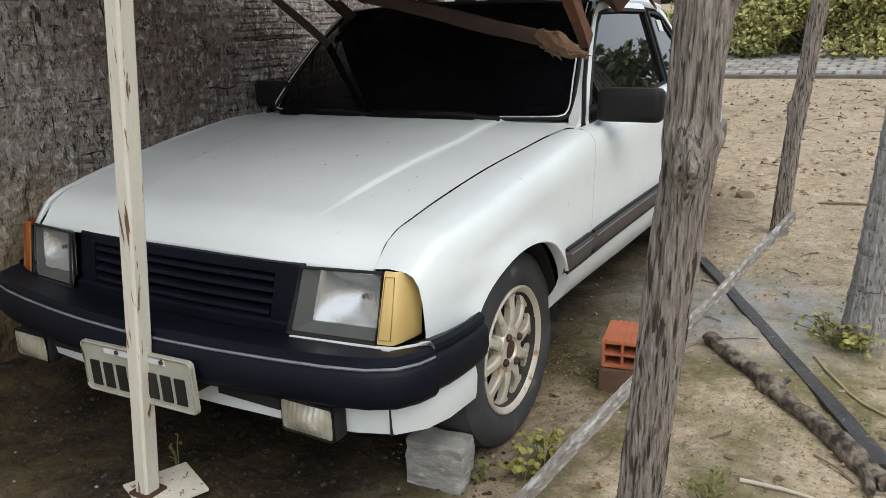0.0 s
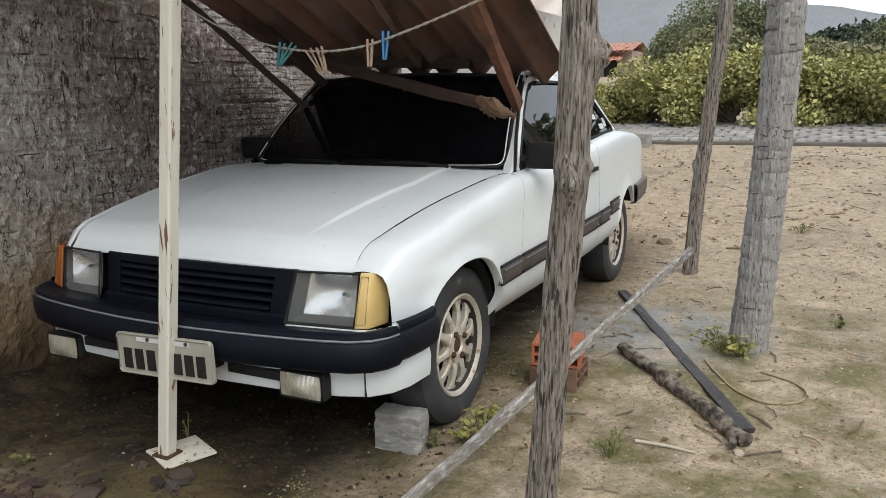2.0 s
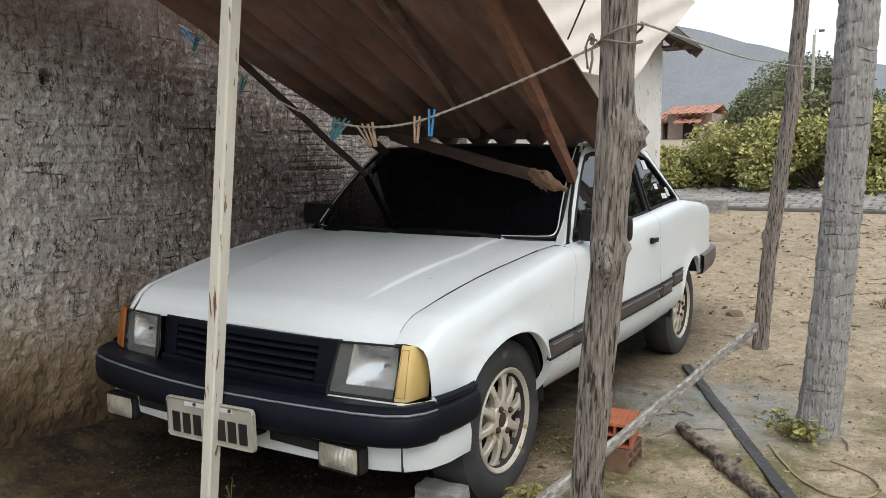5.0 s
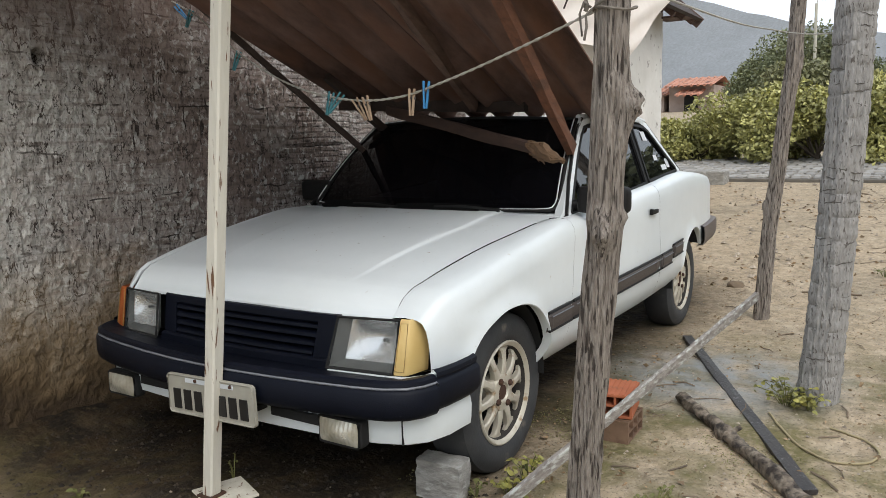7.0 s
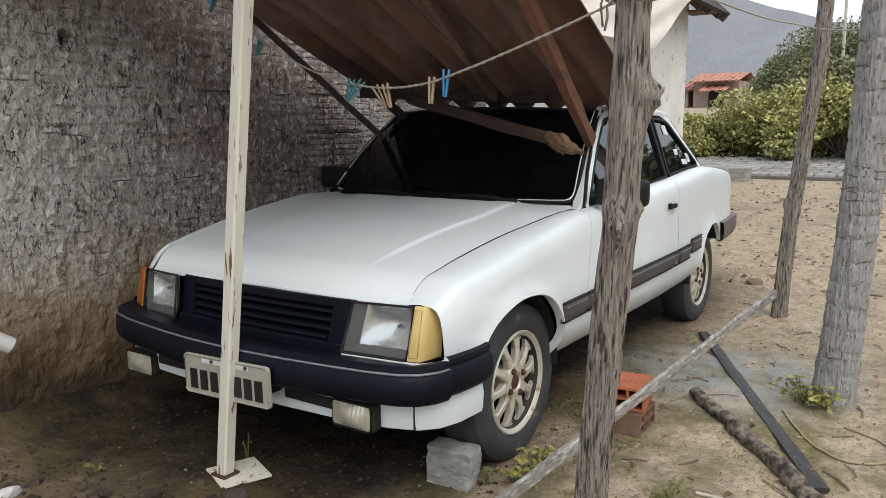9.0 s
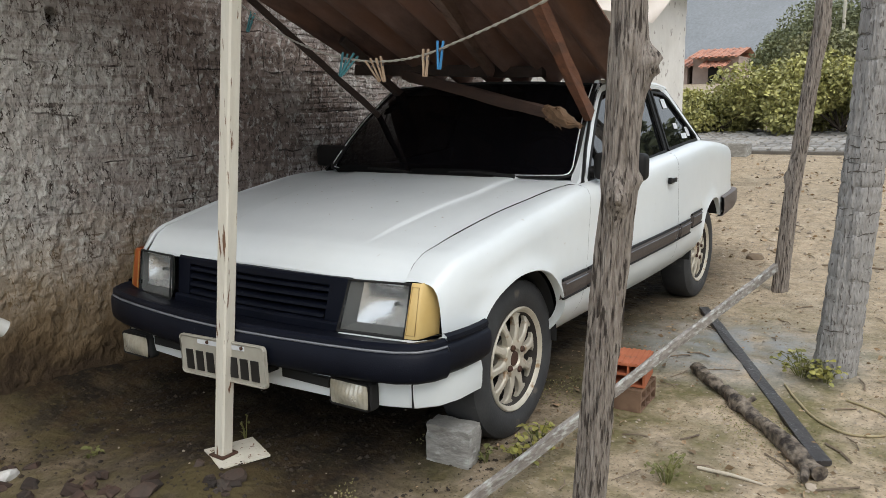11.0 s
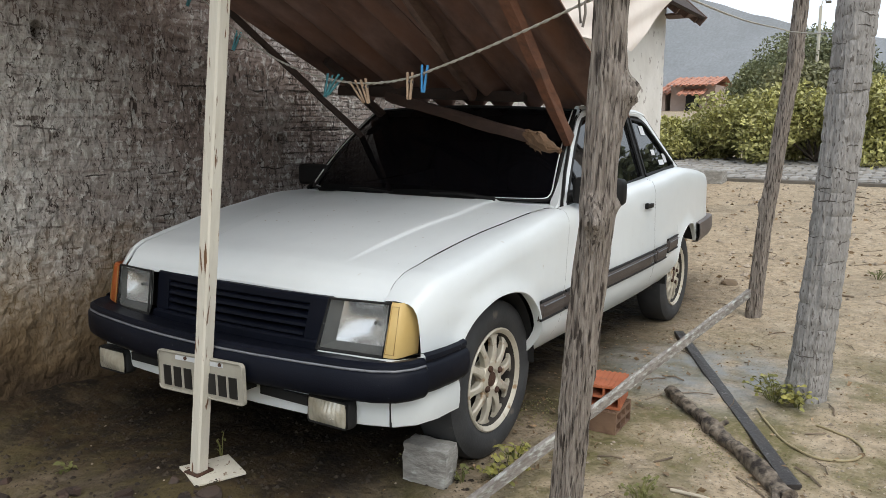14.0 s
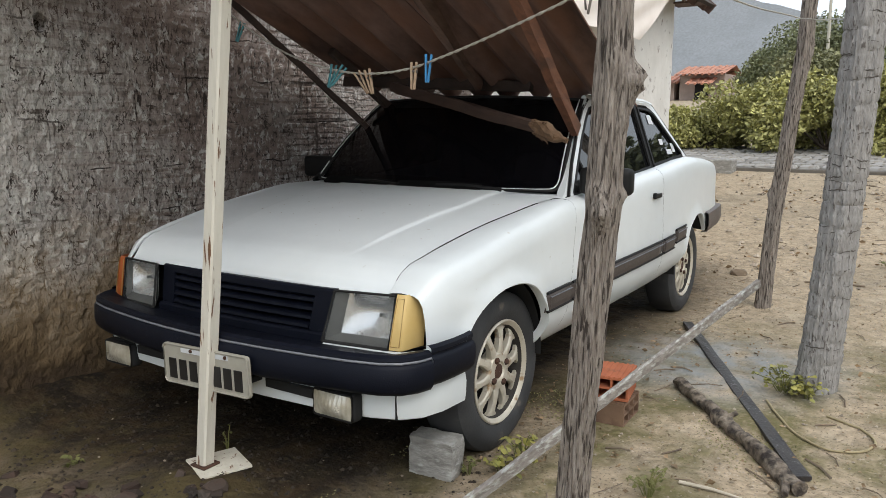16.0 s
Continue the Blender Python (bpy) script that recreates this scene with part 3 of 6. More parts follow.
def timber(a, b, w, h, seed=0, wobble=0.004):
    """A sawn or hewn bar from a to b with slightly uneven faces."""
    rnd = random.Random(seed)
    a, b = Vector(a), Vector(b)
    t = (b - a).normalized()
    s = t.cross(Vector((0, 0, 1))).normalized()
    u = s.cross(t)
    n = max(2, int((b - a).length / 0.12))
    rows = []
    for k in range(n + 1):
        p = a.lerp(b, k / n)
        c = []
        for sx, sy in ((-1, -1), (-0.8, -1.06), (0.8, -1.05), (1, -1), (1.04, 0), (1, 1), (0, 1.05), (-1, 1), (-1.04, 0)):
            c.append(p + s * (sx * w / 2 + rnd.uniform(-wobble, wobble)) + u * (sy * h / 2 + rnd.uniform(-wobble, wobble)))
        rows.append(c)
    V, F = grid(rows, True)
    F += [tuple(range(9)), tuple(range(len(V) - 1, len(V) - 10, -1))]
    return V, F


def mesh_of(name, geo, material, smooth=False):
    me = bpy.data.meshes.new(name)
    me.from_pydata([tuple(p) for p in geo[0]], [], geo[1])
    me.validate()
    if material:
        me.materials.append(material)
    if smooth:
        me.polygons.foreach_set("use_smooth", [True] * len(me.polygons))
        me.set_sharp_from_angle(angle=radians(38))
    bm = bmesh.new()
    bm.from_mesh(me)
    if len(bm.faces) < 60000:
        bmesh.ops.recalc_face_normals(bm, faces=bm.faces[:])
    bm.to_mesh(me)
    bm.free()
    return me


def thing(name, at, label, category, group="", kind=""):
    ob = new(name)
    ob.location = at
    ob.empty_display_size = 0.1
    return tagged(ob, label, category, group, kind)


def part(name, geo, material, parent, label="", smooth=False):
    ob = new(name, mesh_of(name, geo, material, smooth))
    ob.parent = parent
    if parent.data is None:
        ob.matrix_parent_inverse = Matrix.Translation(-parent.location)
    if label:
        tagged(ob, label)
    return ob


def solo(name, geo, material, label, category, group="", kind="", smooth=False):
    return tagged(new(name, mesh_of(name, geo, material, smooth)), label, category, group, kind)


LATTICES = {}


def lattice(seed, n=256):
    if seed not in LATTICES:
        LATTICES[seed] = np.random.RandomState(seed).rand(n, n)
    return LATTICES[seed]


def field(x, y, scale, seed, octaves=3):
    """Smooth value noise, about -0.5 to 0.5, on arrays."""
    out, amp, total = 0, 1.0, 0
    for o in range(octaves):
        g = lattice(seed + o)
        u, v = np.asarray(x) * scale * 2 ** o + 37.1, np.asarray(y) * scale * 2 ** o + 11.7
        i, j = np.floor(u).astype(int), np.floor(v).astype(int)
        fu, fv = u - i, v - j
        fu, fv = fu * fu * (3 - 2 * fu), fv * fv * (3 - 2 * fv)
        i0, i1, j0, j1 = i % 256, (i + 1) % 256, j % 256, (j + 1) % 256
        out = out + amp * ((g[i0, j0] * (1 - fu) + g[i1, j0] * fu) * (1 - fv) + (g[i0, j1] * (1 - fu) + g[i1, j1] * fu) * fv - 0.5)
        total += amp
        amp *= 0.5
    return out / total


# ------------------------------------------------------------------ ground
def ground_z(x, y):
    """Height of the yard: level round the car, rising to the road and on to the hills."""
    x, y = np.asarray(x, float), np.asarray(y, float)
    z = np.interp(y, [-60, -3, 3.3, 9.0, 12.2, 40, 200, 1500], [-0.6, 0, 0.02, 0.535, 0.70, 2.3, 9, 20])
    z = z + 0.055 * np.exp(-((x - 0.06) ** 2 + (y + 0.05) ** 2) / 0.12)
    z = z + 0.10 * np.clip((-x - 0.78) / 0.3, 0, 1) * np.clip((1.2 - y) / 1.0, 0, 1)
    near = np.exp(-np.maximum(0, np.abs(y - 1) - 8) / 6)
    z = z + near * (0.035 * field(x, y, 1.1, 3) + 0.018 * field(x, y, 7, 9) * (y < 8.9))
    flat = np.exp(-(((x - 0.7) / 0.25) ** 2 + ((y - 0.77) / 0.3) ** 2)) + np.exp(-(((x - 0.7) / 0.25) ** 2 + ((y - 3.14) / 0.3) ** 2))
    return z * (1 - np.clip(flat, 0, 1)) + np.clip(flat, 0, 1) * 0.01


def gz(x, y):
    return float(ground_z(np.array([x]), np.array([y]))[0])


def graded(lo, hi, step, out_lo, out_hi):
    """Even steps from lo to hi, then ever larger ones out to both ends."""
    mid = list(np.arange(lo, hi + 1e-6, step))
    a, s = [lo], step
    while a[-1] > out_lo:
        s *= 1.22
        a.append(a[-1] - s)
    c, s = [mid[-1]], step
    while c[-1] < out_hi:
        s *= 1.22
        c.append(c[-1] + s)
    return np.array(a[:0:-1] + mid + c[1:])


gx = graded(-1.2, 3.0, 0.025, -900, 900)
gy = graded(-1.0, 5.0, 0.025, -300, 1500)
GX, GY = np.meshgrid(gx, gy)
GZ = ground_z(GX, GY) + np.where((GX > -1.2) & (GX < 3.0) & (GY > -1) & (GY < 5), 0.008 * field(GX, GY, 22, 21, 2), 0)
gv = np.stack([GX, GY, GZ], -1).reshape(-1, 3).tolist()
w_ = len(gx)
gf = [(a * w_ + c, a * w_ + c + 1, (a + 1) * w_ + c + 1, (a + 1) * w_ + c) for a in range(len(gy) - 1) for c in range(w_ - 1)]
solo("ground", (gv, gf), GROUND, "sandy yard with damp earth, shade under the car painted in, algae and scattered gravel", "ground", kind="structure", smooth=True)

# ------------------------------------------------------------------ house wall beside the car
WX = WALL_FACE
wy = np.concatenate([np.arange(-2.6, -0.6, 0.05), np.arange(-0.6, 3.2, 0.0085), np.arange(3.2, 3.51, 0.05)])
wz = np.concatenate([np.arange(-0.2, 0.0, 0.05), np.arange(0.0, 2.0, 0.0085), np.arange(2.0, 2.86, 0.05)])
WY, WZ = np.meshgrid(wy, wz)
ridge = np.maximum(0, 0.10 - np.abs(field(WY * 1.35, WZ * 0.95, 11, 31, 3)))
lump = 0.045 * ridge + 0.030 * np.maximum(0, field(WY * 1.3, WZ * 0.95, 26, 36, 3)) + 0.018 * field(WY, WZ, 2.0, 41, 3)
bare = np.clip((WY - 1.45 + 0.5 * field(WY, WZ, 2.5, 61, 2)) / 0.12, 0, 1) * np.clip((WY < 3.2) * 1.0, 0, 1)
hole = np.exp(-(((WY - 0.228) / 0.026) ** 2 + ((WZ - 1.535) / 0.030) ** 2) ** 6)
WXX = WX + lump * (1 - 0.4 * bare) - 0.012 * bare - 0.10 * hole
front = grid(np.stack([WXX, WY, WZ], -1).tolist())
back = rbox(-1.26, 0.445, 1.33, 0.16, 6.09, 3.06)
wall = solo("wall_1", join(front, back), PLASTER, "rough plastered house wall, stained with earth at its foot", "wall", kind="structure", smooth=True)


far_y, far_z = np.meshgrid(np.arange(3.5, 8.41, 0.035), np.arange(-0.2, 2.95, 0.05))
far_x = WX + 0.022 * field(far_y, far_z, 2.0, 41, 3) + 0.012 * field(far_y, far_z, 14, 43, 2)
solo("wall_2", join(grid(np.stack([far_x, far_y, far_z], -1).tolist()), rbox(-1.17, 5.95, 1.33, 0.16, 4.9, 3.06)), LIMEWASH, "limewashed far stretch of the house wall, flaking at the corner", "wall", kind="structure", smooth=True)


# ------------------------------------------------------------------ the car
def smooth_curve(ts, xs, vs):
    """Cubic curve through given values."""
    xs, vs, ts = np.array(xs, float), np.array(vs, float), np.asarray(ts, float)
    s = np.gradient(vs, xs)
    k = np.clip(np.searchsorted(xs, ts) - 1, 0, len(xs) - 2)
    h = xs[k + 1] - xs[k]
    u = np.clip((ts - xs[k]) / h, 0, 1)
    return (2 * u**3 - 3 * u**2 + 1) * vs[k] + (u**3 - 2 * u**2 + u) * h * s[k] + (-2 * u**3 + 3 * u**2) * vs[k + 1] + (u**3 - u**2) * h * s[k + 1]


def half_width(y):
    return float(smooth_curve(y, (0.28, 0.36, 0.50, 0.80, 1.4, 2.6, 3.3, 3.7, 3.95), (0.674, 0.715, 0.757, 0.783, 0.787, 0.779, 0.732, 0.692, 0.655)))


def shoulder(y):
    return float(smooth_curve(y, (0.30, 0.33, 0.345, 0.36, 0.40, 0.485, 0.636, 0.80, 0.98, 1.18, 1.40, 2.3, 3.07, 3.45, 3.95), (0.612, 0.634, 0.648, 0.670, 0.701, 0.728, 0.764, 0.796, 0.822, 0.848, 0.858, 0.915, 0.948, 0.925, 0.880)))


def hood_gap(y):
    return 0.571 + 0.11 * (y - 0.348)


FRONT_AXLE, REAR_AXLE, HUB_Z, ARCH = 0.778, 3.145, 0.287, 0.290
FRONT_ARCH, REAR_ARCH, ARCH_TOP = 0.722, 3.11, 0.318


def sill_z(y):
    z = 0.305
    for ya, half in ((FRONT_ARCH, ARCH), (REAR_ARCH, ARCH)):
        d = abs(y - ya)
        if d < half:
            z = max(z, HUB_Z + 0.012 + ARCH_TOP * (1 - (d / half) ** 2.3) ** (1 / 2.3))
    return max(z, 0.485) if y > REAR_ARCH + 0.15 else z


def flare(y, z):
    """The lip that swells round each wheel opening."""
    out = 0.0
    for ya in (FRONT_ARCH, REAR_ARCH):
        d = math.hypot(y - ya, (z - HUB_Z - 0.012) * ARCH / ARCH_TOP)
        out = max(out, 0.014 * min(1.0, max(0.0, (z - 0.34) / 0.10)) * math.exp(-((d - ARCH) / 0.035) ** 2))
    return out


def side_panel(y0, y1, inner):
    """Body side between two stations, from the inner edge of the shoulder down to the sill or wheel opening."""
    ys = set(np.linspace(y0, y1, max(3, int((y1 - y0) / 0.05))))
    for ya in (FRONT_ARCH, REAR_ARCH):
        for a in np.linspace(-1, 1, 41):
            y = ya + ARCH * math.sin(a * math.pi / 2)
            if y0 < y < y1:
                ys.add(y)
        for e in (-0.004, 0.004):
            if y0 < ya + math.copysign(ARCH, e) + e < y1:
                ys.add(ya + math.copysign(ARCH, e) + e)
    rows = []
    for y in sorted(ys):
        w, t, h, zb = half_width(y), shoulder(y), inner(y), sill_z(y)
        top = [(h, t - 0.012), (h, t), (h + 0.5 * (w - 0.045 - h), t + 0.004), (w - 0.045, t - 0.001), (w - 0.028, t - 0.010), (w - 0.014, t - 0.032), (w - 0.006, t - 0.070)]
        z0 = t - 0.070
        low = []
        for k in range(1, 13):
            z = z0 + (zb - z0) * k / 12
            mid = min(1.0, max(0.0, (y - 0.80) / 0.15)) * min(1.0, max(0.0, (2.95 - y) / 0.15))
            bow = (0.0 if z > 0.5 else -0.9 * (0.5 - z) ** 2) - (2.6 * mid * (0.46 - z) ** 2 if z < 0.46 else 0.0)
            crease = 0.004 * math.exp(-((z - 0.60) / 0.03) ** 2)
            low.append((w - 0.006 * max(0, (z - 0.5) / max(0.05, z0 - 0.5)) + bow + crease + flare(y, z), z))
        lip = [(low[-1][0] - 0.006, zb - 0.004), (low[-1][0] - 0.035, zb + 0.002)]
        rows.append([(x, y + 0.20 * (z - 0.80) * math.exp(-((y - 1.25) / 0.15) ** 2), z) for x, z in top + low + lip])
    return grid(rows)


def ease(v):
    v = min(1.0, max(0.0, v))
    return v * v * (3 - 2 * v)


def nose_body(geo):
    """Carries the front of hood and fenders forward, more so on the wall side."""
    return [(x, y + ease((0.66 - y) / 0.34) * float(np.interp(x, (-0.72, -0.45, 0.0, 0.30, 0.58, 0.68), (-0.056, -0.046, -0.038, -0.032, -0.012, -0.003))), z) for x, y, z in geo[0]], geo[1]


def nose_lamp(geo):
    """Leans the lamps back, foot forward, and sets those of the wall side further out."""
    V = []
    for x, y, z in geo[0]:
        low = min(1.2, max(0.0, (0.640 - z) / 0.165)) * ease((0.62 - y) / 0.2)
        dy = float(np.interp(x, (-0.70, -0.45, 0.38, 0.62), (-0.056, -0.030, -0.004, -0.004))) + low * float(np.interp(x, (-0.70, -0.45, 0.38, 0.62), (-0.014, -0.010, -0.022, -0.030)))
        dx = float(np.interp(x, (-0.72, -0.60, -0.37, 0.37, 0.61, 0.66), (-0.030, -0.050, -0.066, 0.0, 0.002, -0.016)))
        if x > 0:
            dx += 0.030 * (1 - min(1.0, low)) * min(1.0, max(0.0, (0.60 - x) / 0.22))
        V.append((x + dx, y + dy, z))
    return V, geo[1]


LAMP_PARTS = {"headlight", "housing", "reflector", "bulb", "lens", "bezel", "indicator_lamp", "indicator_rim", "lamp_sill", "lamp_tray"}
BODY_PARTS = {"front_fender"}

car = thing("car", (0, 0.768, 0), "white two-door sedan with faded dark bumpers, parked and dusty", "car")
for side in (1, -1):
    def put(name, geo, material, label="", smooth=True):
        geo = geo if side > 0 else mirror_x(geo)
        geo = nose_lamp(geo) if name in LAMP_PARTS else nose_body(geo) if name in BODY_PARTS else geo
        return part(name, geo, material, car, label, smooth)

    put("front_fender", side_panel(0.335, 1.2490, lambda y: hood_gap(y) + (0.0040 if side > 0 else 0.087)), PAINT)
    door = put("door", side_panel(1.2503, 2.3385, lambda y: half_width(y) - 0.088), PAINT)
    put("rear_quarter_panel", side_panel(2.341, 3.89, lambda y: half_width(y) - 0.088 if y < 3.0 else half_width(y) - 0.088 - min(0.05, (y - 3.0) * 0.4)), PAINT)

    def sub(name, geo, material, label="", smooth=True, under=None):
        geo = geo if side > 0 else mirror_x(geo)
        return part(name, nose_lamp(geo) if name in LAMP_PARTS else geo, material, under, label, smooth)

    hw = half_width(2.2)
    sub("door_handle", join(rbox(hw + 0.004, 2.215, 0.795, 0.014, 0.10, 0.022, 0.005), rbox(hw + 0.006, 2.165, 0.798, 0.018, 0.02, 0.03, 0.006)), RUBBER, "black flap handle", under=door)
    # wheel wells, the shade inside them painted near-black
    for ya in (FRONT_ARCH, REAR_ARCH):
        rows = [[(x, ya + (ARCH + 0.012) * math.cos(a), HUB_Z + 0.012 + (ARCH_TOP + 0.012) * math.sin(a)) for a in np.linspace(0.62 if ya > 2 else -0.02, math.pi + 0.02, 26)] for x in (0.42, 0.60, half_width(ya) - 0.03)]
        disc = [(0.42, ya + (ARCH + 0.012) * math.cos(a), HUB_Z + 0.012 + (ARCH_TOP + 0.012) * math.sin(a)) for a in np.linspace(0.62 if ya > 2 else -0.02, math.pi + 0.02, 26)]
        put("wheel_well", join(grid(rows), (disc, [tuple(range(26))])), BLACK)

    def mould_z(y):
        return 0.506 + (y - 0.94) * 0.0135 + 0.020 * ease((y - 2.545) / 0.025)

    # side mouldings in three lengths, with a bright line along the upper edge
    for y0, y1 in ((0.965, 1.182), (1.190, 2.330), (2.340, 2.545), (2.571, 2.80)):
        rows = []
        for y in np.linspace(y0, y1, 13):
            zc = mould_z(y)
            x = half_width(y)
            e = 0.012 if y in (y0, y1) else 0.0
            s = -0.010 if y - y0 < 1e-6 else 0.0
            rows.append([(x - 0.004, y, zc - 0.038), (x + 0.010 - e, y, zc - 0.034 + s * 0), (x + 0.016 - e, y, zc - 0.010), (x + 0.016 - e, y, zc + 0.020), (x + 0.008 - e, y, zc + 0.036), (x - 0.004, y, zc + 0.038)])
        moulding = put("side_moulding", grid(rows), MOULDING, "faded brown side moulding", False)
        line = [(half_width(y) + 0.0185, y, 0.020 + mould_z(y)) for y in np.linspace(y0 + 0.015, y1 - 0.01, 12)]
        sub("bright_line", tube(line, 0.0022, 6), TRIM_GREY, under=moulding)
        for dz in (0.035, -0.034):
            bead = [(half_width(y) + 0.009, y, dz + mould_z(y)) for y in np.linspace(y0 + 0.004, y1 - 0.004, 12)]
            sub("edge_bead", tube(bead, 0.0055, 6), RUBBER, under=moulding)

    # greenhouse: pillars, rails and panes lie on one leaning plane
    def gp(y, z, out=0.0):
        x = 0.702 - (z - 0.85) * 0.36
        return (x + out, y + (0.737 - (z - 0.85) * 0.40 - x) * 2.6, z)

    a_in = [(0.641, 1.370, 0.871), (0.627, 1.472, 0.971), (0.601, 1.612, 1.101), (0.577, 1.732, 1.201), (0.560, 1.807, 1.253)]
    a_out = [gp(1.255, 0.852), gp(1.40, 0.985), gp(1.57, 1.115), gp(1.70, 1.205), gp(1.80, 1.250)]
    if side > 0:
        a_in = [(0.668, 1.300, 0.828)] + a_in
        a_out = [(0.704, 1.205, 0.818)] + a_out
    if side < 0:
        a_out = [tuple(Vector(p).lerp(Vector(q), 0.92)) for p, q in zip(a_out, a_in)]
    put("a_pillar", grid([a_in, [((p[0] + q[0]) / 2 + 0.010, (p[1] + q[1]) / 2 - 0.004, (p[2] + q[2]) / 2 + 0.006) for p, q in zip(a_in, a_out)], a_out]), PAINT)
    frame_pts = [gp(1.262, 0.852), gp(1.40, 0.972), gp(1.56, 1.100), gp(1.69, 1.190), gp(1.755, 1.226), gp(1.84, 1.240), gp(2.10, 1.246), gp(2.385, 1.243)]
    if side < 0:
        frame_pts = frame_pts[4:]
    nrm = (1, 0, 0.4)
    sub("window_frame", strip(frame_pts, nrm, 0.026, 0.012), PAINT, under=door)
    put("pillar_seal", tube([(p[0] + 0.004, p[1] - 0.006, p[2] + 0.004) for p in a_out], 0.0075, 6), RUBBER)
    rail = [gp(1.78, 1.262, -0.004), gp(2.10, 1.270, -0.004), gp(2.40, 1.270, -0.004), gp(2.60, 1.262, -0.004), gp(2.70, 1.248, -0.004)]
    put("roof_gutter", tube(rail, 0.012, 8), PAINT)
    seal = [gp(1.292, 0.862, 0.004), gp(1.41, 0.960, 0.004), gp(1.57, 1.086, 0.004), gp(1.70, 1.175, 0.004), gp(1.765, 1.210, 0.004), gp(1.85, 1.222, 0.004), gp(2.10, 1.228, 0.004), gp(2.372, 1.225, 0.004), gp(2.325, 0.923, 0.004), gp(1.80, 0.885, 0.004), gp(1.292, 0.857, 0.004)]
    sub("window_seal", strip(seal, nrm, 0.014, 0.010), RUBBER, under=door)
    pane = [gp(1.285, 0.858), gp(1.57, 1.090), gp(1.70, 1.18), gp(1.765, 1.215), gp(1.85, 1.227), gp(2.10, 1.232), gp(2.378, 1.229), gp(2.33, 0.918), gp(1.80, 0.880)]
    g = sub("door_window", (pane, [tuple(range(9))]), SIDE_TINT, "tinted door window", False, under=door)
    g.visible_shadow = False
    sub("quarter_light_divider", strip([gp(1.50, 0.870, 0.003), gp(1.455, 1.0, 0.003)], nrm, 0.012, 0.01), RUBBER, under=door)
    put("b_pillar", strip([gp(2.352, 0.915), gp(2.40, 1.245)], nrm, 0.034, 0.008), RUBBER, "black centre pillar")
    q_seal = [gp(2.385, 0.93, 0.004), gp(2.428, 1.222, 0.004), gp(2.60, 1.214, 0.004), gp(2.66, 1.190, 0.004), gp(2.925, 0.972, 0.004), gp(2.91, 0.958, 0.004), gp(2.385, 0.928, 0.004)]
    put("quarter_window_seal", strip(q_seal, nrm, 0.018, 0.010), RUBBER)
    qp = [gp(2.375, 0.922), gp(2.42, 1.226), gp(2.60, 1.218), gp(2.665, 1.193), gp(2.93, 0.972), gp(2.91, 0.955)]
    qw = put("quarter_window", (qp, [tuple(range(6))]), SIDE_TINT, "tinted rear side window", False)
    qw.visible_shadow = False
    if side > 0:
        for k, (yy, zz, ww, hh) in enumerate(((2.55, 1.14, 0.07, 0.05), (2.62, 1.03, 0.06, 0.03), (2.80, 0.985, 0.055, 0.05), (2.70, 0.975, 0.09, 0.028))):
            part("sticker", ([gp(yy, zz, 0.003), gp(yy + ww, zz, 0.003), gp(yy + ww, zz + hh, 0.003), gp(yy, zz + hh, 0.003)], [(0, 1, 2, 3)]), PAPER, qw)
    c_in = [gp(2.41, 1.246), gp(2.60, 1.240), gp(2.68, 1.212), gp(2.80, 1.115), gp(2.955, 0.985), gp(2.99, 0.950)]
    c_out = [(0.556, 2.46, 1.262), (0.552, 2.70, 1.258), (0.556, 2.80, 1.236), (0.58, 2.96, 1.13), (0.615, 3.14, 1.00), (0.63, 3.22, 0.952)]
    put("c_pillar", grid([c_in, [((p[0] + q[0]) / 2 + 0.008, (p[1] + q[1]) / 2, (p[2] + q[2]) / 2 + 0.004) for p, q in zip(c_in, c_out)], c_out]), PAINT)
    sub("belt_trim", tube([gp(1.27, 0.850, 0.006), gp(1.80, 0.878, 0.006), gp(2.32, 0.916, 0.006)], 0.007, 8), RUBBER, under=door)
    # door mirror
    ox, oy, oz = (-0.022, 0.012, 0.014) if side > 0 else (-0.135, 0.11, 0.02)
    base = tube([gp(1.335 + oy, 0.872 + oz), gp(1.36 + oy, 0.885 + oz, 0.05 + ox * 0.5), gp(1.365 + oy, 0.90 + oz, 0.075 + ox * 0.6)], [0.030, 0.022, 0.022], 10)
    shell = rbox(0.868 + ox, 1.372 + oy, 0.908 + oz, 0.212, 0.075, 0.108, 0.028, 3)
    mir = put("door_mirror", join(base, shell), RUBBER, "black plastic door mirror")
    sub("mirror_glass", rbox(0.868 + ox, 1.412 + oy, 0.905 + oz, 0.150, 0.004, 0.075, 0.0), CHROME, under=mir, smooth=False)
    # front lamps
    lamp = put("headlight", join(rbox(0.492, 0.432, 0.556, 0.232, 0.10, 0.162, 0.004)), BLACK, "rectangular headlight, clouded glass")
    outer = [(0.377, 0.268, 0.481), (0.603, 0.308, 0.481), (0.603, 0.318, 0.634), (0.377, 0.276, 0.634)]
    inner = [(0.410, 0.302, 0.500), (0.600, 0.334, 0.500), (0.600, 0.340, 0.630), (0.410, 0.307, 0.630)]
    sub("housing", (outer + inner, [(k, (k + 1) % 4, 4 + (k + 1) % 4, 4 + k) for k in range(4)]), LAMP_GREY, "grey inner housing", smooth=False, under=lamp)
    rows = []
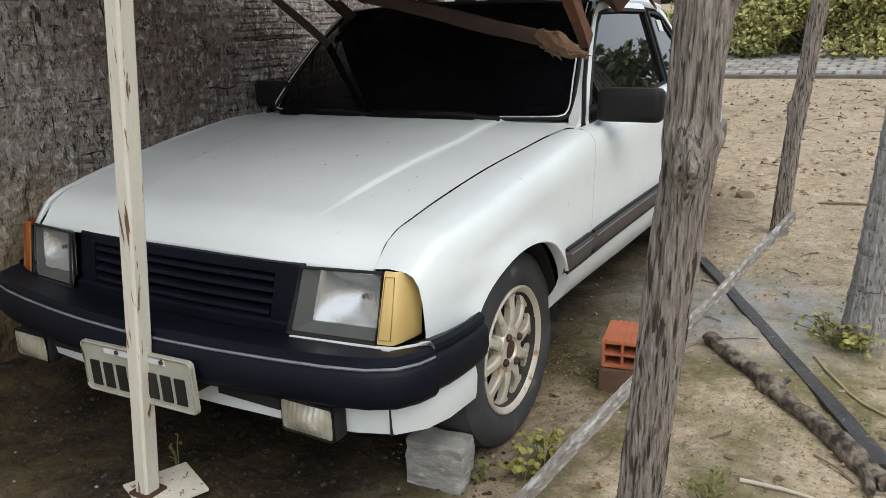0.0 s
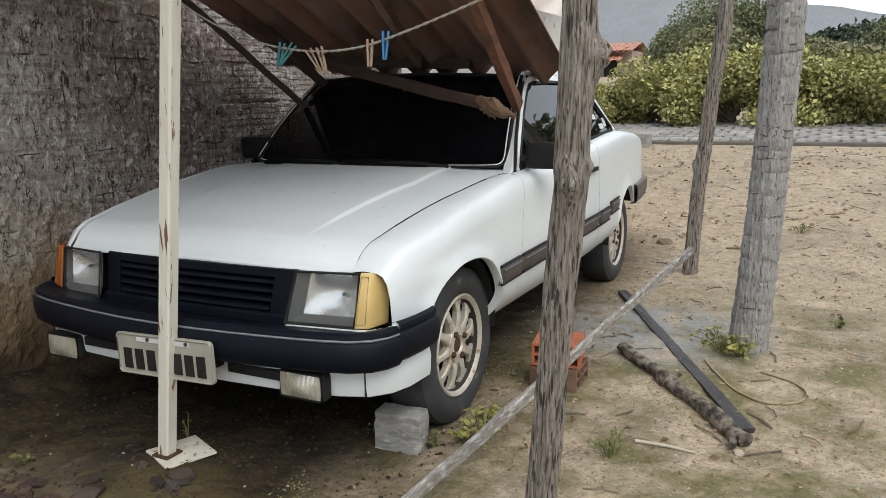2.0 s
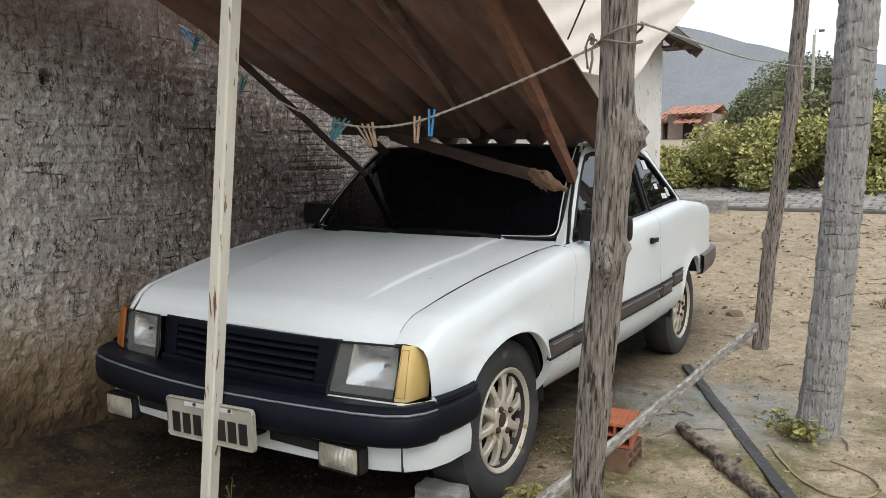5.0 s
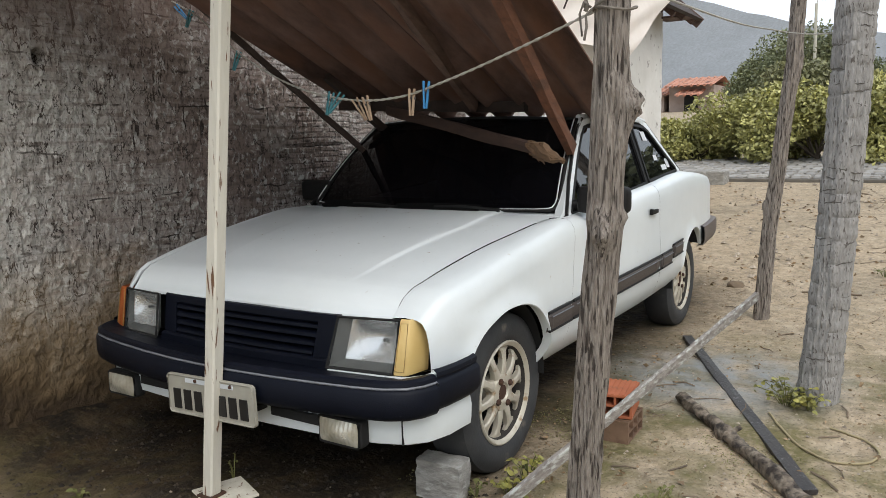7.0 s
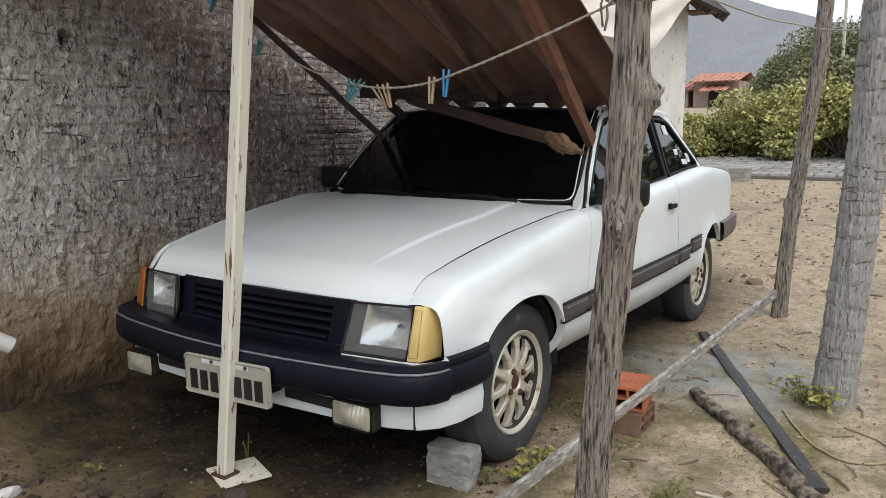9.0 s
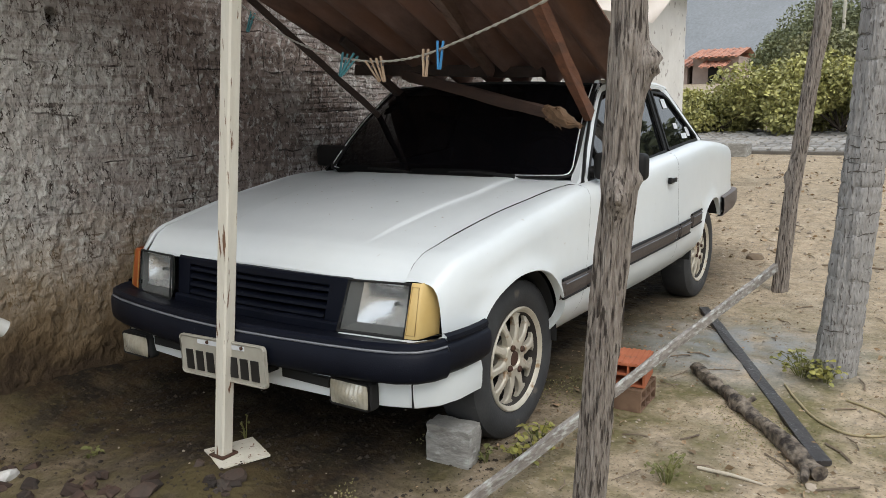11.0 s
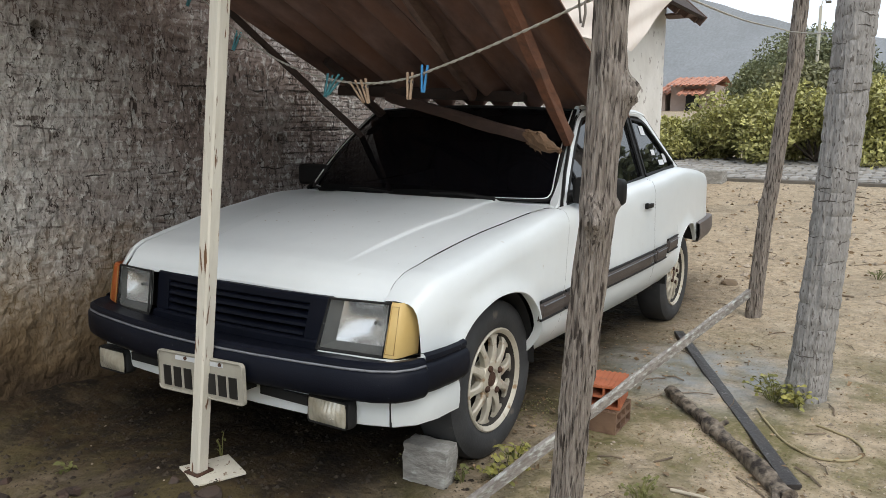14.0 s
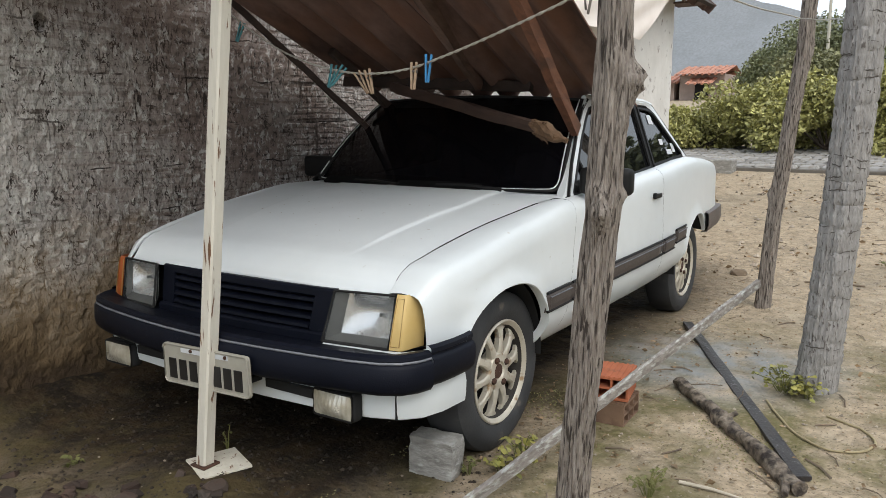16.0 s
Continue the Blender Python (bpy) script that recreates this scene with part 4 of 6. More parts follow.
    for k in range(13):
        u = k / 12
        rows.append([(0.410 + 0.190 * v, 0.303 + 0.032 * v + 0.005 * u + 0.036 * (1 - (2 * u - 1) ** 2) * (1 - (2 * v - 1) ** 2) + 0.00018 * math.sin(v * 90), 0.500 + 0.130 * u) for v in np.linspace(0, 1, 36)])
    sub("reflector", grid(rows), REFLECTOR, "silvered reflector", under=lamp)
    sub("bulb", tube([(0.527, 0.358, 0.562), (0.527, 0.346, 0.562)], 0.006, 12), LAMP_GREY, under=lamp)
    rows = []
    for k in range(5):
        u = k / 4
        rows.append([(0.376 + 0.228 * v, 0.258 + 0.042 * v + 0.012 * u + (0.003 if k in (0, 4) else 0) + 0.0014 * (j % 2), 0.480 + 0.154 * u) for j, v in enumerate(np.linspace(0, 1, 25))])
    lens = sub("lens", grid(rows), LENS, "clear ribbed lens", under=lamp)
    lens.visible_shadow = False
    bez = [(0.374, 0.257, 0.478), (0.606, 0.299, 0.478), (0.606, 0.312, 0.637), (0.374, 0.270, 0.637), (0.374, 0.257, 0.478)]
    sub("bezel", tube(bez, 0.0045, 6), BLACK, under=lamp)
    plan_lo = [(0.609, 0.300), (0.636, 0.3035), (0.660, 0.307), (0.668, 0.313), (0.674, 0.335), (0.685, 0.40)]
    plan_hi = [(0.613, 0.313), (0.634, 0.3155), (0.653, 0.318), (0.661, 0.324), (0.668, 0.344), (0.680, 0.40)]
    rows = [[(x, y, 0.478) for x, y in plan_lo], [(x + 0.002, y - 0.003, 0.485) for x, y in plan_lo], [(x, y - 0.002, 0.634) for x, y in plan_hi], [(x - 0.003, y + 0.004, 0.641) for x, y in plan_hi]]
    put("indicator_lamp", grid(rows), AMBER if side > 0 else ORANGE, "amber corner indicator" if side > 0 else "orange corner indicator, wall-side shade put into its colour")
    # frame groove of the lens, drawn as a darker line
    face = [(0.616, 0.2975, 0.490), (0.661, 0.3035, 0.490), (0.654, 0.315, 0.630), (0.619, 0.310, 0.630), (0.616, 0.2975, 0.490)]
    put("indicator_rim", tube(face, 0.0016, 5), AMBER_EDGE, "darker moulded edge")
    put("lamp_tray", rbox(0.585, 0.322, 0.461, 0.170, 0.20, 0.012, 0.002), NAVY, smooth=False)
    put("lamp_sill", strip([(0.385, 0.255, 0.469), (0.60, 0.291, 0.469), (0.676, 0.302, 0.471), (0.712, 0.345, 0.472), (0.732, 0.41, 0.474)], (0, 0, 1), 0.012, 0.006), PAINT)
    # fog lamps hung under the bumper
    fx, fz = (0.0, 0.012) if side > 0 else (0.035, -0.006)
    hang = pose(fx, 0, fz)
    fog = put("fog_lamp", move(rbox(0.505, 0.152, 0.316, 0.166, 0.048, 0.088, 0.018, 3), hang), BLACK, "rectangular fog lamp with a yellowed lens")
    rows = [[(0.432 + 0.146 * v, 0.128 - 0.015 * math.sin(math.pi * v) * math.sin(math.pi * u) + 0.0007 * math.sin(60 * v), 0.279 + 0.074 * u) for v in np.linspace(0, 1, 33)] for u in np.linspace(0, 1, 9)]
    sub("fog_lens", move(grid(rows), hang), FOGLENS, under=fog)
    sub("fog_rim", move(tube([(0.436, 0.130, 0.276), (0.574, 0.130, 0.276), (0.580, 0.130, 0.282), (0.580, 0.130, 0.350), (0.574, 0.130, 0.356), (0.436, 0.130, 0.356), (0.430, 0.130, 0.350), (0.430, 0.130, 0.282), (0.436, 0.130, 0.276)], 0.0045, 8), hang), RUBBER, under=fog)
    put("tail_lamp", rbox(0.50, 3.895, 0.72, 0.26, 0.05, 0.16, 0.012), REDLENS)


def bumper(path, depths, profile, n_from=0, n_to=None):
    """Sweeps an outward profile along a plan path; depths limit how far each point reaches inwards."""
    P = [Vector((x, y)) for x, y in path]
    rows = []
    for k, p in enumerate(P):
        t = (P[min(k + 1, len(P) - 1)] - P[max(k - 1, 0)]).normalized()
        nrm2 = Vector((t.y, -t.x))
        rows.append([(p.x + nrm2.x * max(d, -depths[k]), p.y + nrm2.y * max(d, -depths[k]), z) for d, z in profile])
    return grid(rows[n_from:n_to])


half_path = [(0.0, 0.046), (0.15, 0.050), (0.30, 0.062), (0.46, 0.082), (0.59, 0.103), (0.68, 0.127), (0.735, 0.160), (0.764, 0.205), (0.776, 0.252)]
end_path = [(0.7745, 0.2525), (0.785, 0.300), (0.790, 0.36), (0.791, 0.42), (0.787, 0.462)]
prof = [(-0.20, 0.462), (-0.10, 0.484), (-0.035, 0.503), (-0.012, 0.508), (0.0, 0.501), (0.002, 0.492), (-0.002, 0.489), (-0.002, 0.482), (0.003, 0.479), (0.010, 0.470), (0.012, 0.430), (0.007, 0.405), (-0.004, 0.391), (-0.035, 0.383), (-0.09, 0.383)]
full = [(-x * 0.955, y) for x, y in half_path[:0:-1]] + half_path
deep = [0.07, 0.10, 0.15, 0.18, 0.19, 0.2, 0.2, 0.2]

bmp = part("front_bumper", bumper(full, deep + [0.2] + deep[::-1], prof), NAVY, car, "dark navy plastic bumper", True)
line_path = [(-x * 0.955, y) for x, y in end_path[::-1]] + full + end_path
line = []
P2 = [Vector(p) for p in line_path]
for k, p in enumerate(P2):
    t = (P2[min(k + 1, len(P2) - 1)] - P2[max(k - 1, 0)]).normalized()
    line.append((p.x + t.y * -0.001, p.y + t.x * 0.001, 0.4855))
part("bright_line", tube(line, 0.0042, 6), TRIM_GREY, bmp, "worn silver line", True)
for side in (1, -1):
    geo = bumper(end_path, [0.07, 0.06, 0.05, 0.04, 0.04], [(-0.07, 0.500), (-0.012, 0.520), (0.0, 0.513)] + [(d, z + 0.010) for d, z in prof[5:]])
    cap = [geo[0][-len(prof) + 2 + k] for k in range(len(prof) - 2)]
    geo = join(geo, (cap, [tuple(range(len(cap)))]))
    part("bumper_end", geo if side > 0 else ([(-p[0] * 0.955, p[1], p[2]) for p in geo[0]], geo[1]), NAVY, bmp, "", True)
val_path = [(0.0, 0.135), (0.20, 0.138), (0.45, 0.155), (0.60, 0.180), (0.690, 0.215), (0.738, 0.270), (0.758, 0.340), (0.764, 0.455)]
vfull = [(-x, y) for x, y in val_path[:0:-1]] + val_path
val = part("front_valance", bumper(vfull, [0.2] * len(vfull), [(-0.02, 0.396), (0.0, 0.388), (0.006, 0.36), (0.004, 0.315), (0.0, 0.294), (-0.02, 0.284)]), PAINT, car, "white valance under the bumper", True)
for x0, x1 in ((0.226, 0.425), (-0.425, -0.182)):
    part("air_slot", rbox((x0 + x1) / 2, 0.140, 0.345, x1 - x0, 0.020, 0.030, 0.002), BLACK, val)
for sx in (1, -1):
    part("panel_seam", rbox(sx * 0.682, 0.2075, 0.338, 0.003, 0.008, 0.090), BLACK, val)

# grille: dark slots between bowed slats, set in a leaning face
def nose_grille(geo):
    return [(x * 1.112 - 0.034 + (0.026 * min(1.0, max(0.0, (z - 0.475) / 0.165)) if x > 0.29 else 0.0), y - 0.026 - 0.020 * min(1.1, max(0.0, (0.640 - z) / 0.165)) + 0.020 * (abs(x) / 0.367) ** 2, z) for x, y, z in geo[0]], geo[1]


def slab(x0, x1, cy, cz, sy, sz, bevel):
    """A long bar that can bow: several boxes' worth of stations along x."""
    prof_ = [(-sy / 2 + bevel, -sz / 2), (sy / 2, -sz / 2), (sy / 2, sz / 2), (-sy / 2 + bevel, sz / 2), (-sy / 2, sz / 2 - bevel), (-sy / 2, -sz / 2 + bevel)]
    rows_ = [[(x, cy + p, cz + q) for p, q in prof_] for x in np.linspace(x0, x1, 13)]
    V, F = grid(rows_, True)
    return V, F + [tuple(range(6)), tuple(range(len(V) - 1, len(V) - 7, -1))]


grille = part("grille", nose_grille(join(slab(-0.362, 0.362, 0.306, 0.621, 0.050, 0.030, 0.006), slab(-0.362, 0.362, 0.296, 0.481, 0.060, 0.034, 0.006), slab(-0.362, -0.300, 0.304, 0.550, 0.046, 0.140, 0.006), slab(0.300, 0.362, 0.304, 0.550, 0.046, 0.140, 0.006))), NAVY, car, "dark louvred grille")
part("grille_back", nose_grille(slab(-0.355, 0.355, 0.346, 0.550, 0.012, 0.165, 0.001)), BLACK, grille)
for k in range(4):
    z = 0.510 + 0.0285 * k
    rows_ = [[(x, 0.330, z - 0.009), (x, 0.288, z - 0.010), (x, 0.283, z - 0.006), (x, 0.286, z + 0.002), (x, 0.296, z + 0.007), (x, 0.330, z + 0.011)] for x in np.linspace(-0.305, 0.305 - 0.004 * (3 - k), 13)]
    part("louvre", nose_grille(grid(rows_, True)), NAVY, grille, "", True)


# hood with a raised middle panel, rolled front lip
def hood_z(x, y):
    h = hood_gap(y)
    edge = 0.366 + 0.13 * (min(y, 1.0) - 0.526)
    u = np.clip((edge - abs(x)) / 0.016 + 0.5, 0, 1)
    return shoulder(y) + 0.016 * (1 - (x / h) ** 2) + 0.008 * u * u * (3 - 2 * u) * np.clip((y - 0.40) / 0.2, 0, 1) + 0.001


rows = []
hys = [0.324, 0.324, 0.328, 0.334] + list(np.linspace(0.342, 0.42, 9)) + list(np.linspace(0.45, 1.318, 30))
for k, y in enumerate(hys):
    drop = (0.009, 0.003, 0.001, 0.0)[k] if k < 4 else 0.0
    xs_ = sorted(set(list(np.linspace(-1, 1, 41)) + [s * (0.366 + 0.13 * (min(y, 1.0) - 0.526) + e) / hood_gap(y) for s in (1, -1) for e in (-0.008, -0.003, 0.003, 0.008)]))
    bow = lambda x: y + (0.018 * (x / 0.56) ** 4 if y < 0.6 else 0.0) * (0.6 - y) / 0.3
    rows.append([(u * (hood_gap(y) - 0.0022 + (0.085 if u < -0.9 else 0.0)), bow(u * hood_gap(y)) - 0.014 * (1 - u * u) * (y < 0.5) * (0.5 - y) / 0.2, float(hood_z(u * hood_gap(y), y)) - drop) for u in xs_])
part("hood", nose_body(grid(rows)), PAINT, car, "white hood with a raised centre panel", True)
specks = []
rnd = random.Random(23)
for _ in range(60):
    x, y = rnd.uniform(-0.55, 0.55), rnd.uniform(0.42, 1.28)
    z, sz, an = float(hood_z(x, y)) + 0.0008, rnd.uniform(0.002, 0.006) * rnd.random() + 0.0015, rnd.uniform(0, 6.28)
    specks.append(([(x + sz * math.cos(an), y + sz * math.sin(an), z), (x - sz * 0.5 * math.sin(an), y + sz * 0.5 * math.cos(an), z + 0.001), (x - sz * math.cos(an), y - sz * math.sin(an), z), (x + sz * 0.5 * math.sin(an), y - sz * 0.5 * math.cos(an), z + 0.001)], [(0, 1, 2, 3)]))
solo("leaf_specks", join(*specks), LITTER, "dark specks of leaf dust on the white hood", "specks", kind="stuff")
# black box added under the hood to darken its gaps
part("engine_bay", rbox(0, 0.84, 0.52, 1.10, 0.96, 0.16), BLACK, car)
# cowl and wipers
rows = [[(x, y, shoulder(y) + 0.012 * (1 - (x / 0.70) ** 2) - 0.010 * (y < 1.33) - 0.002) for x in np.linspace(-0.704, 0.704, 19)] for y in (1.20, 1.32, 1.335, 1.40)]
part("cowl", grid(rows), PAINT, car, "", True)


def shield(u, v, out=0.0):
    """A point of the windscreen: u across from -1 to 1, v up from 0 to 1."""
    hw_ = 0.650 + (0.558 - 0.650) * v
    y = 1.385 + (1.80 - 1.385) * v - 0.115 * (1 - u * u) - 0.018 * math.sin(math.pi * v) + out * -0.66
    z = 0.872 + (1.250 - 0.872) * v + 0.020 * (1 - u * u) * v + 0.012 * math.sin(math.pi * v) + out * 0.74
    return (u * hw_ * (1.055 if u < -0.5 else 1.0 + 0.11 * max(0.0, -u)), y, z)


ws = part("windscreen", grid([[shield(u, v) for u in np.linspace(-1, 1, 25)] for v in np.linspace(0, 1, 11)]), TINT, car, "very dark tinted windscreen", True)
loop = [(-1, v) for v in np.linspace(0.06, 1, 10)] + [(u, 1) for u in np.linspace(-0.9, 0.9, 12)] + [(1, v) for v in np.linspace(1, 0.10, 10)] + [(0.994, 0.052), (0.980, 0.020), (0.952, 0.004)] + [(u, 0) for u in np.linspace(0.87, -0.9, 16)] + [(-0.97, 0.01), (-1, 0.06)]
part("rubber_seal", tube([shield(u, v, 0.002) for u, v in loop], 0.0070, 8), RUBBER, ws, "", True)
part("bright_trim", tube([shield(u * 0.982, 0.004 + v * 0.985, 0.007) for u, v in loop[22:] + loop[1:10]], 0.0030, 6), BRIGHT, ws, "thin bright trim line", True)
for u0, u1, pu in ((-0.80, -0.18, -0.14), (-0.12, 0.52, 0.60)):
    blade = [shield(u, -0.035 + 0.012 * math.sin(math.pi * (u - u0) / (u1 - u0)), 0.024) for u in np.linspace(u0, u1, 8)]
    wiper = part("wiper", strip(blade, (0, -0.5, 0.85), 0.046, 0.012), WIPER, car, "black wiper at rest")
    px, py, pz = shield(pu, 0.0, 0.0)
    mx_, my_, mz_ = shield((u0 + u1) / 2, -0.025, 0.036)
    part("wiper_arm", tube([(px + 0.02, py - 0.03, pz + 0.004), ((px + mx_) / 2, (py + my_) / 2 - 0.02, pz + 0.018), (mx_, my_, mz_)], [0.010, 0.007, 0.005], 8), RUBBER, wiper, "", True)
    part("pivot", lathe_x([(-0.001, 0.001), (0.0, 0.012), (0.016, 0.010), (0.017, 0.001)], px + 0.02, py - 0.03, pz + 0.004, 12), RUBBER, wiper)
# roof, rear window, boot lid and tail
rows = [[(u * 0.556, y, 1.250 + 0.040 * (1 - u * u) * (0.6 + 0.4 * math.sin(math.pi * (y - 1.7) / 1.1)) - (0.012 if k in (0, 11) else 0)) for u in np.linspace(-1, 1, 21)] for k, y in enumerate([1.790, 1.800] + list(np.linspace(1.84, 2.70, 8)) + [2.75, 2.77])]
part("roof", grid(rows), PAINT, car, "", True)
rows = [[(u * (0.56 + 0.08 * v), 2.77 + 0.45 * v + 0.03 * (1 - u * u), 1.245 - 0.295 * v + 0.03 * (1 - u * u) * (1 - v)) for u in np.linspace(-1, 1, 17)] for v in np.linspace(0, 1, 7)]
part("rear_window", grid(rows), TINT, car, "", True)
rows = [[(u * (half_width(min(y, 3.89)) - 0.13), y, z + 0.02 * (1 - u * u)) for u in np.linspace(-1, 1, 17)] for y, z in ((3.18, 0.946), (3.24, 0.948), (3.45, 0.932), (3.75, 0.905), (3.88, 0.888), (3.905, 0.87), (3.91, 0.80), (3.91, 0.60))]
part("boot_lid", grid(rows), PAINT, car, "", True)
part("tail_panel", rbox(0, 3.87, 0.70, 1.27, 0.04, 0.36, 0.01), PAINT, car)
rear_path = [(0.742, 3.392), (0.722, 3.60), (0.696, 3.85), (0.668, 4.02), (0.605, 4.085), (0.4, 4.11), (0, 4.12)]
rfull = rear_path + [(-x, y) for x, y in rear_path[-2::-1]]
part("rear_bumper", bumper(rfull, [0.04, 0.04, 0.05, 0.09, 0.12, 0.12, 0.12, 0.12, 0.12, 0.09, 0.05, 0.04, 0.04], [(-0.12, 0.592), (-0.01, 0.594), (0.006, 0.586), (0.010, 0.55), (0.010, 0.505), (0.0, 0.472), (-0.04, 0.465)]), BROWN_PLASTIC, car, "faded brown rear bumper", True)
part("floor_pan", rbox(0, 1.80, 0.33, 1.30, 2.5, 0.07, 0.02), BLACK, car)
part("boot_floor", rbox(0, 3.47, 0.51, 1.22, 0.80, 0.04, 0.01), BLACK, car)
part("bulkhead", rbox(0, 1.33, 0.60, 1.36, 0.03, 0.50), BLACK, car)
# cabin
part("dashboard", rbox(0, 1.52, 0.80, 1.26, 0.26, 0.18, 0.05, 3), CLOTH_DARK, car)
for sx in (0.34, -0.34):
    seat = part("front_seat", rbox(sx, 2.05, 0.52, 0.48, 0.50, 0.16, 0.05, 3), CLOTH_DARK, car)
    part("backrest", move(rbox(0, 0, 0.28, 0.47, 0.13, 0.58, 0.05, 3), pose(sx, 2.28, 0.55, -16, 0, 0)), CLOTH_DARK, seat)
    part("headrest", rbox(sx, 2.47, 1.13, 0.24, 0.09, 0.15, 0.035, 3), CLOTH_DARK, seat)
part("rear_bench", join(rbox(0, 2.75, 0.50, 1.15, 0.46, 0.18, 0.05), move(rbox(0, 0, 0.25, 1.15, 0.14, 0.5, 0.05), pose(0, 2.98, 0.52, -18, 0, 0))), CLOTH_DARK, car)
ring = [(0.34 + 0.18 * math.cos(a), 1.72 + 0.07 * math.sin(a), 0.86 + 0.165 * math.sin(a)) for a in np.linspace(0, 2 * math.pi, 25)]
part("steering_wheel", join(tube(ring, 0.013, 8), tube([(0.34, 1.72, 0.86), (0.34, 1.55, 0.80)], 0.025, 8), tube([(0.16, 1.72, 0.86), (0.52, 1.72, 0.86)], 0.014, 6)), RUBBER, car)

# number plate with bars in place of the characters
ring = []
for cx, cz, a0 in ((0.186, 0.052, 0.0), (-0.186, 0.052, 0.5), (-0.186, -0.052, 1.0), (0.186, -0.052, 1.5)):
    ring += [(0.022 + cx + 0.014 * math.cos((a0 + q / 8) * math.pi), 0.362 + cz + 0.014 * math.sin((a0 + q / 8) * math.pi)) for q in range(5)]
m = len(ring)
hung = pose(0.070, 0.026, 0.387, 0, -2.2, 0) @ pose(-0.022, -0.078, -0.362)
geo = ([(x, 0.078, z) for x, z in ring] + [(x, 0.086, z) for x, z in ring], [tuple(range(m)), tuple(range(2 * m - 1, m - 1, -1))] + [(k, (k + 1) % m, m + (k + 1) % m, m + k) for k in range(m)])
plate = part("number_plate", move(geo, hung), PLATE, car, "grey plate with dark embossed marks")
part("plate_rim", move(tube([(0.022 + (x - 0.022) * 0.985, 0.0765, 0.362 + (z - 0.362) * 0.96) for x, z in ring + ring[:1]], 0.0035, 6), hung), PLATE, plate, "", True)
part("top_bar", move(rbox(0.022, 0.0775, 0.411, 0.22, 0.003, 0.014), hung), PAPER, plate)
for sx in (-0.06, 0.10):
    part("bolt", move(tube([(0.022 + sx, 0.079, 0.413), (0.022 + sx, 0.072, 0.413)], 0.006, 8), hung), RUST, plate)
for k, bx in enumerate((-0.155, -0.105, -0.055, 0.012, 0.056, 0.104, 0.152)):
    part("mark", move(rbox(0.022 + bx, 0.0765, 0.346, 0.034, 0.004, 0.066, 0.001), hung), INK, plate)
part("plate_bracket", rbox(0.06, 0.085, 0.36, 0.30, 0.10, 0.02), BLACK, plate)


# wheels
def wheel(y, side):
    w = part("wheel", rbox(side * 0.60, y, HUB_Z, 0.05, 0.09, 0.09, 0.01), BLACK, car, "alloy wheel with a dusty tyre")
    inset = 0.036 if y > 2 else 0.0
    slide = lambda geo: ([(p[0] - inset, p[1], p[2]) for p in geo[0]], geo[1])
    fl = lambda geo: slide(geo) if side > 0 else mirror_x(slide(geo))
    tp = [(-0.165, 0.190), (-0.172, 0.215), (-0.170, 0.255), (-0.155, 0.278), (-0.13, 0.286), (-0.045, 0.286), (-0.018, 0.279), (-0.002, 0.258), (0.003, 0.235), (0.001, 0.212), (-0.006, 0.192), (-0.016, 0.180)]
    tyre = part("tyre", fl(lathe_x(tp, 0.725, y, HUB_Z, 56)), TYRE, w, "worn dusty tyre", True)
    rp = [(-0.16, 0.170), (-0.10, 0.160), (-0.045, 0.158), (-0.030, 0.160), (-0.012, 0.166), (-0.004, 0.173), (0.0, 0.181), (-0.004, 0.186), (-0.014, 0.184)]
    rim = part("rim", fl(lathe_x(rp[4:], 0.722, y, HUB_Z, 56)), ALLOY, w, "dull alloy rim", True)
    part("barrel", fl(lathe_x([(-0.16, 0.170), (-0.10, 0.160), (-0.045, 0.158), (-0.030, 0.160), (-0.0125, 0.1655)], 0.722, y, HUB_Z, 56)), BARREL, w, "dirty inside of the rim, shade behind the spokes painted in", True)
    part("brake_disc", fl(lathe_x([(0, 0.001), (0, 0.150), (-0.01, 0.150)], 0.610, y, HUB_Z, 32)), BLACK, w)
    hub = lathe_x([(-0.05, 0.072), (-0.012, 0.070), (-0.004, 0.064), (-0.002, 0.036), (-0.010, 0.032), (-0.012, 0.001)], 0.712, y, HUB_Z, 32)
    hubp = part("hub", fl(hub), ALLOY, w, "", True)
    part("hub_cap", fl(lathe_x([(-0.014, 0.028), (-0.006, 0.026), (-0.004, 0.016), (-0.004, 0.001)], 0.712, y, HUB_Z, 20)), RUST, hubp, "rusty hub centre", True)
    for k in range(10):
        a = 2 * math.pi * k / 10 + 0.13
        ca, sa = math.cos(a), math.sin(a)
        rows = []
        for r, hwid, xo, th in ((0.060, 0.0190, -0.006, 0.03), (0.080, 0.0165, -0.003, 0.026), (0.104, 0.0130, -0.004, 0.024), (0.128, 0.0130, -0.008, 0.022), (0.146, 0.0195, -0.012, 0.018), (0.158, 0.042, -0.015, 0.016), (0.166, 0.051, -0.017, 0.016)):
            c = []
            for s_, d_ in ((-1, th), (-1, 0.005), (-0.6, 0.0), (0.6, 0.0), (1, 0.005), (1, th)):
                c.append((0.712 + xo - d_, y + r * ca - s_ * hwid * sa, HUB_Z + r * sa + s_ * hwid * ca))
            rows.append(c)
        part("spoke", fl(grid(rows)), ALLOY, rim, "", True)
    for k in range(4):
        a = 2 * math.pi * k / 4 + 0.5
        part("lug_nut", fl(lathe_x([(-0.01, 0.012), (0.004, 0.012), (0.008, 0.009), (0.009, 0.001)], 0.711, y + 0.050 * math.cos(a), HUB_Z + 0.050 * math.sin(a), 6)), RUST, hubp)


for y in (FRONT_AXLE, REAR_AXLE):
    for side in (1, -1):
        wheel(y, side)



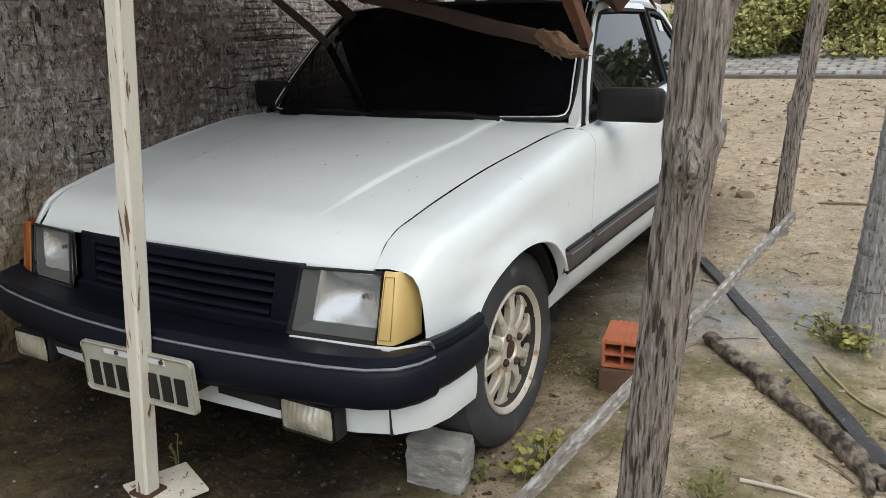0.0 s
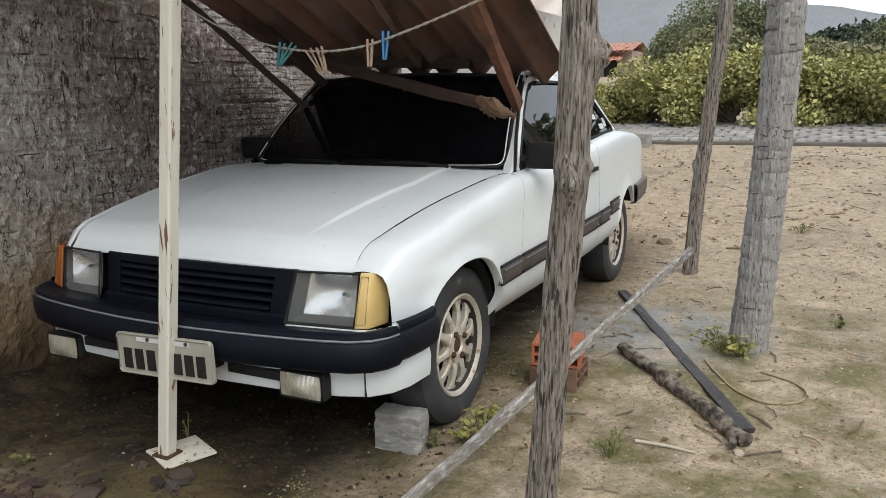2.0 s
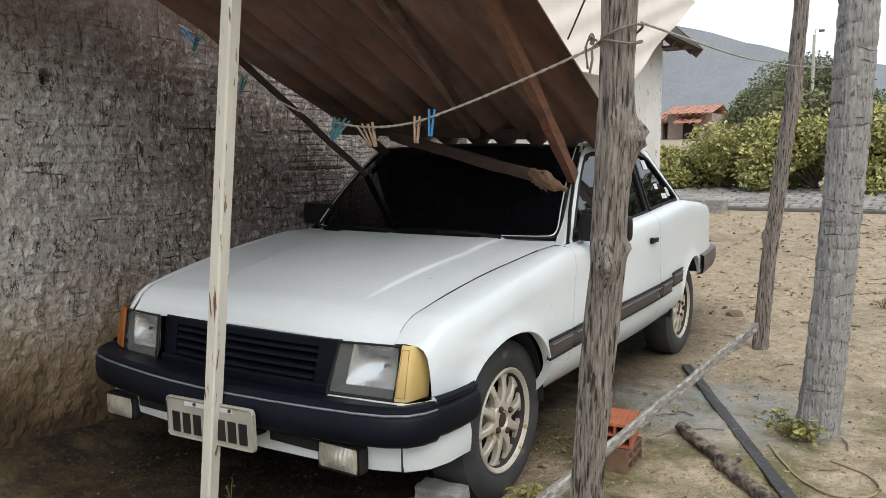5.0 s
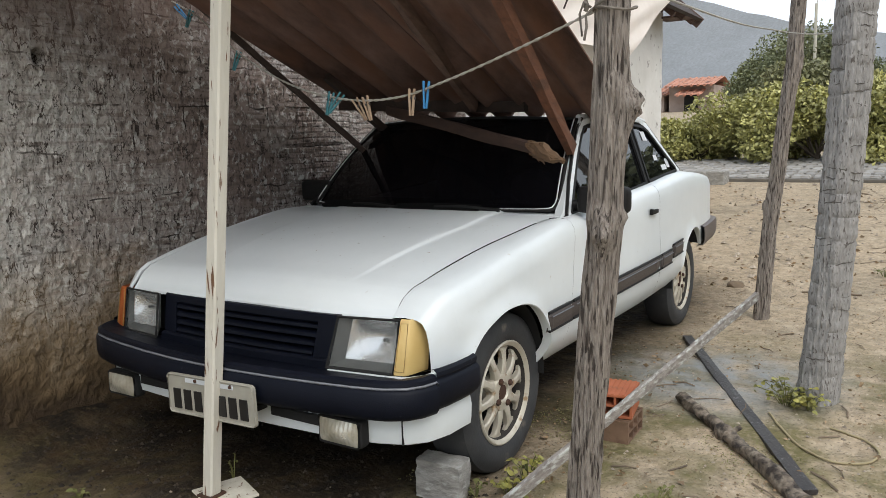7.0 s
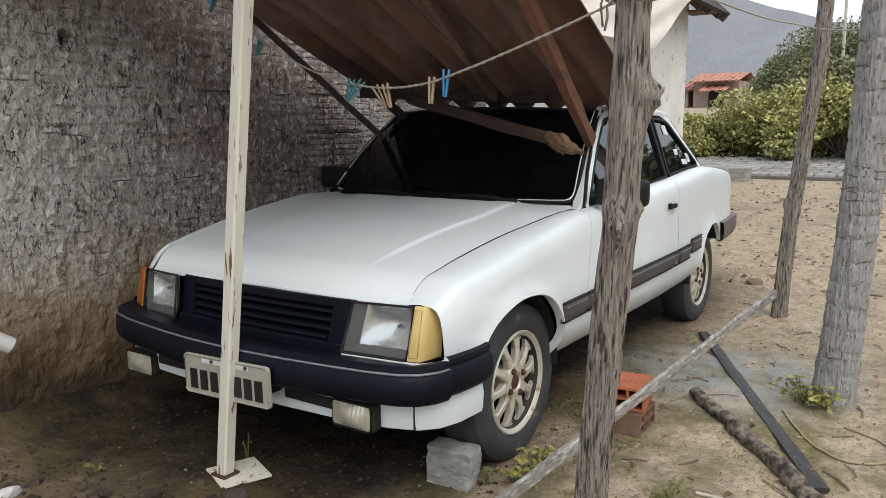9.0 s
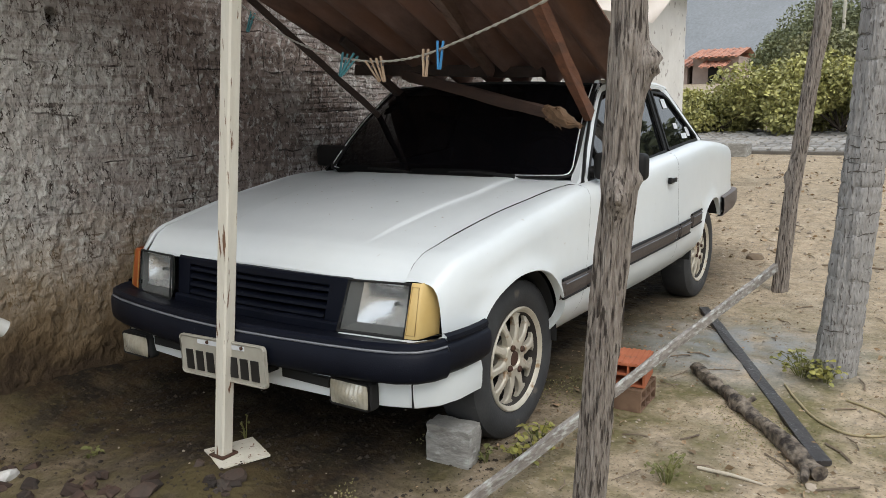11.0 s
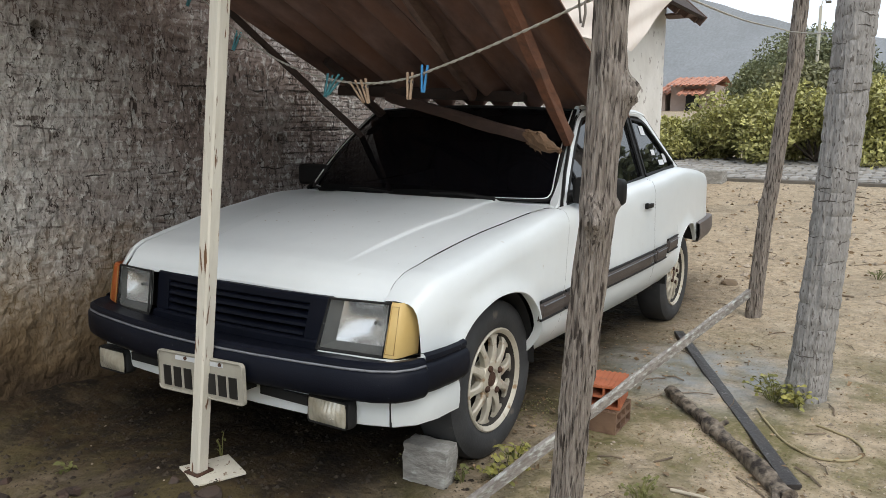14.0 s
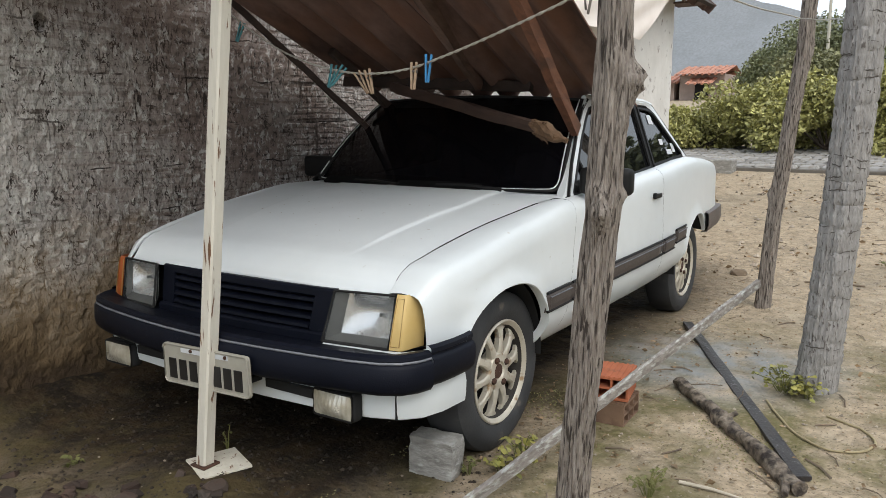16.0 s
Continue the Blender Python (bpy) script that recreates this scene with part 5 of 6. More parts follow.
# ------------------------------------------------------------------ fallen roof over the car
def roof_z(y):
    """Underside of the slipped roof: it rests on the car's roof and climbs over the hood."""
    return 1.300 + 0.45 * (1.85 - y)


def corrugated(x0, x1, y0, y1, lift, seed):
    """A wavy sheet with thickness; the waves run down the slope."""
    xs = np.linspace(x0, x1, int((x1 - x0) / 0.0125) + 1)
    lean_x = 0.045 if x1 > 0.5 else 0.0
    ys = np.linspace(y0, y1, 32)
    top, low = [], []
    for y in ys:
        sag = 0.012 * math.sin((y - y0) / (y1 - y0) * math.pi)
        wave = [0.033 * math.cos(2 * math.pi * (x - 0.02) / 0.177) + 0.010 * math.cos(2 * math.pi * (x - 0.30) / 0.43) + 0.003 * math.cos(2 * math.pi * x / 0.061 + 3 * y) for x in xs]
        warp = [-0.06 * x / 0.8 if x > 0 else 0.06 * -x / 0.85 * min(1.0, max(0.0, (y - 0.5) / 1.2)) for x in xs]
        low.append([(x - lean_x * (y - 1.15) * max(0.0, x) / 0.8, y, roof_z(y) + lift + v - sag + c) for x, v, c in zip(xs, wave, warp)])
        top.append([(x - lean_x * (y - 1.15) * max(0.0, x) / 0.8, y, roof_z(y) + lift + v - sag + c + 0.007) for x, v, c in zip(xs, wave, warp)])
    a, b = grid(low), grid(top)
    n = len(xs)
    last = len(ys) - 1
    edge = []
    k = len(a[0])
    for c in range(n - 1):
        edge += [(c, c + 1, k + c + 1, k + c), (last * n + c, last * n + c + 1, k + last * n + c + 1, k + last * n + c)]
    for r in range(last):
        edge += [(r * n, (r + 1) * n, k + (r + 1) * n, k + r * n), (r * n + n - 1, (r + 1) * n + n - 1, k + (r + 1) * n + n - 1, k + r * n + n - 1)]
    V, F = join(a, b)
    return V, F + edge


for x0, x1, lift in ((-0.86, 0.06, 0.034), (-0.03, 0.797, 0.042)):
    solo("roof_sheet", corrugated(x0, x1, -0.50, 1.97 if x0 < -0.5 else 1.95, lift, 5), SHEET, "dirty brown corrugated fibre-cement sheet, fallen onto the car", "roof sheet", "fallen roof sheets", smooth=True)

rafters = thing("roof_frame", (0.3, 1.7, 1.28), "reddish sawn rafters of the fallen roof, under its sheets", "roof frame")
part("rafter", timber((0.705, 0.55, 1.84), (0.615, 1.60, 1.118), 0.036, 0.055, 0), RAFTER, rafters)
part("rafter", timber((0.445, -0.20, roof_z(-0.20) - 0.040), (0.060, 1.72, roof_z(1.72) - 0.030), 0.032, 0.06, 1), OLD_RAFTER, rafters, "dull greyed rafter")
part("purlin", timber((-0.80, 1.76, 1.372), (0.30, 1.80, 1.318), 0.045, 0.050, 9), DARK_WOOD, rafters)
part("purlin", timber((-0.85, 0.10, roof_z(0.10) - 0.075), (0.85, 0.10, roof_z(0.10) - 0.075), 0.05, 0.06, 10), DARK_WOOD, rafters)

beam = thing("loose_beam", (0.6, 1.3, 1.1), "broken rafter with a splintered pale end, lying across the windscreen", "timber beam")
part("shaft", timber((-0.33, 1.56, 1.322), (0.66, 1.19, 1.125), 0.035, 0.042, 12), BEAM, beam)
rnd = random.Random(5)
rows = []
for k in range(9):
    u = k / 8
    c = Vector((0.60, 1.212, 1.142)).lerp(Vector((0.79, 1.115, 1.085)), u)
    r = 0.023 + 0.020 * math.sin(math.pi * min(1.0, u * 1.15)) - 0.012 * u
    rows.append([(c.x + rnd.uniform(-0.006, 0.006), c.y + r * math.cos(a) * rnd.uniform(0.78, 1.1), c.z + r * math.sin(a) * rnd.uniform(0.78, 1.1)) for a in np.linspace(0, 2 * math.pi, 15)[:-1]])
geo = grid(rows, True)
geo = (geo[0], geo[1] + [tuple(range(len(geo[0]) - 14, len(geo[0])))])
end = part("splintered_end", geo, PALE_WOOD, beam, "frayed pale wood")
for k in range(26):
    u = rnd.uniform(0.05, 0.8)
    c = Vector((0.60, 1.205, 1.142)).lerp(Vector((0.79, 1.105, 1.085)), u) + Vector((0, -0.012, rnd.uniform(-0.034, 0.030)))
    d = Vector((rnd.uniform(0.03, 0.07), rnd.uniform(-0.035, 0.0), rnd.uniform(-0.040, 0.012)))
    part("splinter", tube([tuple(c), tuple(c + d * 0.6 + Vector((0, 0, 0.004))), tuple(c + d)], [0.0045, 0.0035, 0.0008], 5), PALE_WOOD, end)

strut = solo("leaning_strut", timber((-1.00, 0.90, 1.885), (-0.53, 1.60, 1.125), 0.021, 0.028, 14, 0.0025), DARK_WOOD, "dark roof strut slipped from the wall onto the windscreen", "timber strut", "slipped struts")
solo("leaning_strut", timber((-0.585, 1.40, 1.495), (-0.50, 1.77, 1.215), 0.036, 0.034, 15, 0.003), DARK_WOOD, "short dark strut under the low roof corner", "timber strut", "slipped struts")

# ------------------------------------------------------------------ posts
pole = thing("support_pole", (0.053, 0.02, 0.06), "cream-painted steel pole on a square base plate, paint chipped", "pole")
a, b = Vector((0.053, 0.02, 0.066)), Vector((0.305, 0.02, 2.09))
rows = []
for k in range(25):
    p = a.lerp(b, k / 24)
    rows.append([(p.x + 0.022 * sx, p.y + 0.022 * sy, p.z) for sx, sy in ((-1, -0.75), (-0.75, -1), (0.75, -1), (1, -0.75), (1, 0.75), (0.75, 1), (-0.75, 1), (-1, 0.75))])
geo = grid(rows, True)
part("shaft", (geo[0], geo[1] + [tuple(range(8)), tuple(range(len(geo[0]) - 8, len(geo[0])))]), POLE_PAINT, pole)
part("base_plate", move(rbox(0, 0, 0, 0.155, 0.165, 0.008, 0.001), pose(0.076, 0.056, 0.063, 0, 2, -21)), POLE_PAINT, pole, "rusty square base plate")
part("weld", rbox(0.054, 0.02, 0.070, 0.066, 0.066, 0.008, 0.003), RUST, pole)


def trunk(points, radii, knots=(), sides=26, seed=1, grain=0.006, step=0.03, rings=0.0, fissure=0.005):
    """A rough round post through points, with grooves along the grain, swellings and optional ring scars."""
    P = [Vector(p) for p in points]
    zs = [p.z for p in P]
    n = int((zs[-1] - zs[0]) / step) + 1
    rows = []
    for k in range(n + 1):
        z = zs[0] + (zs[-1] - zs[0]) * k / n
        cx = float(np.interp(z, zs, [p.x for p in P]))
        cy = float(np.interp(z, zs, [p.y for p in P]))
        r0 = float(np.interp(z, zs, radii))
        row = []
        for j in range(sides):
            a = 2 * math.pi * j / sides
            r = r0 + grain * 1.6 * float(field(np.array([a * 3.0]), np.array([z * 3.0]), 2.2, seed, 3)[0])
            crack = float(field(np.array([a * 4.6 + 0.5 * math.sin(z * 5)]), np.array([z * 2.2]), 2.6, seed + 7, 2)[0])
            r -= fissure * max(0.0, 0.12 - abs(crack)) / 0.12
            r += 0.4 * grain * math.sin(a * 5 + 2.2 * z)
            for kz, ka, size, spread in knots:
                da = (a - ka + math.pi) % (2 * math.pi) - math.pi
                bulge = math.exp(-((z - kz) / spread) ** 2 - (da / 0.6) ** 2)
                r += size * bulge * (1 + 1.3 * float(field(np.array([a * 5.0]), np.array([z * 34.0]), 1.0, seed + 3, 2)[0]))
            if rings:
                ph = (z + 0.012 * math.sin(a + 3 * z)) / rings % 1.0
                r += -0.0055 * math.exp(-((ph - 0.5) / 0.05) ** 2) + 0.0032 * ph
            row.append((cx + r * math.cos(a), cy + r * math.sin(a), z))
        rows.append(row)
    V, F = grid(rows, True)
    return V, F + [tuple(range(sides - 1, -1, -1)), tuple(range(len(V) - sides, len(V)))]


solo("wooden_post", trunk([(1.198, 0.25, -0.08), (1.245, 0.215, 0.40), (1.296, 0.20, 0.95), (1.311, 0.20, 1.30), (1.318, 0.20, 1.72), (1.325, 0.20, 1.98)], [0.043, 0.040, 0.039, 0.039, 0.039, 0.040],
     [(0.95, -1.25, 0.026, 0.040), (0.985, 0.1, 0.014, 0.016), (0.99, -1.9, 0.010, 0.03), (0.93, 2.0, 0.012, 0.05), (1.245, 0.1, 0.024, 0.030), (1.22, -0.2, 0.012, 0.09), (1.30, -1.2, 0.007, 0.03)], 72, 71, 0.006, 0.010), BARK, "gnarled weathered wooden post with a knot", "wooden post", "yard posts", smooth=True)
solo("wooden_post", trunk([(1.086, 3.42, -0.10), (1.096, 3.42, 0.06), (1.122, 3.42, 0.56), (1.157, 3.42, 0.907), (1.188, 3.42, 1.244), (1.224, 3.42, 1.571), (1.239, 3.42, 1.888), (1.26, 3.42, 2.3)], [0.050, 0.047, 0.044, 0.043, 0.043, 0.042, 0.041, 0.040],
     [(0.73, 3.1, 0.015, 0.05), (1.55, 0.2, 0.012, 0.12)], 60, 81, 0.006, 0.014), BARK, "slim crooked wooden post set in the yard", "wooden post", "yard posts", smooth=True)
palm_line = [(1.566, 2.0, -0.10), (1.590, 2.0, 0.25), (1.620, 2.0, 0.8), (1.645, 2.0, 1.38), (1.672, 2.0, 2.5)]
palm_radii = [0.088, 0.079, 0.0745, 0.0745, 0.073]
palm = thing("palm_trunk", (1.607, 2.0, 0.0), "grey ringed palm trunk standing in the sand", "palm trunk")
part("trunk", trunk(palm_line, palm_radii, [], 80, 91, 0.006, 0.012, 0.098, 0.004), PALM, palm, "", True)
rnd = random.Random(31)
z = 0.10
while z < 2.3:
    cx = float(np.interp(z, [p[2] for p in palm_line], [p[0] for p in palm_line]))
    r = float(np.interp(z, [-0.1, 0.25, 0.8, 1.38, 2.5], palm_radii))
    a0, span = rnd.uniform(0, 6.28), rnd.uniform(1.2, 4.2)
    tilt_ = rnd.uniform(-0.02, 0.02)
    pts = [(cx + (r - 0.001) * math.cos(a), 2.0 + (r - 0.001) * math.sin(a), z + tilt_ * math.cos(a) + 0.003 * math.sin(5 * a + 40 * z) + 0.0015 * math.sin(17 * a)) for a in np.linspace(a0, a0 + span, 30)]
    part("ring_scar", tube(pts, [0.0004 + 0.0022 * math.sin(math.pi * k / 29) for k in range(30)], 5), SCAR, palm)
    z += rnd.uniform(0.022, 0.060)

# ------------------------------------------------------------------ clothes lines
def sagging(pts, n=14):
    P = [Vector(p) for p in pts]
    L = [0.0]
    for k in range(1, len(P)):
        L.append(L[-1] + (P[k] - P[k - 1]).length)
    ts = np.linspace(0, L[-1], n * (len(P) - 1))
    return [tuple(float(smooth_curve(t, L, [p[i] for p in P])) for i in range(3)) for t in ts]


def twisted(pts, r):
    """Two strands laid round each other along points."""
    geos = []
    for ph in (0, math.pi):
        q, s = [], 0.0
        for k, p in enumerate(pts):
            s += 0 if k == 0 else (Vector(p) - Vector(pts[k - 1])).length
            a = s / 0.011 + ph
            q.append((p[0], p[1] + r * 0.55 * math.cos(a), p[2] + r * 0.55 * math.sin(a)))
        geos.append(tube(q, r * 0.62, 5))
    return join(*geos)


line_pts = sagging([(1.275, 0.207, 1.462), (1.098, 0.259, 1.416), (0.933, 0.307, 1.376), (0.754, 0.358, 1.337), (0.615, 0.399, 1.312), (0.405, 0.459, 1.304), (0.207, 0.517, 1.325), (-0.10, 0.606, 1.40), (-0.46, 0.710, 1.55), (-0.824, 0.816, 1.745), (-1.035, 0.875, 1.83)], 26)
solo("clothes_line", join(twisted(line_pts, 0.0038)), ROPE, "pale twisted clothes line tied between post and wall", "rope", "clothes lines", smooth=True)
knot = [(1.318 + 0.047 * math.cos(a), 0.20 + 0.047 * math.sin(a), 1.455 + 0.006 * math.sin(2 * a)) for a in np.linspace(0, 2 * math.pi, 25)]
knot2 = [(1.318 + 0.048 * math.cos(a), 0.20 + 0.048 * math.sin(a), 1.475 + 0.018 * math.cos(a)) for a in np.linspace(0, 2 * math.pi, 25)]
tail1 = [(1.275, 0.175, 1.46), (1.262, 0.165, 1.445), (1.264, 0.165, 1.42), (1.258, 0.165, 1.39)]
tail2 = [(1.272, 0.172, 1.462), (1.255, 0.170, 1.475), (1.245, 0.170, 1.45), (1.252, 0.168, 1.40)]
solo("rope_knot", join(tube(knot, 0.0035, 6), tube(knot2, 0.0032, 6), tube(tail1, 0.003, 6), tube(tail2, 0.003, 6), tube([(1.262, 0.165, 1.455), (1.268, 0.16, 1.465), (1.262, 0.165, 1.475), (1.256, 0.17, 1.465)], 0.006, 6)), OLD_ROPE, "knotted grey rope ends bound round the gnarled post", "rope", smooth=True)
top_loop = [(1.333 + 0.050 * math.cos(a), 0.20 + 0.050 * math.sin(a), 1.60 + 0.012 * math.cos(a + 1)) for a in np.linspace(0, 2 * math.pi, 25)]
solo("rope_binding", tube(top_loop, 0.0042, 6), ROPE, "pale rope turned once round the post top", "rope", smooth=True)
solo("guy_cord", tube([(0.800, 1.10, 1.628), (1.05, 0.68, 1.70), (1.315, 0.235, 1.80)], 0.0035, 6), WIRE, "dark cord from the roof sheet to the post", "cord", smooth=True)
solo("clothes_line", tube(sagging([(1.36, 0.215, 1.500), (1.31, 1.60, 1.575), (1.265, 2.6, 1.660), (1.195, 3.38, 1.735)], 10), 0.0032, 6), ROPE, "pale cord stretched between the two wooden posts", "rope", "clothes lines", smooth=True)
solo("clothes_line", tube(sagging([(1.195, 3.38, 1.735), (1.40, 2.75, 1.645), (1.600, 2.05, 1.565)], 10), 0.0032, 6), ROPE, "pale cord tied to the palm trunk", "rope", "clothes lines", smooth=True)
solo("hanging_wire", tube([(1.600, 2.05, 1.565), (1.622, 1.946, 1.572), (1.665, 1.945, 1.600), (1.715, 2.00, 1.625)], 0.0028, 6), ROPE, "pale cord end tied slantwise round the palm trunk", "cord", smooth=True)


def peg(at, lean, yaw, material, label, open_=4):
    """A clothes peg: two jaws and a spring."""
    p = thing("clothes_peg", at, label, "clothes peg", "pegs on the line")
    m = pose(*at, 0, lean, yaw)
    for s_ in (1, -1):
        jaw = move(rbox(s_ * 0.0065, 0, -0.012, 0.006, 0.011, 0.080, 0.0015, 1), pose(0, 0, 0, 0, s_ * open_, 0))
        part("jaw", move(jaw, m), material, p)
    part("spring", move(tube([(-0.011, 0, 0), (0.011, 0, 0)], 0.005, 8), m), WIRE, p)
    return p


peg((0.680, 0.380, 1.318), 4, 20, BLUE, "bright blue plastic clothes peg on the line")
peg((0.615, 0.399, 1.300), 3, 15, PEGWOOD, "worn wooden clothes peg on the line", 3)
peg((0.395, 0.462, 1.292), -14, 10, PEGWOOD, "pale weathered wooden clothes peg", 5)
peg((0.350, 0.475, 1.290), -28, 30, PEGWOOD, "tilted weathered wooden clothes peg", 5)
peg((0.235, 0.509, 1.315), 38, 25, TEAL, "teal plastic clothes peg tilted on the line")
peg((0.190, 0.521, 1.318), 14, 60, TEAL, "teal plastic clothes peg hanging down")
peg((-0.450, 0.707, 1.520), 22, 20, TEAL, "dull green clothes peg near the strut")
peg((-0.860, 0.826, 1.740), 24, 20, TEAL, "dull green clothes peg high on the line")
peg((-0.960, 0.853, 1.780), -40, 20, BLUE, "dark blue clothes peg beside the wall")

# ------------------------------------------------------------------ things lying in the yard
def block_mesh():
    bm = bmesh.new()
    bmesh.ops.create_cube(bm, size=1)
    bmesh.ops.subdivide_edges(bm, edges=bm.edges[:], cuts=5, use_grid_fill=True)
    rnd_ = random.Random(8)
    for v in bm.verts:
        edge = sorted((abs(c) for c in v.co), reverse=True)
        k = 0.965 if edge[1] > 0.49 else 1.0
        v.co = Vector((v.co.x * 0.162 * k, v.co.y * 0.090 * k, v.co.z * 0.15 * k)) + Vector([rnd_.uniform(-0.0035, 0.0035) for _ in range(3)])
    bm.verts.index_update()
    V, F = [tuple(v.co) for v in bm.verts], [tuple(v.index for v in q.verts) for q in bm.faces]
    bm.free()
    return V, F


solo("concrete_block", move(block_mesh(), pose(0.640, 0.478, 0.068, 0, 2, 6)), CONCRETE, "chipped grey concrete block wedged before the front tyre", "concrete block", smooth=True)


def hollow_brick(m, material, label):
    """A clay hollow brick with ribbed faces and open cells."""
    b_ = thing("hollow_brick", m.translation, label, "brick", "stacked hollow bricks")
    L, W, H, t = 0.19, 0.19, 0.09, 0.010
    geos = [rbox(0, 0, s_ * (H / 2 - t / 2), W, L, t, 0.001, 1) for s_ in (1, -1)]
    geos += [rbox(s_ * (W / 2 - t / 2), 0, 0, t, L, H - 2 * t, 0.001, 1) for s_ in (1, -1)]
    geos += [rbox(-0.03, 0, 0, 0.008, L - 0.002, H - 2 * t), rbox(0.03, 0, 0, 0.008, L - 0.002, H - 2 * t), rbox(0, 0, 0.0, W - 2 * t, L - 0.002, 0.008)]
    part("shell", move(join(*geos), m), material, b_)
    for k in range(9):
        part("rib", move(rbox(-W / 2 + 0.015 + k * 0.020, 0, H / 2 + 0.001, 0.010, L - 0.002, 0.004), m), material, b_)
    return b_


hollow_brick(pose(0.925, 1.268, 0.152, 0, 0, 10), CLAY, "clean orange hollow clay brick on top of another")
hollow_brick(pose(0.930, 1.262, 0.056, 0, 0, 92), CLAY_DARK, "muddy hollow clay brick at the bottom of a stack")

solo("fallen_rail", timber((0.845, 0.0, 0.030), (1.262, 2.33, 0.392), 0.020, 0.036, 22, 0.002), OLD_BOARD, "weathered grey rail propped low across the yard", "wooden rail")
solo("wet_plank", timber((0.812, 2.80, gz(0.81, 2.80) + 0.016), (1.664, 1.085, gz(1.66, 1.08) + 0.015), 0.050, 0.017, 23, 0.002), WET_BOARD, "wet dark plank lying on the sand", "plank")
log_pts = [(1.068, 1.735), (1.205, 1.565), (1.345, 1.385), (1.49, 1.205), (1.668, 0.985)]
rows = []
knots = random.Random(31)
for k in range(49):
    u = k / 48 * 4
    i = min(3, int(u))
    p = Vector((*log_pts[i], 0)).lerp(Vector((*log_pts[i + 1], 0)), u - i)
    z = gz(p.x, p.y) + 0.020 + 0.004 * math.sin(k * 0.8)
    r = 0.022 + 0.003 * math.sin(k * 0.35) + 0.004 * knots.random() + (0.007 if k in (11, 12, 21, 22, 23) else 0) + (0.004 if k > 27 else 0)
    s_ = Vector((0.78, 0.62, 0))
    rows.append([tuple(Vector((p.x, p.y, z)) + s_ * (r * (1 + 0.10 * math.sin(3 * a + 0.4 * k) + knots.uniform(-0.09, 0.09)) * math.cos(a)) + Vector((0, 0, 1)) * (r * (1 + 0.10 * math.sin(2 * a + k * 0.3) + knots.uniform(-0.09, 0.09)) * math.sin(a))) for a in np.linspace(0, 2 * math.pi, 15)[:-1]])
geo = grid(rows, True)
geo = (geo[0], geo[1] + [tuple(range(14)), tuple(range(len(geo[0]) - 14, len(geo[0])))])
log = solo("fallen_log", geo, LOG_BARK, "thin crooked log with dark peeling bark, forked at one end", "log", smooth=True)
part("fork", tube([(1.60, 1.07, gz(1.60, 1.07) + 0.022), (1.625, 1.00, gz(1.625, 1.0) + 0.020), (1.632, 0.93, gz(1.63, 0.93) + 0.016)], [0.020, 0.016, 0.011], 9), LOG_BARK, log, "", True)
part("stub", tube([(1.345, 1.385, gz(1.345, 1.385) + 0.03), (1.385, 1.41, gz(1.345, 1.385) + 0.055)], [0.013, 0.009], 8), LOG_BARK, log, "", True)
hose_line = sagging([(1.43, 1.74, 0), (1.50, 1.60, 0), (1.60, 1.46, 0), (1.712, 1.385, 0), (1.80, 1.42, 0), (1.838, 1.52, 0), (1.79, 1.62, 0), (1.717, 1.665, 0), (1.66, 1.70, 0)], 8)
solo("garden_hose", tube([(q[0], q[1], gz(q[0], q[1]) + 0.006) for q in hose_line], 0.0045, 8), HOSE, "ochre cord lying in a loop on the sand", "cord", smooth=True)
pipe = lathe_x([(0, 0.030), (0.50, 0.030), (0.50, 0.026), (0, 0.026)], 0, 0, 0, 20)
way = Vector((0.10, 0.41, -0.295)).normalized()
m = Matrix.Translation((-0.90, -0.60, 0.70)) @ Vector((1, 0, 0)).rotation_difference(way).to_matrix().to_4x4()
solo("drain_pipe", move(pipe, m), PVC, "grey-white plastic drain pipe sticking out by the wall", "pipe", smooth=True)

# ------------------------------------------------------------------ house end, tarpaulin and eave
rows = []
for k in range(19):
    u = k / 18
    r = []
    for j in range(41):
        v = j / 40
        low, high = 2.4 + 3.2 * v, 2.4 + 5.38 * v
        y = low + (high - low) * u
        z = 1.90 + 1.12 * u
        r.append((-0.50 + 0.012 * math.sin(26 * (z - 0.3 * y)) + 0.03 * math.sin(1.7 * y), y, z))
    rows.append(r)
solo("tarpaulin", grid(rows), TARP, "beige ribbed tarpaulin strung slantwise before the house wall", "tarpaulin", smooth=True)
# near end of the deck is unseen, cut to shade and light the wall
roof2 = solo("house_roof", move(join(rbox(-2.1, 2.6, 0.02, 4.2, 5.2, 0.04), rbox(-2.47, -1.3, 0.02, 3.46, 2.6, 0.04), rbox(-2.1, -3.9, 0.02, 4.2, 2.6, 0.04)), pose(-0.68, 3.6, 2.58, 0, 42, 0)), DARK_WOOD, "sloping timber deck of the house roof, its unseen near end added to shade the wall", "roof", kind="structure")
for k in range(6):
    part("rafter_end", move(rbox(-0.5, 0, -0.035, 0.95, 0.05, 0.07, 0.005), pose(-0.71, 8.70 - k * 0.42, 2.58, 0, 42, 0)), EAVE, roof2)
part("soffit", rbox(-0.90, 8.53, 2.62, 0.40, 0.36, 0.025, 0.004), EAVE, roof2)
part("rake_board", move(rbox(-0.45, 0, -0.03, 0.92, 0.03, 0.14, 0.004), pose(-0.67, 8.80, 2.59, 0, 42, 0)), EAVE, roof2)
solo("house_end_wall", rbox(-3.1, 8.29, 1.40, 3.8, 0.18, 3.0), LIMEWASH, "end wall of the plastered house", "wall", kind="structure")

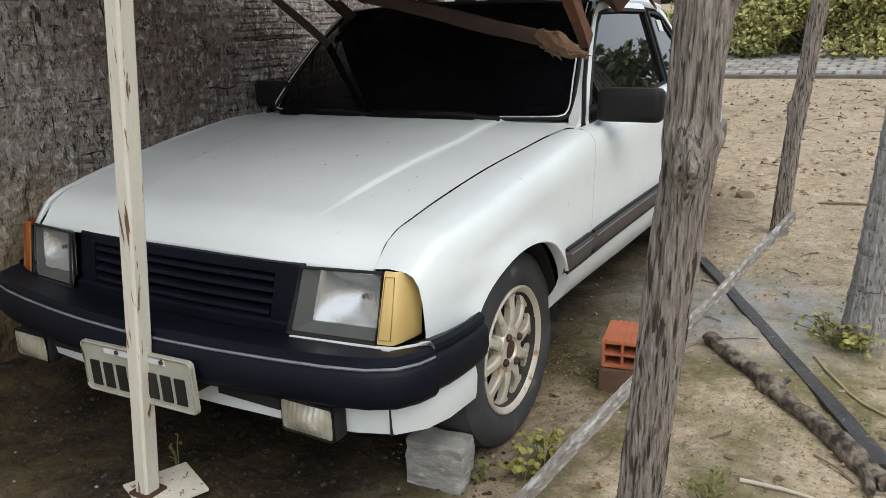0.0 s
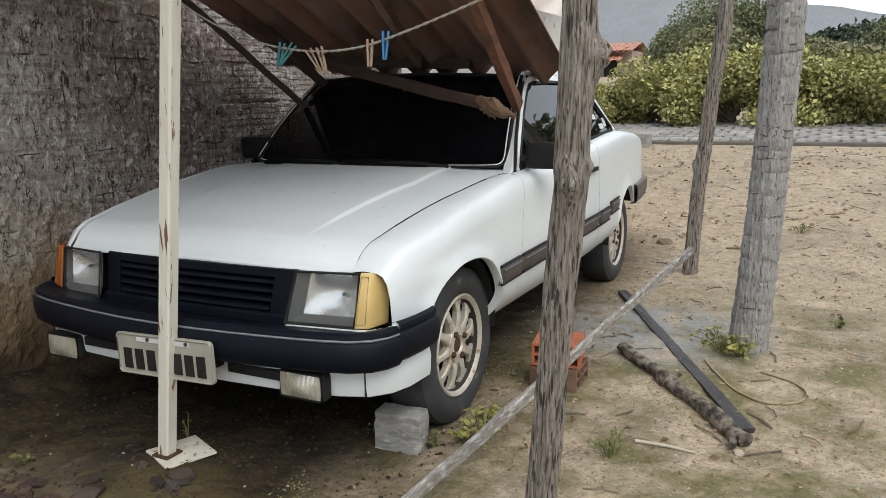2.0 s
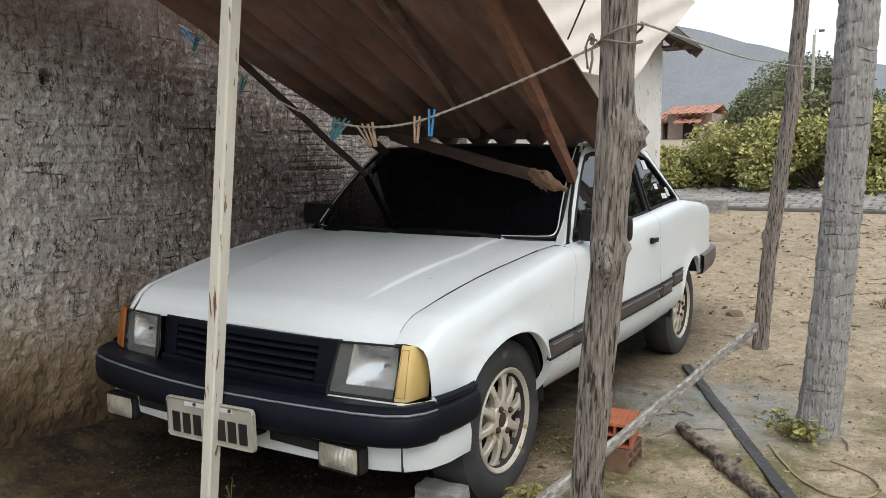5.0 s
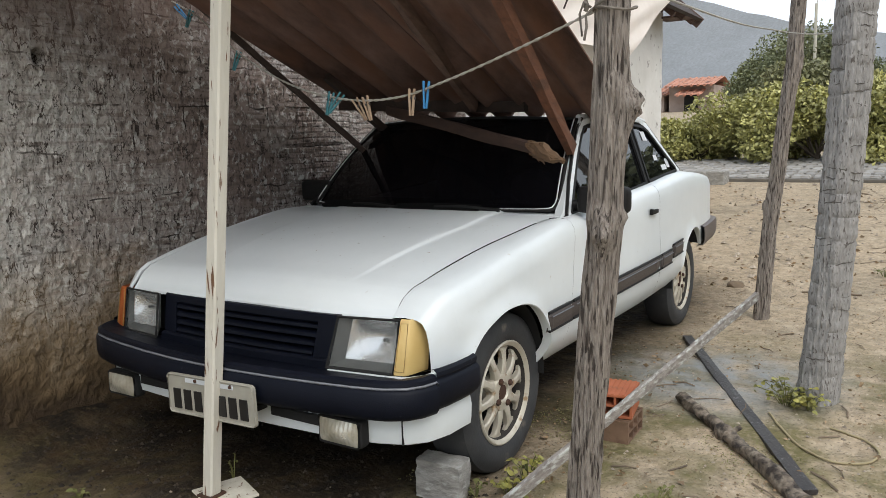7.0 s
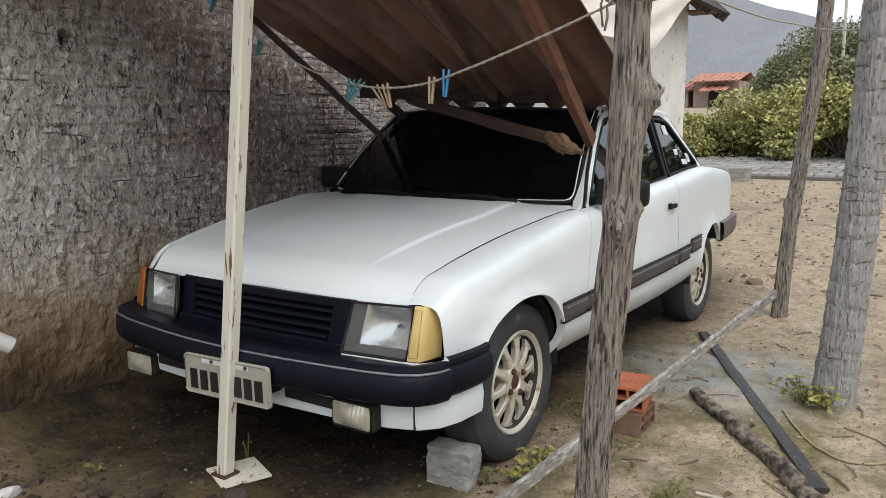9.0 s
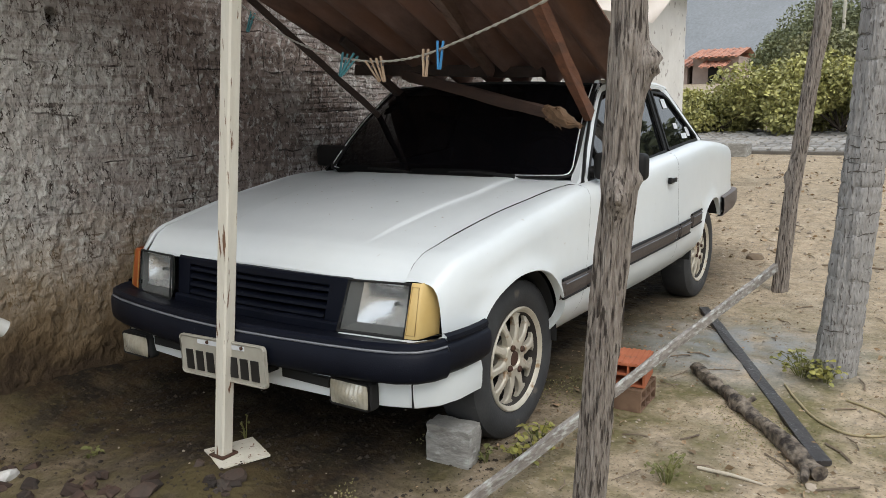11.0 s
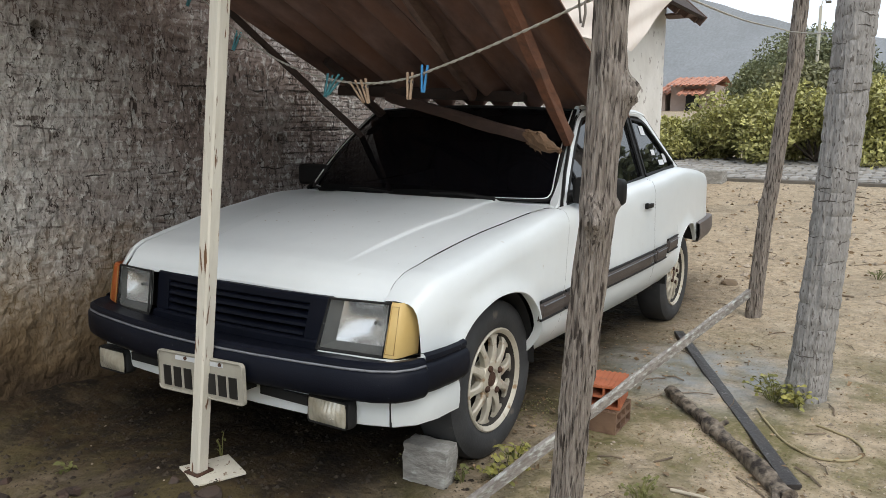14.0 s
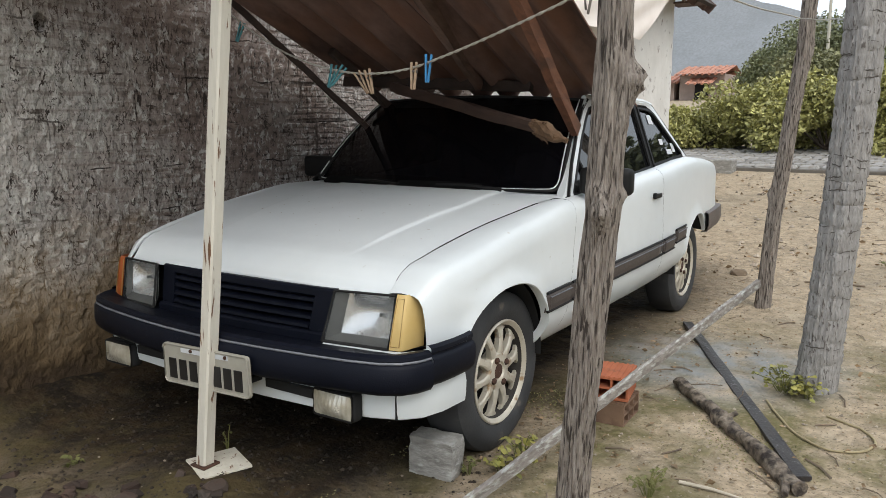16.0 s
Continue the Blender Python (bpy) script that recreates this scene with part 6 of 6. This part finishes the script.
# ------------------------------------------------------------------ road
road = solo("road", grid([[(x, y, 0.552 + (y - 9.05) * 0.055) for x in (-12, -4, 0, 4, 12, 30)] for y in (9.05, 12.1)]), JOINT, "paved road of pale stones beyond the yard", "road", kind="structure")
kerb = solo("kerb", rbox(6, 9.0, 0.48, 36, 0.14, 0.18, 0.012), KERB, "low kerb along the road", "kerb", kind="structure")
solo("concrete_slab", rbox(-0.58, 8.80, 0.57, 0.56, 0.30, 0.22, 0.02), CONCRETE, "low concrete slab at the road edge", "slab", kind="structure")

# ------------------------------------------------------------------ plants
def leaf_cloud(points, size, rnd_, tilt=0.9, shape=1.7):
    """One folded leaf of four triangles at each point."""
    V, F = [], []
    for p in points:
        s = size * rnd_.uniform(0.6, 1.35)
        d = Vector((rnd_.gauss(0, 1), rnd_.gauss(0, 1), rnd_.gauss(0.1, tilt))).normalized()
        n_ = Vector((rnd_.gauss(0, 1), rnd_.gauss(0, 1), abs(rnd_.gauss(0.6, 1))))
        e = d.cross(n_).normalized()
        u = e.cross(d)
        p = Vector(p)
        k = len(V)
        V += [tuple(p), tuple(p + d * s * 0.5 + e * s * 0.5 / shape + u * s * 0.08), tuple(p + d * s), tuple(p + d * s * 0.5 - e * s * 0.5 / shape + u * s * 0.08), tuple(p + d * s * 0.5)]
        F += [(k, k + 1, k + 4), (k + 1, k + 2, k + 4), (k + 2, k + 3, k + 4), (k + 3, k, k + 4)]
    return V, F


def bush(name, x, y, rx, ry, h, n, size, material, label, category, seed, trunk_h=0.0, lobes=9, group=""):
    """A bush or tree: a forked trunk and a crown of leaf clumps with an uneven outline."""
    rnd_ = random.Random(seed)
    z0 = gz(x, y)
    t_ = thing(name, (x, y, z0), label, category, group)
    limbs = [tube([(x, y, z0 - 0.05), (x + 0.05 * rx, y, z0 + trunk_h * 0.6 + 0.1 * h), (x, y, z0 + trunk_h + 0.3 * h)], [0.035 * h, 0.028 * h, 0.018 * h], 7)]
    clumps = []
    for k in range(lobes):
        a = rnd_.uniform(0, 2 * math.pi)
        q = rnd_.uniform(0.2, 0.8)
        c = Vector((x + rx * q * math.cos(a), y + ry * q * math.sin(a), z0 + trunk_h + (h - trunk_h) * rnd_.uniform(0.12, 0.80)))
        clumps.append((c, rnd_.uniform(0.28, 0.48)))
        limbs.append(tube([(x, y, z0 + trunk_h * 0.7 + 0.08 * h), tuple((c + Vector((x, y, z0 + trunk_h))) / 2 + Vector((0, 0, 0.05 * h))), tuple(c)], [0.016 * h, 0.011 * h, 0.004 * h], 5))
    part("trunk", join(*limbs), TRUNK, t_, "", True)
    pts = []
    for k in range(n):
        c, r = clumps[rnd_.randrange(lobes)]
        d = Vector((rnd_.gauss(0, 1), rnd_.gauss(0, 1), rnd_.gauss(0, 1))).normalized() * rnd_.random() ** 0.4
        p = Vector((c.x + d.x * r * rx * 1.1, c.y + d.y * r * ry * 1.1, c.z + d.z * r * (h - trunk_h) * 0.75))
        if p.z > z0 + 0.03:
            pts.append(p)
    part("crown", leaf_cloud(pts, size, rnd_), material, t_)
    return t_


k = 0
for x, y, rx, h in ((-3.6, 11.6, 1.2, 0.55), (-2.4, 11.7, 1.1, 0.68), (-1.4, 11.6, 1.1, 0.80), (-0.5, 11.6, 1.0, 1.04), (0.4, 11.5, 1.1, 1.2), (1.4, 11.6, 1.2, 1.02), (2.6, 11.6, 1.2, 1.0), (3.8, 11.7, 1.2, 1.2), (5.2, 11.7, 1.4, 1.4)):
    k += 1
    bush("hedge_bush", x, y, rx, 0.85, h, 13000, 0.078, LEAF_HEDGE, "broad yellow-green roadside bush", "bush", 100 + k, 0.0, 12, "roadside bushes")
for x, y, rx, ry, h, n in ((-1.35, 24, 2.2, 2.2, 2.62, 10000), (-2.5, 25.5, 1.5, 1.5, 2.2, 6000), (1.6, 25, 2.0, 2.2, 1.45, 7000), (4.4, 25, 2.6, 2.2, 1.9, 6000), (-0.5, 17.5, 1.4, 1.3, 1.62, 7000), (1.3, 17.5, 1.7, 1.4, 1.18, 6000), (3.4, 18, 1.8, 1.5, 1.15, 5000)):
    k += 1
    bush("tree", x, y, rx, ry, h, int(n * 3.4), 0.10, LEAF_TREE if y > 20 else LEAF_MID, "dull green tree with a ragged crown" if y > 20 else "low yellowish-green tree behind the roadside bushes", "tree", 100 + k, h * 0.15, 16, "trees behind the bushes")
for x, y, rx, h in ((7, 60, 4, 3.2), (13, 62, 5, 3.6), (21, 60, 6, 4.0), (3, 75, 4, 3)):
    k += 1
    bush("tree", x, y, rx, rx * 0.8, h, 5000, 0.5, LEAF_FAR, "dark rounded tree in the distance", "tree", 100 + k, 0.5, 16, "far trees")

for x, y, rx, h in ((6.6, 18.5, 2.2, 3.4), (9.6, 21, 2.6, 3.8), (12.5, 17, 3.0, 5.6), (15, 4, 3.6, 6.2), (17, 11, 4.2, 7.6), (14, -4, 3.0, 4.4), (19, -11, 4, 5)):
    k += 1
    bush("tree", x, y, rx, rx * 0.9, h, 4000, 0.28, LEAF_TREE, "dull green tree at the open side of the yard", "tree", 100 + k, h * 0.25, 16, "trees round the yard")

# far house
fh = thing("far_house", (-8.4, 40, 2.3), "small brick house with a red clay tile roof", "house")
part("wall", join(rbox(-9.02, 41.5, 2.75, 2.3, 3.0, 1.75), rbox(-11.4, 41.2, 2.6, 1.9, 2.4, 1.5)), HOUSE_FAR, fh)
part("window", rbox(-9.0, 39.97, 2.75, 0.7, 0.06, 0.9), BLACK, fh)
for (xa, xb, ya, yb, za, zb) in ((-10.3, -7.68, 39.3, 41.6, 3.60, 4.12), (-12.5, -10.1, 39.6, 41.4, 3.20, 3.66), (-9.6, -8.2, 38.9, 40.0, 3.10, 3.42)):
    rf = part("roof", grid([[(xa, ya, za), (xb, ya, za)], [(xa, yb, zb), (xb, yb, zb)], [(xa, yb + 2.0, za), (xb, yb + 2.0, za)], [(xa, yb + 2.0, za - 0.08), (xb, yb + 2.0, za - 0.08)]]), TILE, fh, "red clay tile roof")
    n = int((xb - xa) / 0.3)
    for j in range(n):
        xx = xa + (j + 0.5) * (xb - xa) / n
        part("roof_tile", tube([(xx, ya - 0.03, za - 0.02), (xx, yb, zb - 0.02)], 0.07, 6), TILE, rf)

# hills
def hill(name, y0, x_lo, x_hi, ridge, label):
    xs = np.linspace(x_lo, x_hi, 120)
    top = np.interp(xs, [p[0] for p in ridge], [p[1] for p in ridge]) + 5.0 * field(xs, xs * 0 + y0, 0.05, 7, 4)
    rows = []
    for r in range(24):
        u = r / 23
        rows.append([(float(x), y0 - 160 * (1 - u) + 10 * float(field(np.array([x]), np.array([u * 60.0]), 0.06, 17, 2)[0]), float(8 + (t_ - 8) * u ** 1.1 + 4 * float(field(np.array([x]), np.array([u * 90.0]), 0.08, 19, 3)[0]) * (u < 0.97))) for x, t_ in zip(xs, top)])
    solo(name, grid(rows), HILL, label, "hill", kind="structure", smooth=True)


hill("backdrop_hill", 400, -520, 420, [(-520, 60), (-220, 85), (-160, 80), (-115, 70), (-100, 66), (-84, 60), (-57, 51), (-27, 44), (60, 30), (200, 22), (420, 18)], "grey-green scrubby hill with haze painted into its colour")
pole_far = thing("street_lamp", (-0.94, 22, gz(-0.94, 22)), "thin pale concrete street lamp pole among the trees", "street lamp")
part("pole", tube([(-0.94, 22, gz(-0.94, 22) - 0.1), (-0.97, 22, 4.56)], [0.055, 0.036], 10), POLE_FAR, pole_far, "", True)
part("arm", tube([(-0.97, 22, 4.50), (-0.93, 22, 4.72), (-0.84, 22, 4.70)], 0.012, 6), POLE_FAR, pole_far, "", True)
part("lamp_head", rbox(-0.79, 22, 4.66, 0.14, 0.09, 0.06, 0.02), KERB, pole_far)

# small weeds
def round_leaf(p, s, rnd_):
    """One oval, slightly cupped leaf on a point."""
    d = Vector((rnd_.gauss(0, 1), rnd_.gauss(0, 1), rnd_.gauss(0.05, 0.35))).normalized()
    e = d.cross(Vector((rnd_.gauss(0, 0.5), rnd_.gauss(0, 0.5), 1))).normalized()
    u = e.cross(d)
    p = Vector(p)
    V = [tuple(p + d * s * 0.45)]
    for k in range(10):
        a = 2 * math.pi * k / 10
        c = math.cos(a)
        V.append(tuple(p + d * s * (0.5 - 0.5 * c) + e * s * 0.40 * math.sin(a) * (1 + 0.25 * c) + u * s * (0.10 * abs(math.sin(a)) - 0.10 * (c < -0.7))))
    return V, [(0, 1 + k, 1 + (k + 1) % 10) for k in range(10)]


def weed(x, y, n, size, height, material, label, seed, leaf=0.028):
    rnd_ = random.Random(seed)
    z = gz(x, y)
    t_ = thing("weed", (x, y, z), label, "weed", "yard weeds")
    for k in range(n):
        a, r, h_ = rnd_.uniform(0, 6.28), rnd_.uniform(0.2, 1) * size, rnd_.uniform(0.4, 1) * height
        tip = (x + r * math.cos(a), y + r * math.sin(a), z + h_)
        stem = part("stem", tube([(x + 0.15 * r * math.cos(a), y + 0.15 * r * math.sin(a), z - 0.01), ((x + tip[0]) / 2, (y + tip[1]) / 2, z + 0.7 * h_), tip], 0.0018, 4), GRASS, t_)
        for p in (tip, tip, (tip[0], tip[1], z + 0.7 * h_)):
            part("leaf", round_leaf(p, leaf * rnd_.uniform(0.4, 0.9), rnd_), material, stem, "", True)


weed(0.86, 0.66, 16, 0.06, 0.12, SPRIG, "yellowing weed growing by the front tyre", 1, 0.034)
weed(0.83, 0.59, 14, 0.06, 0.07, SPRIG, "yellowing weed growing by the front tyre", 2, 0.030)
weed(0.74, 0.52, 8, 0.05, 0.05, GRASS, "small green weed beside the concrete block", 3)
weed(1.47, 1.90, 34, 0.13, 0.09, SPRIG, "leafy weed at the foot of the palm trunk", 4, 0.036)
weed(1.57, 1.86, 16, 0.09, 0.08, SPRIG, "leafy weed at the foot of the palm trunk", 5, 0.032)
weed(0.00, 0.16, 5, 0.03, 0.10, GRASS, "thin weed behind the pole's base plate", 6, 0.016)
weed(-0.40, -0.15, 5, 0.04, 0.03, GRASS, "small green weed in damp earth", 7)
weed(1.28, 0.70, 16, 0.07, 0.08, GRASS, "small bright weed clump on trodden sand", 10, 0.020)
weed(1.95, 2.5, 10, 0.06, 0.05, GRASS, "small green weed on the sand", 8)
weed(1.7, 4.6, 12, 0.10, 0.08, GRASS, "small green weed on the sand", 9)

# ------------------------------------------------------------------ loose cover of the ground
rnd = random.Random(11)


def scatter_stones(n, x0, x1, y0, y1, smin, smax, thin=0.93):
    V, F = [], []
    for _ in range(n):
        x, y = rnd.uniform(x0, x1), rnd.uniform(y0, y1)
        s = rnd.uniform(smin, smax) * rnd.random() ** 1.5 + smin * 0.6
        if x < 0.78 and y < 4 and rnd.random() < thin:
            continue
        z = gz(x, y) + s * 0.15
        k = len(V)
        for dx, dy, dz in ((1, 0, 0), (0.3, 0.9, 0), (-0.8, 0.5, 0), (-0.7, -0.6, 0), (0.4, -0.9, 0), (0.1, 0, 0.75), (0, 0.1, -0.5)):
            V.append((x + s * dx * rnd.uniform(0.7, 1.2), y + s * dy * rnd.uniform(0.7, 1.2), z + s * dz))
        for j in range(5):
            F += [(k + j, k + (j + 1) % 5, k + 5), (k + (j + 1) % 5, k + j, k + 6)]
    return V, F


solo("gravel", join(scatter_stones(7000, -0.9, 2.6, -0.6, 4.5, 0.002, 0.009), scatter_stones(1800, -0.6, 6, 4.0, 8.8, 0.008, 0.03)), STONE, "pale gravel scattered over the sand", "gravel", kind="stuff")


solo("earth_clods", scatter_stones(2600, -0.95, 0.80, -0.75, 0.75, 0.003, 0.013, 0.0), CLOD, "damp dark clods on the trodden earth", "earth clods", kind="stuff")
chunks = []
for k in range(95):
    if k < 80:
        x, y, sz = rnd.uniform(-0.70, 0.05), rnd.uniform(-0.60, -0.18), rnd.uniform(0.012, 0.038)
        if y > -0.42 + 0.55 * max(0.0, x + 0.35) + 0.12:
            continue
    else:
        x, y, sz = rnd.uniform(0.02, 0.24), rnd.uniform(-0.14, -0.06), rnd.uniform(0.010, 0.026)
    V, F = rbox(0, 0, 0, sz * rnd.uniform(1.0, 2.0), sz * rnd.uniform(0.8, 1.6), sz * rnd.uniform(0.6, 1.1), sz * 0.18, 1)
    V = [tuple(c + rnd.uniform(-0.16, 0.16) * sz for c in p) for p in V]
    chunks.append(move((V, F), pose(x, y, gz(x, y) + sz * 0.15, rnd.uniform(-25, 25), rnd.uniform(-25, 25), rnd.uniform(0, 180))))
solo("rubble", join(*chunks), RUBBLE, "broken brick and stone rubble in damp earth", "rubble", kind="stuff")


def scatter_leaves(n, x0, x1, y0, y1, size):
    pts = []
    for _ in range(n):
        x, y = rnd.uniform(x0, x1), rnd.uniform(y0, y1)
        if float(field(np.array([x]), np.array([y]), 1.3, 15, 3)[0]) > rnd.uniform(-0.25, 0.18):
            pts.append((x, y, gz(x, y) + 0.008))
    return leaf_cloud(pts, size, rnd, 0.12, 1.6)


solo("leaf_litter", join(scatter_leaves(2600, 0.5, 2.6, -0.6, 4.5, 0.015), scatter_leaves(160, 0.6, 2.0, 0.6, 3.6, 0.030), scatter_leaves(1300, -0.5, 6, 4.0, 8.8, 0.040)), LITTER, "dead leaves strewn over the yard", "leaf litter", kind="stuff")
geos = []
for _ in range(240):
    x, y = rnd.uniform(0.85, 3.6), rnd.uniform(-0.4, 8.5)
    L, a = rnd.uniform(0.03, 0.14) * (1 + 0.15 * max(0, y - 3)), rnd.uniform(0, 3.14)
    geos.append(tube([(x, y, gz(x, y) + 0.004), (x + L * math.cos(a) * 0.5 + 0.01, y + L * math.sin(a) * 0.5, gz(x, y) + 0.010), (x + L * math.cos(a), y + L * math.sin(a), gz(x + L * math.cos(a), y + L * math.sin(a)) + 0.005)], rnd.uniform(0.0015, 0.004), 4))
solo("twigs", join(*geos), TWIG, "dry twigs strewn over the yard", "twigs", kind="stuff")
pts = []
for _ in range(34000):
    x, y = rnd.uniform(0.45, 2.2), rnd.uniform(-0.6, 3.8)
    if field(np.array([x]), np.array([y]), 2.6, 5, 2)[0] > 0.03 + 0.35 * min(1.0, max(0.0, (y - 1.6) / 0.5)) + 0.10 * max(0.0, x - 1.25):
        pts.append((x, y, gz(x, y) + 0.003))
solo("ground_weeds", leaf_cloud(pts, 0.0085, rnd, 0.5, 1.6), MOSS, "tiny weeds and moss tufts in the trodden earth", "weeds", kind="stuff")
for x, y, L, a, r in ((1.24, 4.05, 0.36, 0.15, 0.007), (1.25, 3.05, 0.12, 0.9, 0.004)):
    solo("stick", tube([(x, y, gz(x, y) + r), (x + L * 0.5 * math.cos(a), y + L * 0.5 * math.sin(a) + 0.01, gz(x, y) + r + 0.006), (x + L * math.cos(a), y + L * math.sin(a), gz(x + L * math.cos(a), y + L * math.sin(a)) + r)], r, 6), TWIG, "dry stick lying on the sand", "stick", "sticks on the sand")

x, y = 1.335, 0.836
solo("cane", tube([(x, y, gz(x, y) + 0.006), (x + 0.10, y + 0.008, gz(x + 0.10, y) + 0.011), (x + 0.195, y + 0.008, gz(x + 0.195, y) + 0.006)], [0.006, 0.0055, 0.003], 7), CANE, "bleached split cane lying on the sand", "cane", smooth=True)


def loose_stone(x, y, size, flat, seed, material, label):
    """One weathered stone, half sunk in the ground."""
    bm = bmesh.new()
    bmesh.ops.create_icosphere(bm, subdivisions=2, radius=1.0)
    rnd_ = random.Random(seed)
    bumps = [(Vector((rnd_.gauss(0, 1), rnd_.gauss(0, 1), rnd_.gauss(0, 1))).normalized(), rnd_.uniform(0.55, 0.9)) for _ in range(9)]
    for v in bm.verts:
        d = v.co.normalized()
        r = min([1.0] + [cut / max(0.05, d.dot(n_)) for n_, cut in bumps if d.dot(n_) > 0.05])
        v.co = Vector((d.x * r * size * 1.25, d.y * r * size, d.z * r * size * flat))
    bm.verts.index_update()
    geo_ = [tuple(v.co) for v in bm.verts], [tuple(v.index for v in q.verts) for q in bm.faces]
    bm.free()
    return solo("stone", move(geo_, pose(x, y, gz(x, y) + size * flat * 0.35, 0, 0, rnd_.uniform(0, 180))), material, label, "stone", "loose stones")


loose_stone(-0.51, -0.39, 0.034, 0.75, 1, CHALK, "white lump of lime among the rubble")
loose_stone(1.53, 2.47, 0.034, 0.6, 2, STONE, "grey-brown stone lying on the sand")
loose_stone(0.81, 4.08, 0.05, 0.7, 3, TWIG, "dark clod of earth near the rear wheel")
loose_stone(1.655, 0.915, 0.020, 0.5, 4, STONE, "flat pale stone beside the log end")
loose_stone(0.19, -0.06, 0.045, 0.45, 5, RUBBLE, "mossy stone beside the pole's base plate")
loose_stone(-0.66, -0.36, 0.026, 0.7, 6, CLAY_DARK, "broken lump of muddy brick in the rubble")
loose_stone(0.02, -0.25, 0.040, 0.6, 7, RUBBLE, "dull stone in the damp earth")

# ------------------------------------------------------------------ pieces: bare bricks in the wall, paving stones
brick_meshes = []
for k in range(6):
    rnd_ = random.Random(40 + k)
    rows = []
    for j in range(5):
        u = -0.108 + 0.054 * j
        row = [(-0.020, u, -0.093)]
        for q in range(6):
            zq = -0.078 + 0.031 * q
            for dz, dx in ((-0.0125, -0.004), (-0.009, 0.0), (0.009, 0.0), (0.0125, -0.004)):
                row.append((dx + rnd_.uniform(-0.0025, 0.0025), u + rnd_.uniform(-0.002, 0.002), zq + dz + rnd_.uniform(-0.0015, 0.0015)))
        row.append((-0.020, u, 0.093))
        rows.append(row)
    brick_meshes.append(mesh_of("brick", grid(rows), PLASTER))
rnd = random.Random(77)
for row in range(6):
    z = 0.86 + row * 0.199
    for col in range(11):
        y = 1.10 + col * 0.228 + (0.114 if row % 2 else 0.0) + rnd.uniform(-0.006, 0.006)
        if y > 3.1 or y < 1.45 + 0.6 * float(field(np.array([y]), np.array([z]), 2.5, 61, 2)[0]) or rnd.random() < 0.04:
            continue
        ob = new("brick", brick_meshes[rnd.randrange(6)])
        ob.matrix_basis = pose(WX + 0.001 + rnd.uniform(-0.004, 0.003), y, z + rnd.uniform(-0.006, 0.006), rnd.uniform(-1.2, 1.2), 0, rnd.uniform(-1, 1))
        ob.parent = wall
stone_meshes = []
for k in range(4):
    rnd_ = random.Random(60 + k)
    V, F = rbox(0, 0, 0, 0.222, 0.262, 0.06, 0.02, 1)
    stone_meshes.append(mesh_of("paving_stone", ([tuple(c + rnd_.uniform(-0.006, 0.006) for c in p) for p in V], F), PAVER))
for i in range(28):
    for j in range(10):
        x, y = -2.6 + i * 0.26 + (0.13 if j % 2 else 0), 9.24 + j * 0.305
        ob = new("paving_stone", stone_meshes[rnd.randrange(4)])
        ob.matrix_basis = pose(x, y, 0.562 + (y - 9.05) * 0.055 + rnd.uniform(-0.006, 0.006), rnd.uniform(-1, 1) + 3.1, rnd.uniform(-1, 1), rnd.uniform(-3, 3))
        ob.parent = road
